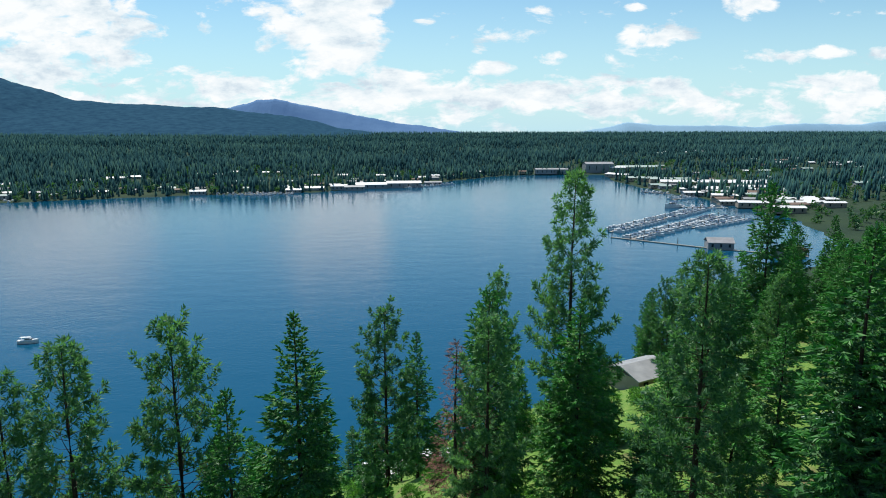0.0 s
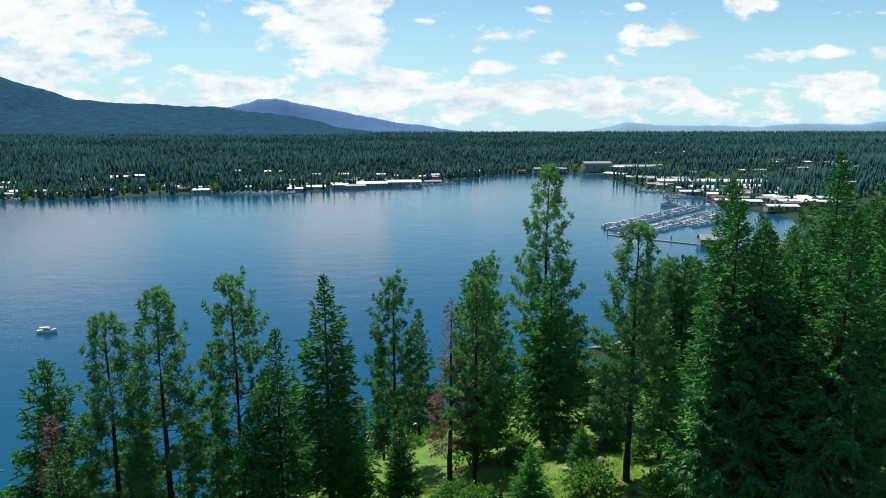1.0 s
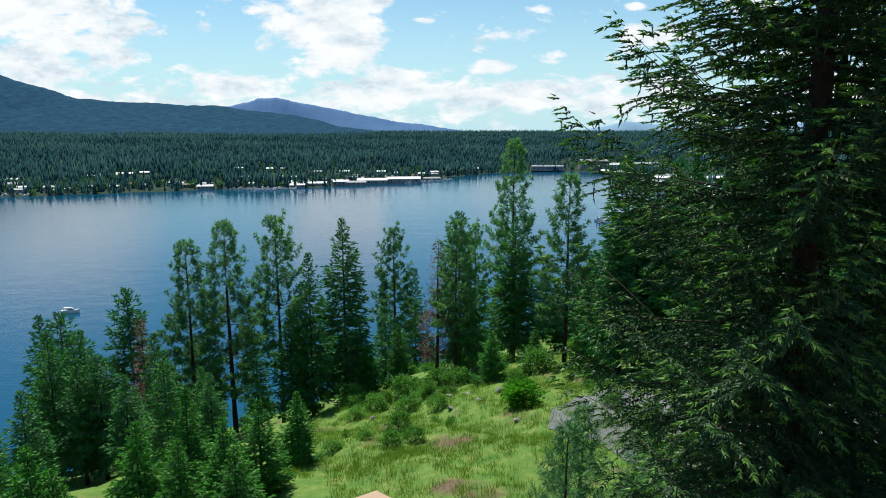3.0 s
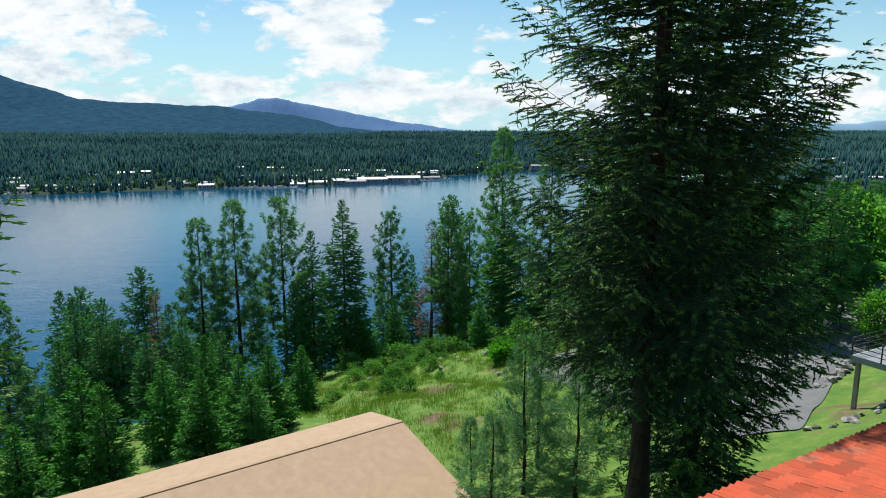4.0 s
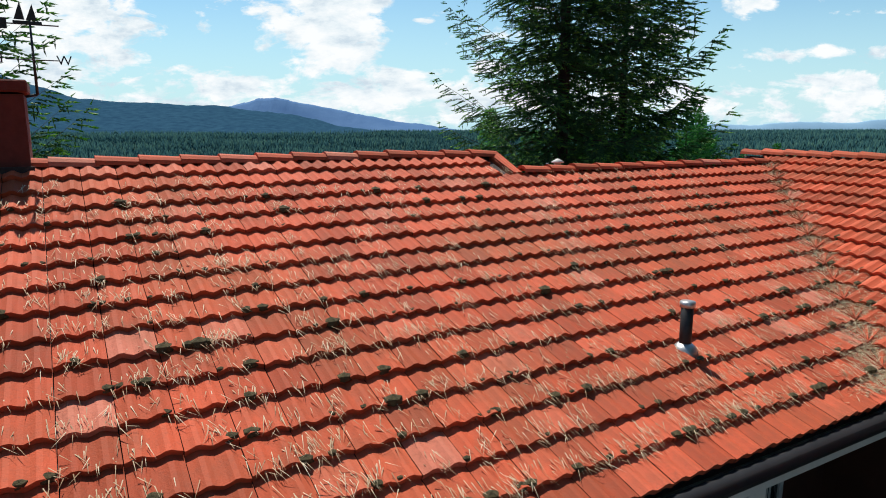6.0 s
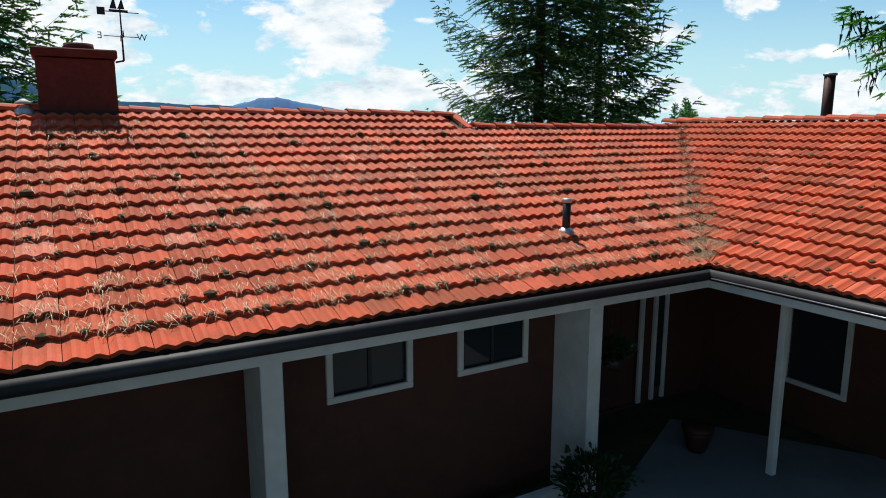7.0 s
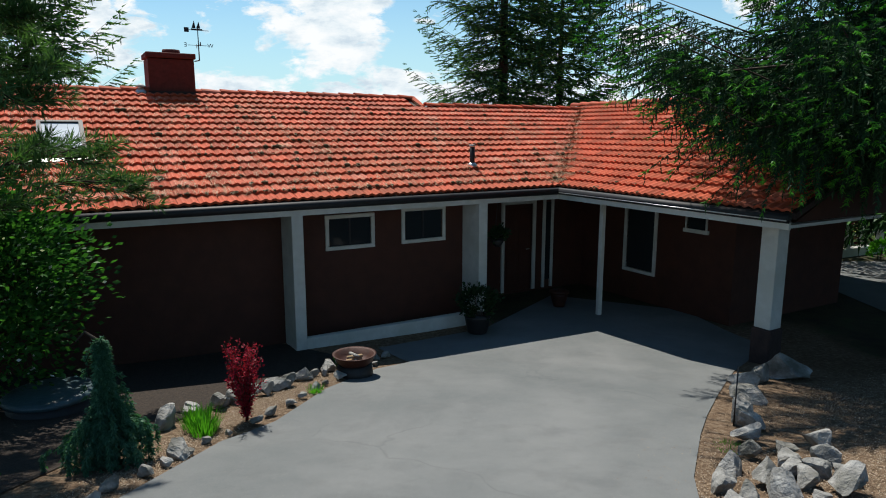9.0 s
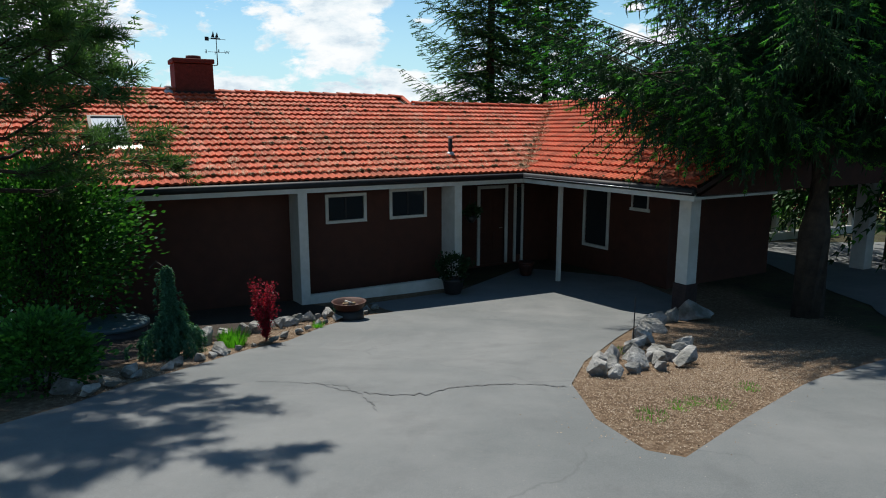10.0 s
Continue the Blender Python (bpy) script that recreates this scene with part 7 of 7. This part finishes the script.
for i in range(54):
    x, y = rng.uniform(300, 420), rng.uniform(690, 1010)
    if lake_distance(np.array([x]), np.array([y]))[0] > 6:
        building("boat_shed", x, y, rng.uniform(12, 26), rng.uniform(8, 12), rng.uniform(3.5, 6), rng.choice(["roof_white", "roof_white", "roof_grey", "roof_green"]), rng.choice(["wall_tan", "wall_grey"]), "small pale-roofed boat shed at the marina", rng.uniform(-25, 10), None, 2, "shed", "marina sheds", .3)
for i in range(34):
    x = -600 + 600 * i / 33 + rng.uniform(-8, 8)
    y = float(np.interp(x, [-600, -511, -319, -188, -81, 40], [780, 812, 905, 940, 1020, 1185])) + rng.uniform(12, 55)
    building("cottage", x, y, rng.uniform(9, 18), rng.uniform(7, 10), rng.uniform(3.5, 5), rng.choice(["roof_white", "roof_grey", "roof_green", "roof_brown"]), rng.choice(["wall_tan", "wall_grey"]), "small lakeside cottage among trees", rng.uniform(-5, 25), None, 2)

# docks, boats and the boat under way
hull_v, hull_f = [], []
for t, w, lo in ((-.5, .34, .12), (-.25, .40, .04), (.1, .40, 0), (.35, .27, .05), (.5, .02, .22)):
    hull_v += [(t, -w * .35, .16 + .05 * (t > .3)), (t, -w * .26, lo * .3 - .02), (t, 0, lo * .3 - .06), (t, w * .26, lo * .3 - .02), (t, w * .35, .16 + .05 * (t > .3))]
for i in range(4):
    for j in range(4):
        a = i * 5 + j
        hull_f.append((a, a + 5, a + 6, a + 1))
    hull_f.append((i * 5, i * 5 + 4, i * 5 + 9, i * 5 + 5))
hull_f.append((0, 1, 2, 3, 4))
HULL = mesh_from("hull", hull_v, hull_f, M["hull"], False)
bm = bmesh.new()
bm_box(bm, -.18, .16, -.09, .09, .15, .27, .02)
CABIN = bm_mesh("cabin", bm, M["hull"])
bm = bmesh.new()
bm_box(bm, -.10, .20, -.092, .092, .20, .245, .005)
GLAZE = bm_mesh("windscreen", bm, M["glass"])
bm = bmesh.new()
bm_box(bm, -.36, .12, -.10, .10, .30, .325, .01)
for u, v in ((-.34, -.09), (-.34, .09), (.1, -.09), (.1, .09)):
    bm_box(bm, u - .008, u + .008, v - .008, v + .008, .15, .30)
TOPS = [bm_mesh("canopy", bm, M["hull"])]
TOPS.append(TOPS[0].copy())
TOPS[1].materials[0] = M["canvas"]


def boat(x, y, size, yaw, label, group="", rng=rng):
    b = tagged(new("motor_boat"), label, "boat", group)
    b.matrix_basis = Matrix.Translation((x, y, WATER_Z + .02)) @ Matrix.Rotation(radians(yaw), 4, "Z") @ Matrix.Diagonal((size, size, size, 1))
    part("hull", HULL, b)
    part("cabin", CABIN, b)
    part("windscreen", GLAZE, b)
    part("canopy", TOPS[0 if rng.random() < .6 else 1], b)
    return b


boat(-166.5, 294, 7.6, 8, "small white cabin boat out on the lake")


def dock(ax, ay, bx, by, width, label, slips=0, size=9):
    dk = tagged(new("dock"), label, "dock", "docks")
    L = math.hypot(bx - ax, by - ay)
    yaw = math.atan2(by - ay, bx - ax)
    dk.matrix_basis = Matrix.Translation((ax, ay, WATER_Z)) @ Matrix.Rotation(yaw, 4, "Z")
    part("walkway", box_mesh("walkway", M["planks"], 0, L, -width / 2, width / 2, .1, .55), dk)
    n = max(2, int(L / 22))
    for k in range(n + 1):
        part("pile", tube_mesh("pile", M["bark"], [(L * k / n, width / 2 + .3, -2), (L * k / n, width / 2 + .3, 4.5)], [.28, .25], 7), dk)
    for k in range(slips):
        t = (k + .5) / slips
        for sd in (-1, 1):
            if rng.random() < .08:
                continue
            cx, cy = ax + (bx - ax) * t, ay + (by - ay) * t
            o = width / 2 + size * .55
            boat(cx - math.sin(yaw) * o * sd, cy + math.cos(yaw) * o * sd, size * rng.uniform(.8, 1.15), math.degrees(yaw) + 90 * sd + rng.uniform(-4, 4), "white motor boat moored at the dock", "moored boats", rng)


dock(132, 577, 268, 735, 2.4, "long floating dock lined with white boats", 26)
dock(140, 541, 262, 675, 2.4, "long floating dock lined with white boats", 26)
dock(206, 598, 278, 655, 2.4, "short floating dock lined with white boats", 10)
dock(126, 550, 185, 500, 2.0, "narrow floating breakwater walkway", 0)
dock(185, 500, 235, 470, 2.0, "narrow floating breakwater walkway", 0)
dock(250, 755, 300, 745, 3.0, "service dock by the marina", 5)
dock(270, 830, 305, 860, 3.0, "service dock by the marina", 4)
dock(262, 930, 292, 905, 3.0, "service dock by the marina", 4)
dock(-300, 905, -225, 890, 2.4, "floating dock on the far shore", 9, 8)
dock(-262, 912, -200, 905, 2.4, "floating dock on the far shore", 8, 8)
dock(-60, 995, 10, 1070, 2.4, "floating dock on the far shore", 9, 8)
dock(-560, 800, -505, 812, 2.4, "floating dock on the far shore", 7, 9)
boat(243, 752, 20, 200, "large white cruiser at the marina")
building("boathouse", 190, 503, 17, 13, 5, "roof_grey", "wall_grey", "grey floating boathouse at the breakwater", -10, WATER_Z + .3, 3, "boathouse", "", .45)
building("boathouse", 225, 475, 24, 13, 4, "roof_brown", "wall_tan", "brown floating boathouse near the shore", 40, WATER_Z + .3, 3, "boathouse", "", .3)
# houses on the near shore
building("house", -14.5, 158, 9, 8, 3, "roof_white", "wall_grey", "shore house with a bright white roof among pines", 12, -52.0, 3, pitch=.3)
building("house", -1, 166, 17, 8, 3, "roof_white", "wall_grey", "shore house with a bright white roof among pines", 8, -53.5, 3, pitch=.3)
building("house", 40, 186, 13, 10, 4, "roof_grey", "wall_tan", "grey-roofed house by the water", 30, None, 3)
building("house", 34, 101, 9, 7, 3, "roof_green", "wall_tan", "green-roofed house among dense trees", 20, None, 3)


# grass, rocks and a deck on the slope behind the house
def grass(name, count, boxes, seed):
    rng = np.random.default_rng(seed)
    P = []
    for x0, x1, y0, y1, w in boxes:
        k = int(count * w)
        c = np.stack([rng.uniform(x0, x1, k // 24), rng.uniform(y0, y1, k // 24)], 1)
        P.append(c[rng.integers(0, len(c), k)] + rng.normal(0, .28, (k, 2)))
    P = np.concatenate(P)
    z = ground_z(P[:, 0], P[:, 1])
    n = len(P)
    a, h = rng.uniform(0, 6.28, n), rng.uniform(.15, .5, n)
    B = np.column_stack([P, z])
    W = np.stack([np.cos(a), np.sin(a), 0 * a], 1) * .022
    T = np.stack([rng.normal(0, .1, n), rng.normal(0, .1, n), h], 1)
    tri = np.stack([B - W, B + W, B + T], 1)
    tagged(new(name, mesh_tris(name, tri.reshape(-1, 3), np.arange(3 * n).reshape(-1, 3), M["grass"])), "tall rough grass on the slope", "grass", kind="stuff")


M["grass"] = leaf_mat("grass_blades", (0.09, 0.19, 0.03), (0.20, 0.30, 0.06), 0.4, (0.30, 0.30, 0.12))
grass("grass", 60000, [(-16, 14, 56, 92, .7), (-10, 14, 44, 60, .3)], 110)
for x, y, s in ((-1.9, 75.8, .9), (-1.2, 80, .8), (2.9, 74.2, 1.0), (.75, 71.1, .7), (3.4, 63.8, .9), (-9.3, 73.4, .7), (-1.9, 71, .8), (0, 76.2, .7), (-2.6, 76.2, .6), (3.4, 74.6, .6), (8, 88, 1.2), (9, 90, 1.4), (10, 89, 1), (7.2, 90.5, .9)):
    stone(x, y, s, "rock", "white weathered rock on the grass", "lawn rocks", .6)
for i in range(46):
    t = i / 45
    stone(22.6 + 9 * t + random.uniform(-.5, .5), 47.5 + 6 * t + 2.5 * math.sin(t * 3) + random.uniform(-.5, .5), random.uniform(.5, .95), "rock", "pale rock in a stone bank beside the road", "road bank rocks", .6)
for i in range(22):
    t = i / 21
    stone(16.5 + 8 * t + random.uniform(-.4, .4), 38.5 + 2.5 * t + random.uniform(-.4, .4), random.uniform(.4, .8), "rock", "pale rock in a stone bank beside the road", "road bank rocks", .6)
deck = tagged(new("deck"), "raised grey deck with black metal railing", "deck")
deck.matrix_basis = Matrix.Translation((19.9, 41.5, 0)) @ Matrix.Rotation(radians(28), 4, "Z")
part("floor", box_mesh("floor", M["wall_grey"], 0, 9, -4.5, 0, -4.05, -3.75), deck)
for u, v in ((.3, -4.2), (.3, -.3), (4.5, -.3), (8.7, -.3)):
    part("post", box_mesh("post", M["planks"], u - .1, u + .1, v - .1, v + .1, -11, -4.05), deck)
for k in range(7):
    part("baluster", tube_mesh("baluster", M["black"], [(1.5 * k, -.06, -3.75), (1.5 * k, -.06, -2.75)], [.035, .035], 6), deck)
for k in range(1, 4):
    part("baluster", tube_mesh("baluster", M["black"], [(.06, -1.5 * k, -3.75), (.06, -1.5 * k, -2.75)], [.035, .035], 6), deck)
for z in (-2.75, -3.0, -3.25, -3.5):
    part("rail", tube_mesh("rail", M["black"], [(.0, -.06, z), (9, -.06, z)], [.02, .02], 6), deck)
    part("rail", tube_mesh("rail", M["black"], [(.06, -4.5, z), (.06, 0, z)], [.02, .02], 6), deck)
pole = tagged(new("utility_pole"), "weathered wooden utility pole beside the road", "pole")
part("shaft", tube_mesh("shaft", M["bark"], [(0, 0, -.5), (.15, 0, 9)], [.13, .09], 10), pole)
part("crossarm", box_mesh("crossarm", M["bark"], -.8, 1.0, -.06, .06, 8.3, 8.45), pole)
pole.matrix_basis = Matrix.Translation((24.3, 70.6, gz(24.3, 70.6)))
